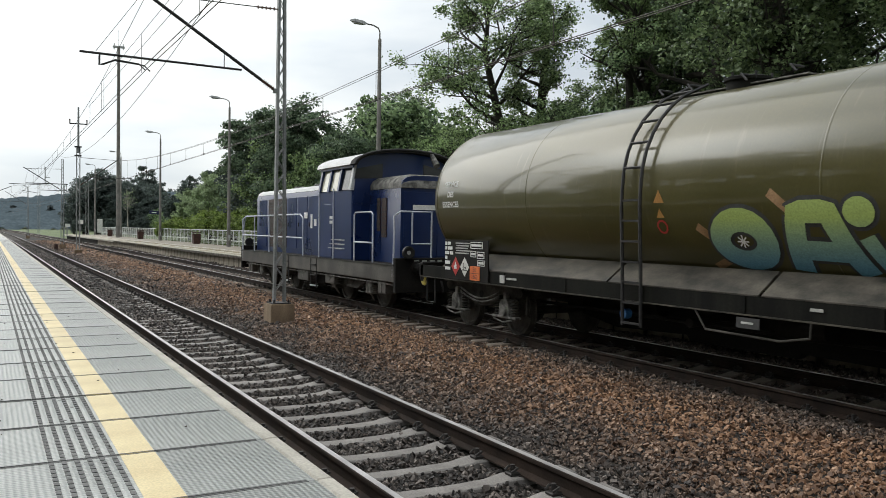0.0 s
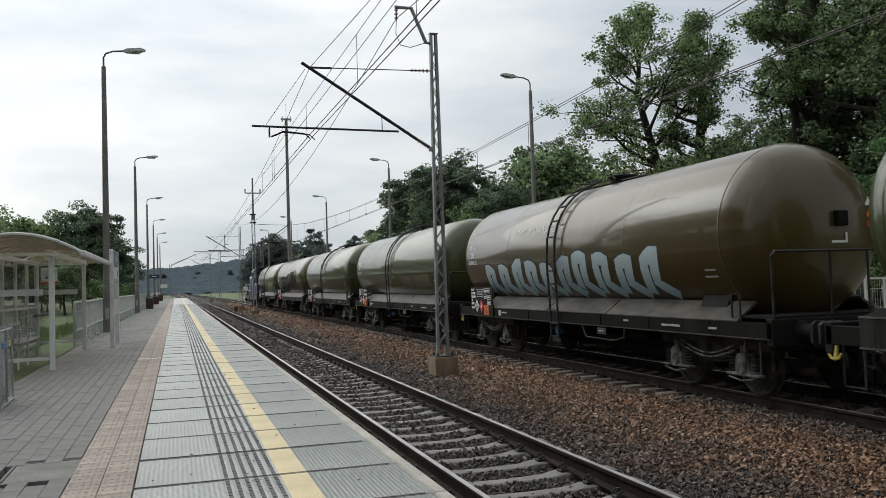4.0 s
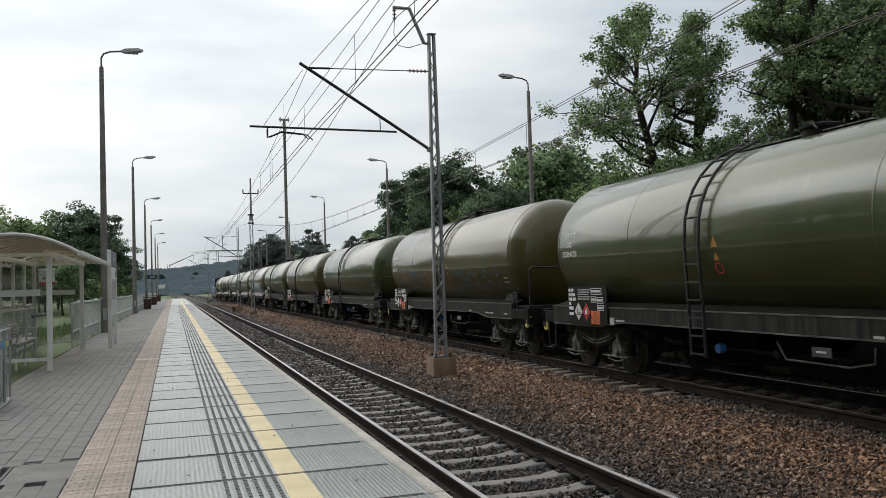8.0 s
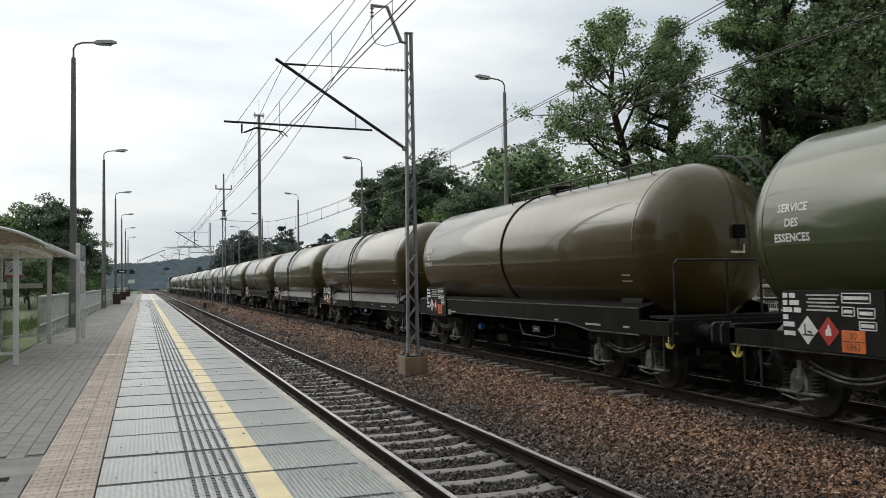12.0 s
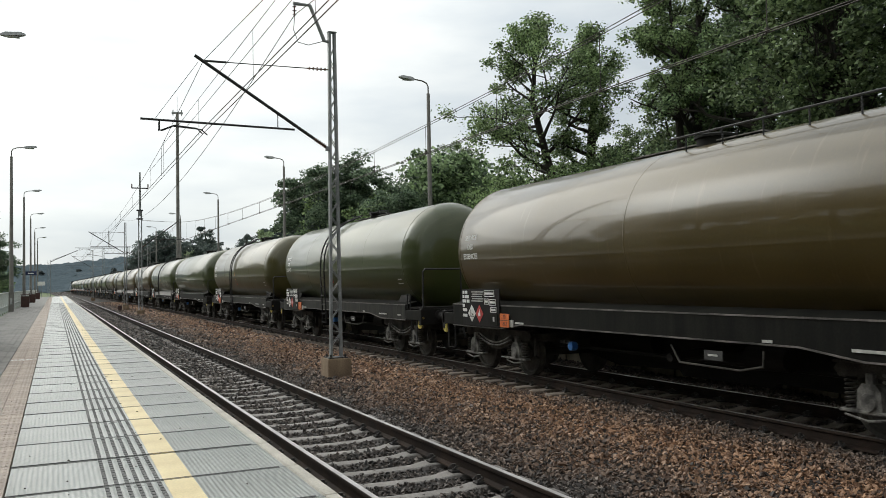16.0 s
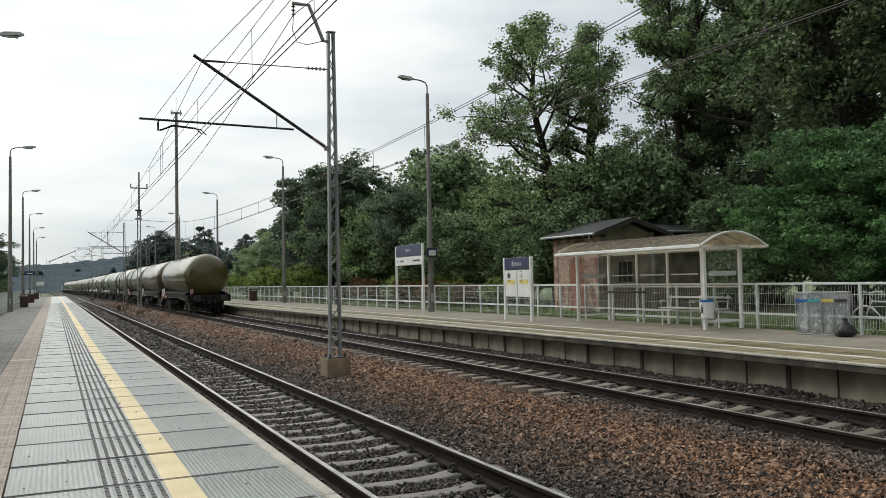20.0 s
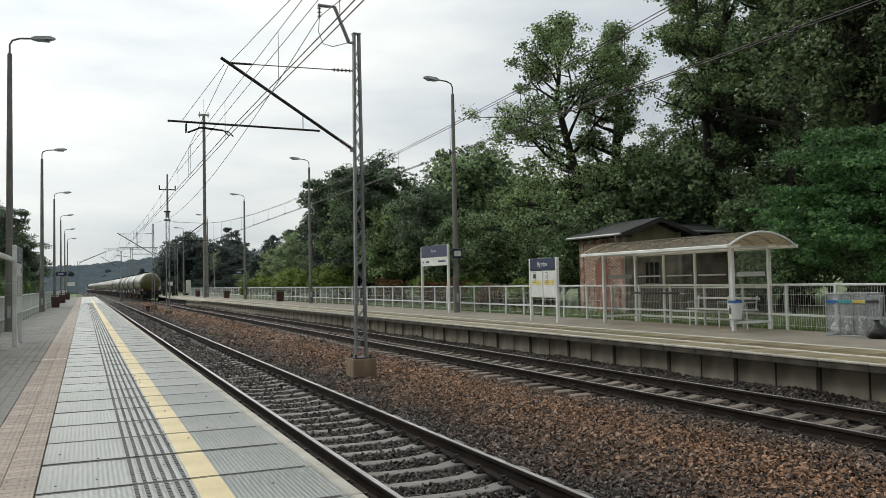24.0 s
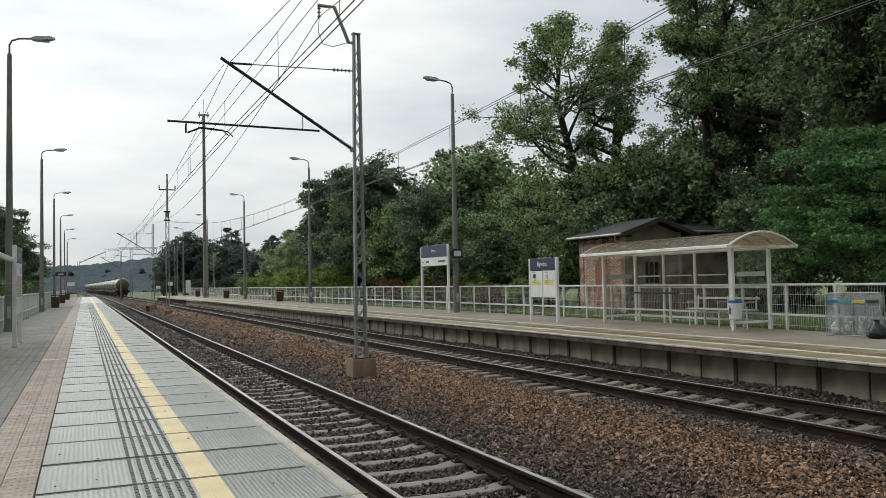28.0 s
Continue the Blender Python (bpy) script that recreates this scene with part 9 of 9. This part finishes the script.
def locomotive():
    g = thing("locomotive", "blue diesel shunting locomotive with pale railings and a rounded cab", "locomotive")
    # frame, deck, ends
    part("main_frame", Mesh().box(-1.0, 1.0, -6.5, 6.5, 0.70, 1.05), M_CHASSIS, g)
    for s in (-1, 1):
        x = s * 1.42
        part("sill", Mesh().box(min(x, x - s * 0.08), max(x, x - s * 0.08), -6.45, 6.45, 0.74, 1.12, c=0.01), M_LSILL, g, "dark grey side sill")
        part("deck_edge", Mesh().box(min(x - s * 0.02, x + s * 0.02), max(x - s * 0.02, x + s * 0.02), -6.45, 6.45, 1.12, 1.15), M_DARK, g)
    part("deck", Mesh().box(-1.40, 1.40, -6.45, 6.45, 1.08, 1.14), M_CHASSIS, g)
    for w in (-1, 1):
        part("headstock", Mesh().box(-1.42, 1.42, min(w * 6.40, w * 6.54), max(w * 6.40, w * 6.54), 0.50, 1.30, c=0.015), M_CHASSIS, g)
        buffer_pair(g, w * 6.54, w)
        coupling(g, w * 6.54, w)
        for s in (-1, 1):
            l = part("headlight", Mesh().lathe_y([(w * 6.54, 0.15), (w * 6.62, 0.15), (w * 6.63, 0.12), (w * 6.60, 0.02)], s * 1.12, 1.42, 16), M_DARK, g)
            part("headlight_lens", Mesh().lathe_y([(w * 6.605, 0.0), (w * 6.606, 0.075), (w * 6.612, 0.0)], s * 1.12, 1.42, 14), M_LENS, l)
    # bogies
    for y in (-3.4, 3.4):
        b = Mesh()
        for s in (-1, 1):
            b.extrude([(y - 1.75, 0.78), (y - 1.6, 0.86), (y + 1.6, 0.86), (y + 1.75, 0.78), (y + 1.6, 0.58), (y + 0.6, 0.55), (y + 0.3, 0.42), (y - 0.3, 0.42), (y - 0.6, 0.55), (y - 1.6, 0.58)], "x", s * 1.05, s * 1.16)
        b.box(-1.1, 1.1, y - 0.2, y + 0.2, 0.55, 0.85)
        q = part("bogie", b, M_BOGIE, g)
        for e in (-1.2, 1.2):
            m = Mesh()
            for s in (-1, 1):
                m.lathe_x([(s * 0.69, 0.1), (s * 0.69, 0.53), (s * 0.735, 0.53), (s * 0.74, 0.50), (s * 0.82, 0.49), (s * 0.82, 0.42), (s * 0.79, 0.40), (s * 0.79, 0.02)], y + e, 0.50, 28)
            m.tube((-0.7, y + e, 0.5), (0.7, y + e, 0.5), 0.08, n=8)
            part("wheelset", m, M_BOGIE, q)
            for s in (-1, 1):
                part("axle_box", Mesh().box(min(s * 1.0, s * 1.24), max(s * 1.0, s * 1.24), y + e - 0.17, y + e + 0.17, 0.34, 0.66, c=0.03), M_AXBOX, q)
                for f in (-0.30, 0.30):
                    c = Mesh().path([(s * 1.16 + 0.09 * math.cos(k * 0.9), y + e + f + 0.09 * math.sin(k * 0.9), 0.42 + 0.36 * k / 40) for k in range(40)], 0.02, 4)
                    part("coil_spring", c, M_BOGIE, q)
    for y, l, z0, z1 in ((-2.2, 0.7, 0.45, 0.72), (0.0, 0.9, 0.42, 0.72), (1.75, 0.5, 0.50, 0.72), (5.6, 0.5, 0.40, 0.72), (-5.6, 0.45, 0.42, 0.72)):
        b = part("equipment_box", Mesh().box(-1.34, -1.05, y - l / 2, y + l / 2, z0, z1, c=0.02), M_LSILL, g)
        part("lid_strap", Mesh().box(-1.352, -1.338, y - 0.03, y + 0.03, z0 + 0.03, z1 - 0.03), M_AXBOX, b)
    for y in (-4.6, -2.2, 2.2, 4.6):
        part("sand_pipe", Mesh().path([(-1.18, y, 0.70), (-1.22, y + 0.05, 0.45), (-1.0, y + 0.12, 0.16)], 0.022, 6), M_AXBOX, g)
    part("air_pipe", Mesh().path([(-1.30, -6.2, 0.66), (-1.36, -5.8, 0.68), (-1.36, 5.9, 0.68), (-1.30, 6.2, 0.66)], 0.018, 6), M_AXBOX, g)
    part("fuel_tank", Mesh().box(-1.05, 1.05, -1.1, 1.1, 0.32, 0.80, c=0.06), M_CHASSIS, g)
    for y in (-1.15, 1.3):
        for s in (-1, 1):
            for z in (0.32, 0.62, 0.92):
                part("step", Mesh().box(min(s * 1.36, s * 1.46), max(s * 1.36, s * 1.46), y - 0.22, y + 0.22, z, z + 0.03), M_LGREY if z < 0.4 else M_DARK, g)
            for e in (-0.23, 0.23):
                part("step_stringer", Mesh().tube((s * 1.42, y + e, 0.3), (s * 1.42, y + e, 1.1), 0.018, n=6), M_DARK, g)
    # long hood with rounded shoulders
    def hood(y0, y1, w, top, name):
        o = [(-w, 1.14), (-w, top - 0.22), (-w + 0.06, top - 0.10), (-w + 0.18, top - 0.02), (-w + 0.4, top + 0.02), (w - 0.4, top + 0.02), (w - 0.18, top - 0.02), (w - 0.06, top - 0.10), (w, top - 0.22), (w, 1.14)]
        m = Mesh().extrude(o, "y", y0, y1)
        return part(name, m, M_BLUE, g)
    lh = hood(-1.57, 6.20, 0.93, 3.24, "long_hood")
    rf = Mesh().extrude([(-0.915, 3.08), (-0.87, 3.17), (-0.75, 3.23), (-0.5, 3.275), (0.5, 3.275), (0.75, 3.23), (0.87, 3.17), (0.915, 3.08)], "y", -1.5, 6.15)
    part("hood_roof", rf, M_LGREY, lh, "pale grey hood roof")
    for i, y in enumerate((-1.2, -0.2, 0.8, 1.8, 2.8, 3.9, 5.0)):
        d = part("hood_door", Mesh().box(-0.945, -0.925, y, y + 0.88, 1.30, 2.92, c=0.006), M_BLUE if i not in (4, 5) else M_GRILLE, lh)
        part("door_handle", Mesh().box(-0.965, -0.945, y + 0.75, y + 0.80, 2.0, 2.12), M_DARK, d)
        if i in (4, 5):
            for k in range(16):
                part("louvre", Mesh().box(-0.957, -0.944, y + 0.05, y + 0.83, 1.36 + k * 0.095, 1.39 + k * 0.095), M_DARK, d)
    for k, (y, w, z, h) in enumerate(((0.75, 0.30, 2.25, 0.18), (0.30, 0.16, 1.95, 0.42), (-0.05, 0.20, 2.02, 0.20), (-0.32, 0.08, 2.02, 0.30), (-0.60, 0.20, 2.02, 0.20), (-0.88, 0.20, 1.95, 0.26))):
        part("logo_shape", Mesh().box(-0.953, -0.944, y, y + w, z, z + h), M_TEXTW, lh)
    for y in (0.3, 2.2, 4.2):
        part("roof_vent", Mesh().lathe_z([(3.26, 0.22), (3.34, 0.22), (3.38, 0.16)], 0, y, 14), M_DARK, g)
    part("exhaust", Mesh().lathe_z([(3.2, 0.14), (3.6, 0.12), (3.6, 0.09)], 0, 1.3, 12), M_DARK, g)
    sh = hood(-5.75, -3.92, 0.93, 3.22, "short_hood")
    section = [(-0.945, 2.94), (-0.93, 3.06), (-0.86, 3.17), (-0.72, 3.25), (-0.5, 3.29), (0.5, 3.29), (0.72, 3.25), (0.86, 3.17), (0.93, 3.06), (0.945, 2.94)]
    part("hood_roof", Mesh().loft([[(x * f, y, 2.94 + (z - 2.94) * k) for x, z in section] for y, f, k in ((-5.80, 0.985, 0.10), (-5.77, 0.995, 0.45), (-5.69, 1.0, 0.78), (-5.55, 1.0, 0.96), (-5.35, 1.0, 1.0), (-3.95, 1.0, 1.0))]), M_AXBOX, sh, "grey rounded hood roof")
    part("hood_door", Mesh().box(-0.945, -0.925, -4.62, -4.05, 1.35, 2.80, c=0.006), M_BLUE, sh)
    for a, b, z in ((-4.98, -4.70, 1.75), (-4.62, -4.42, 1.9)):
        q = part("grille", Mesh().box(-0.955, -0.925, a, b, z, 2.72, c=0.006), M_GRILLE, sh, "dark brown air grille")
        for k in range(7):
            part("slat", Mesh().box(-0.963, -0.954, a + 0.02, b - 0.02, z + 0.06 + k * 0.11, z + 0.09 + k * 0.11), M_DARK, q)
    for x in (-0.45, 0.45):
        part("end_door", Mesh().box(x - 0.40, x + 0.40, -5.77, -5.745, 1.3, 2.85, c=0.006), M_BLUE, sh)
    part("logo_shape", Mesh().box(-0.62, 0.30, -5.785, -5.772, 2.42, 2.54), M_TEXTW, sh)
    for k in range(6):
        part("number_bar", Mesh().box(-0.95 + k * 0.2, -0.83 + k * 0.2, -6.553, -6.54, 1.13, 1.25), M_STENCIL, g)
    # cab
    y0, y1, w, ez = -3.92, -1.57, 1.42, 3.58
    part("cab_body", Mesh().box(-w, w, y0, y1, 1.14, 2.95, c=0.03), M_BLUE, g)
    for s in (-1, 1):
        for y in (y0 + 0.06, -3.05, -2.32, y1 - 0.06):
            part("window_post", Mesh().loft([[(s * w - 0.05, y - 0.06, 2.93), (s * w + 0.05, y - 0.06, 2.93), (s * w + 0.05, y + 0.06, 2.93), (s * w - 0.05, y + 0.06, 2.93)],
                                            [(s * (w - 0.12) - 0.05, y - 0.06, ez), (s * (w - 0.12) + 0.05, y - 0.06, ez), (s * (w - 0.12) + 0.05, y + 0.06, ez), (s * (w - 0.12) - 0.05, y + 0.06, ez)]]), M_LGREY if y == y0 + 0.06 else M_BLUE, g)
        for a, b in ((y0 + 0.13, -3.10), (-3.0, -2.36), (-2.28, y1 - 0.13)):
            part("side_window", Mesh().loft([[(s * w, a, 2.95), (s * w, b, 2.95), (s * (w - 0.02), b, 2.95), (s * (w - 0.02), a, 2.95)],
                                            [(s * (w - 0.12), a, ez - 0.06), (s * (w - 0.12), b, ez - 0.06), (s * (w - 0.14), b, ez - 0.06), (s * (w - 0.14), a, ez - 0.06)]]), M_CABGLASS if b > -3 else M_WINDOWD, g, "pale reflecting side window" if b > -3 else "dark side window")
    for y in (y0, y1):
        m = Mesh()
        m.extrude([(-w + 0.02, 2.60), (w - 0.02, 2.60), (w - 0.12, ez)] + [((w - 0.12) * math.cos(a * math.pi / 12), ez + 0.36 * math.sin(a * math.pi / 12)) for a in range(1, 12)] + [(-w + 0.12, ez)], "y", y - 0.02, y + 0.02)
        part("end_wall", m, M_BLUE, g)
    for x in (-0.95, 0.95):
        q = Mesh().extrude([(x - 0.42 * (1 if x < 0 else 0.85), 3.22), (x + 0.42 * (0.85 if x < 0 else 1), 3.26), (x + 0.36, 3.52 if x > 0 else 3.64), (x - 0.36, 3.48 if x < 0 else 3.66)][::1], "y", y0 - 0.035, y0 - 0.018)
        part("rear_window", q, M_WINDOWD, g, "dark rear cab window")
    arc = [((w + 0.04) * math.cos(a * math.pi / 14), ez + 0.42 * math.sin(a * math.pi / 14)) for a in range(0, 15)]
    inner = [((w - 0.02) * math.cos(a * math.pi / 14), ez - 0.02 + 0.37 * math.sin(a * math.pi / 14)) for a in range(14, -1, -1)]
    part("cab_fascia", Mesh().box(-w + 0.02, w - 0.02, y0 + 0.02, y1 - 0.02, ez - 0.07, ez + 0.02), M_BLUE, g)
    part("cab_roof", Mesh().extrude(arc + inner, "y", y0 + 0.06, y1 + 0.12), M_LGREY, g, "pale grey rounded cab roof")
    part("roof_visor", Mesh().extrude(arc + inner, "y", y0 - 0.30, y0 + 0.06), M_CHASSIS, g, "dark rear edge of the cab roof")
    part("roof_edge", Mesh().path([(x, y0 - 0.30, z) for x, z in arc], 0.03, 6), M_DARK, g)
    part("horn", Mesh().tube((0.7, -4.1, 4.0), (0.7, -4.5, 3.6), 0.05, 0.09, 8), M_AXBOX, g)
    part("cab_door", Mesh().box(-w - 0.012, -w + 0.01, -2.55, -1.95, 1.20, 2.60, c=0.006), M_BLUE, g)
    part("number_plate_bar", Mesh().box(-w - 0.016, -w, -2.58, -2.40, 2.08, 2.16), M_TEXTW, g)
    part("number_plate_bar", Mesh().box(-w - 0.016, -w, -2.58, -2.40, 2.20, 2.28), M_TEXTW, g)
    for k in range(3):
        part("data_bar", Mesh().box(-w - 0.016, -w, -3.45, -2.3 - 0.1 * k, 1.42 + k * 0.11, 1.445 + k * 0.11), M_STENCIL, g)
    # railings
    def rail(pts):
        part("handrail", Mesh().path(pts, 0.022, 6), M_HEAD, g)
    for s in (-1, 1):
        x = s * 1.40
        rail([(x, 6.40, 1.14), (x, 6.30, 1.9), (x, 6.05, 2.34), (x, 0.10, 2.36), (x, -0.12, 2.25), (x, -0.15, 1.14)])
        rail([(x, 6.35, 1.68), (x, -0.13, 1.66)])
        for y in (4.9, 3.2, 1.5):
            rail([(x, y, 1.14), (x, y, 2.36)])
        rail([(x, -1.50, 1.14), (x, -1.50, 2.9), (x, -1.45, 3.0)])
        rail([(x * 1.02, -2.66, 1.14), (x * 1.02, -2.66, 2.95), (x * 1.02, -2.60, 3.0)])
        rail([(x, -4.05, 1.14), (x, -4.05, 2.30), (x, -4.15, 2.36), (x, -5.10, 2.36), (x, -5.20, 2.30), (x, -5.20, 1.14)])
        rail([(x, -4.05, 1.62), (x, -5.20, 1.62)])
        rail([(x, -6.35, 0.85), (x, -6.40, 1.9), (x, -6.38, 2.25), (s * 1.25, -6.42, 2.36), (s * 0.45, -6.42, 2.36), (s * 0.45, -6.42, 1.14)])
        rail([(s * 0.95, -6.42, 2.36), (s * 0.95, -6.42, 1.62), (s * 0.45, -6.42, 1.62)])
        rail([(x, 6.35, 0.85), (x, 6.40, 2.25), (s * 1.25, 6.42, 2.36), (s * 0.45, 6.42, 2.36), (s * 0.45, 6.42, 1.14)])
    return g


LOCO = locomotive()
TRAIN = build_train()


def travelled(t):
    """Metres run since the start: steady, a touch faster after the last wagon has passed."""
    return 16.98 * t + 0.028 * max(0.0, t - 17) ** 2


def on_track(y):
    slope = (bend_b(y + 1) - bend_b(y - 1)) / 2
    return pose(TRACK_B + bend_b(y), y, RAIL, 0, 0, math.degrees(math.atan2(-slope, 1)))


def motions():
    times = [0.5 * i for i in range(57)]
    walk(LOCO, [(t, on_track(23.57 + travelled(t))) for t in times])
    for i, w in enumerate(TRAIN):
        start = 8.95 - PITCH * i + NUDGE.get(i + 1, 0.0)
        walk(w, [(t, on_track(start + travelled(t))) for t in times])


motions()
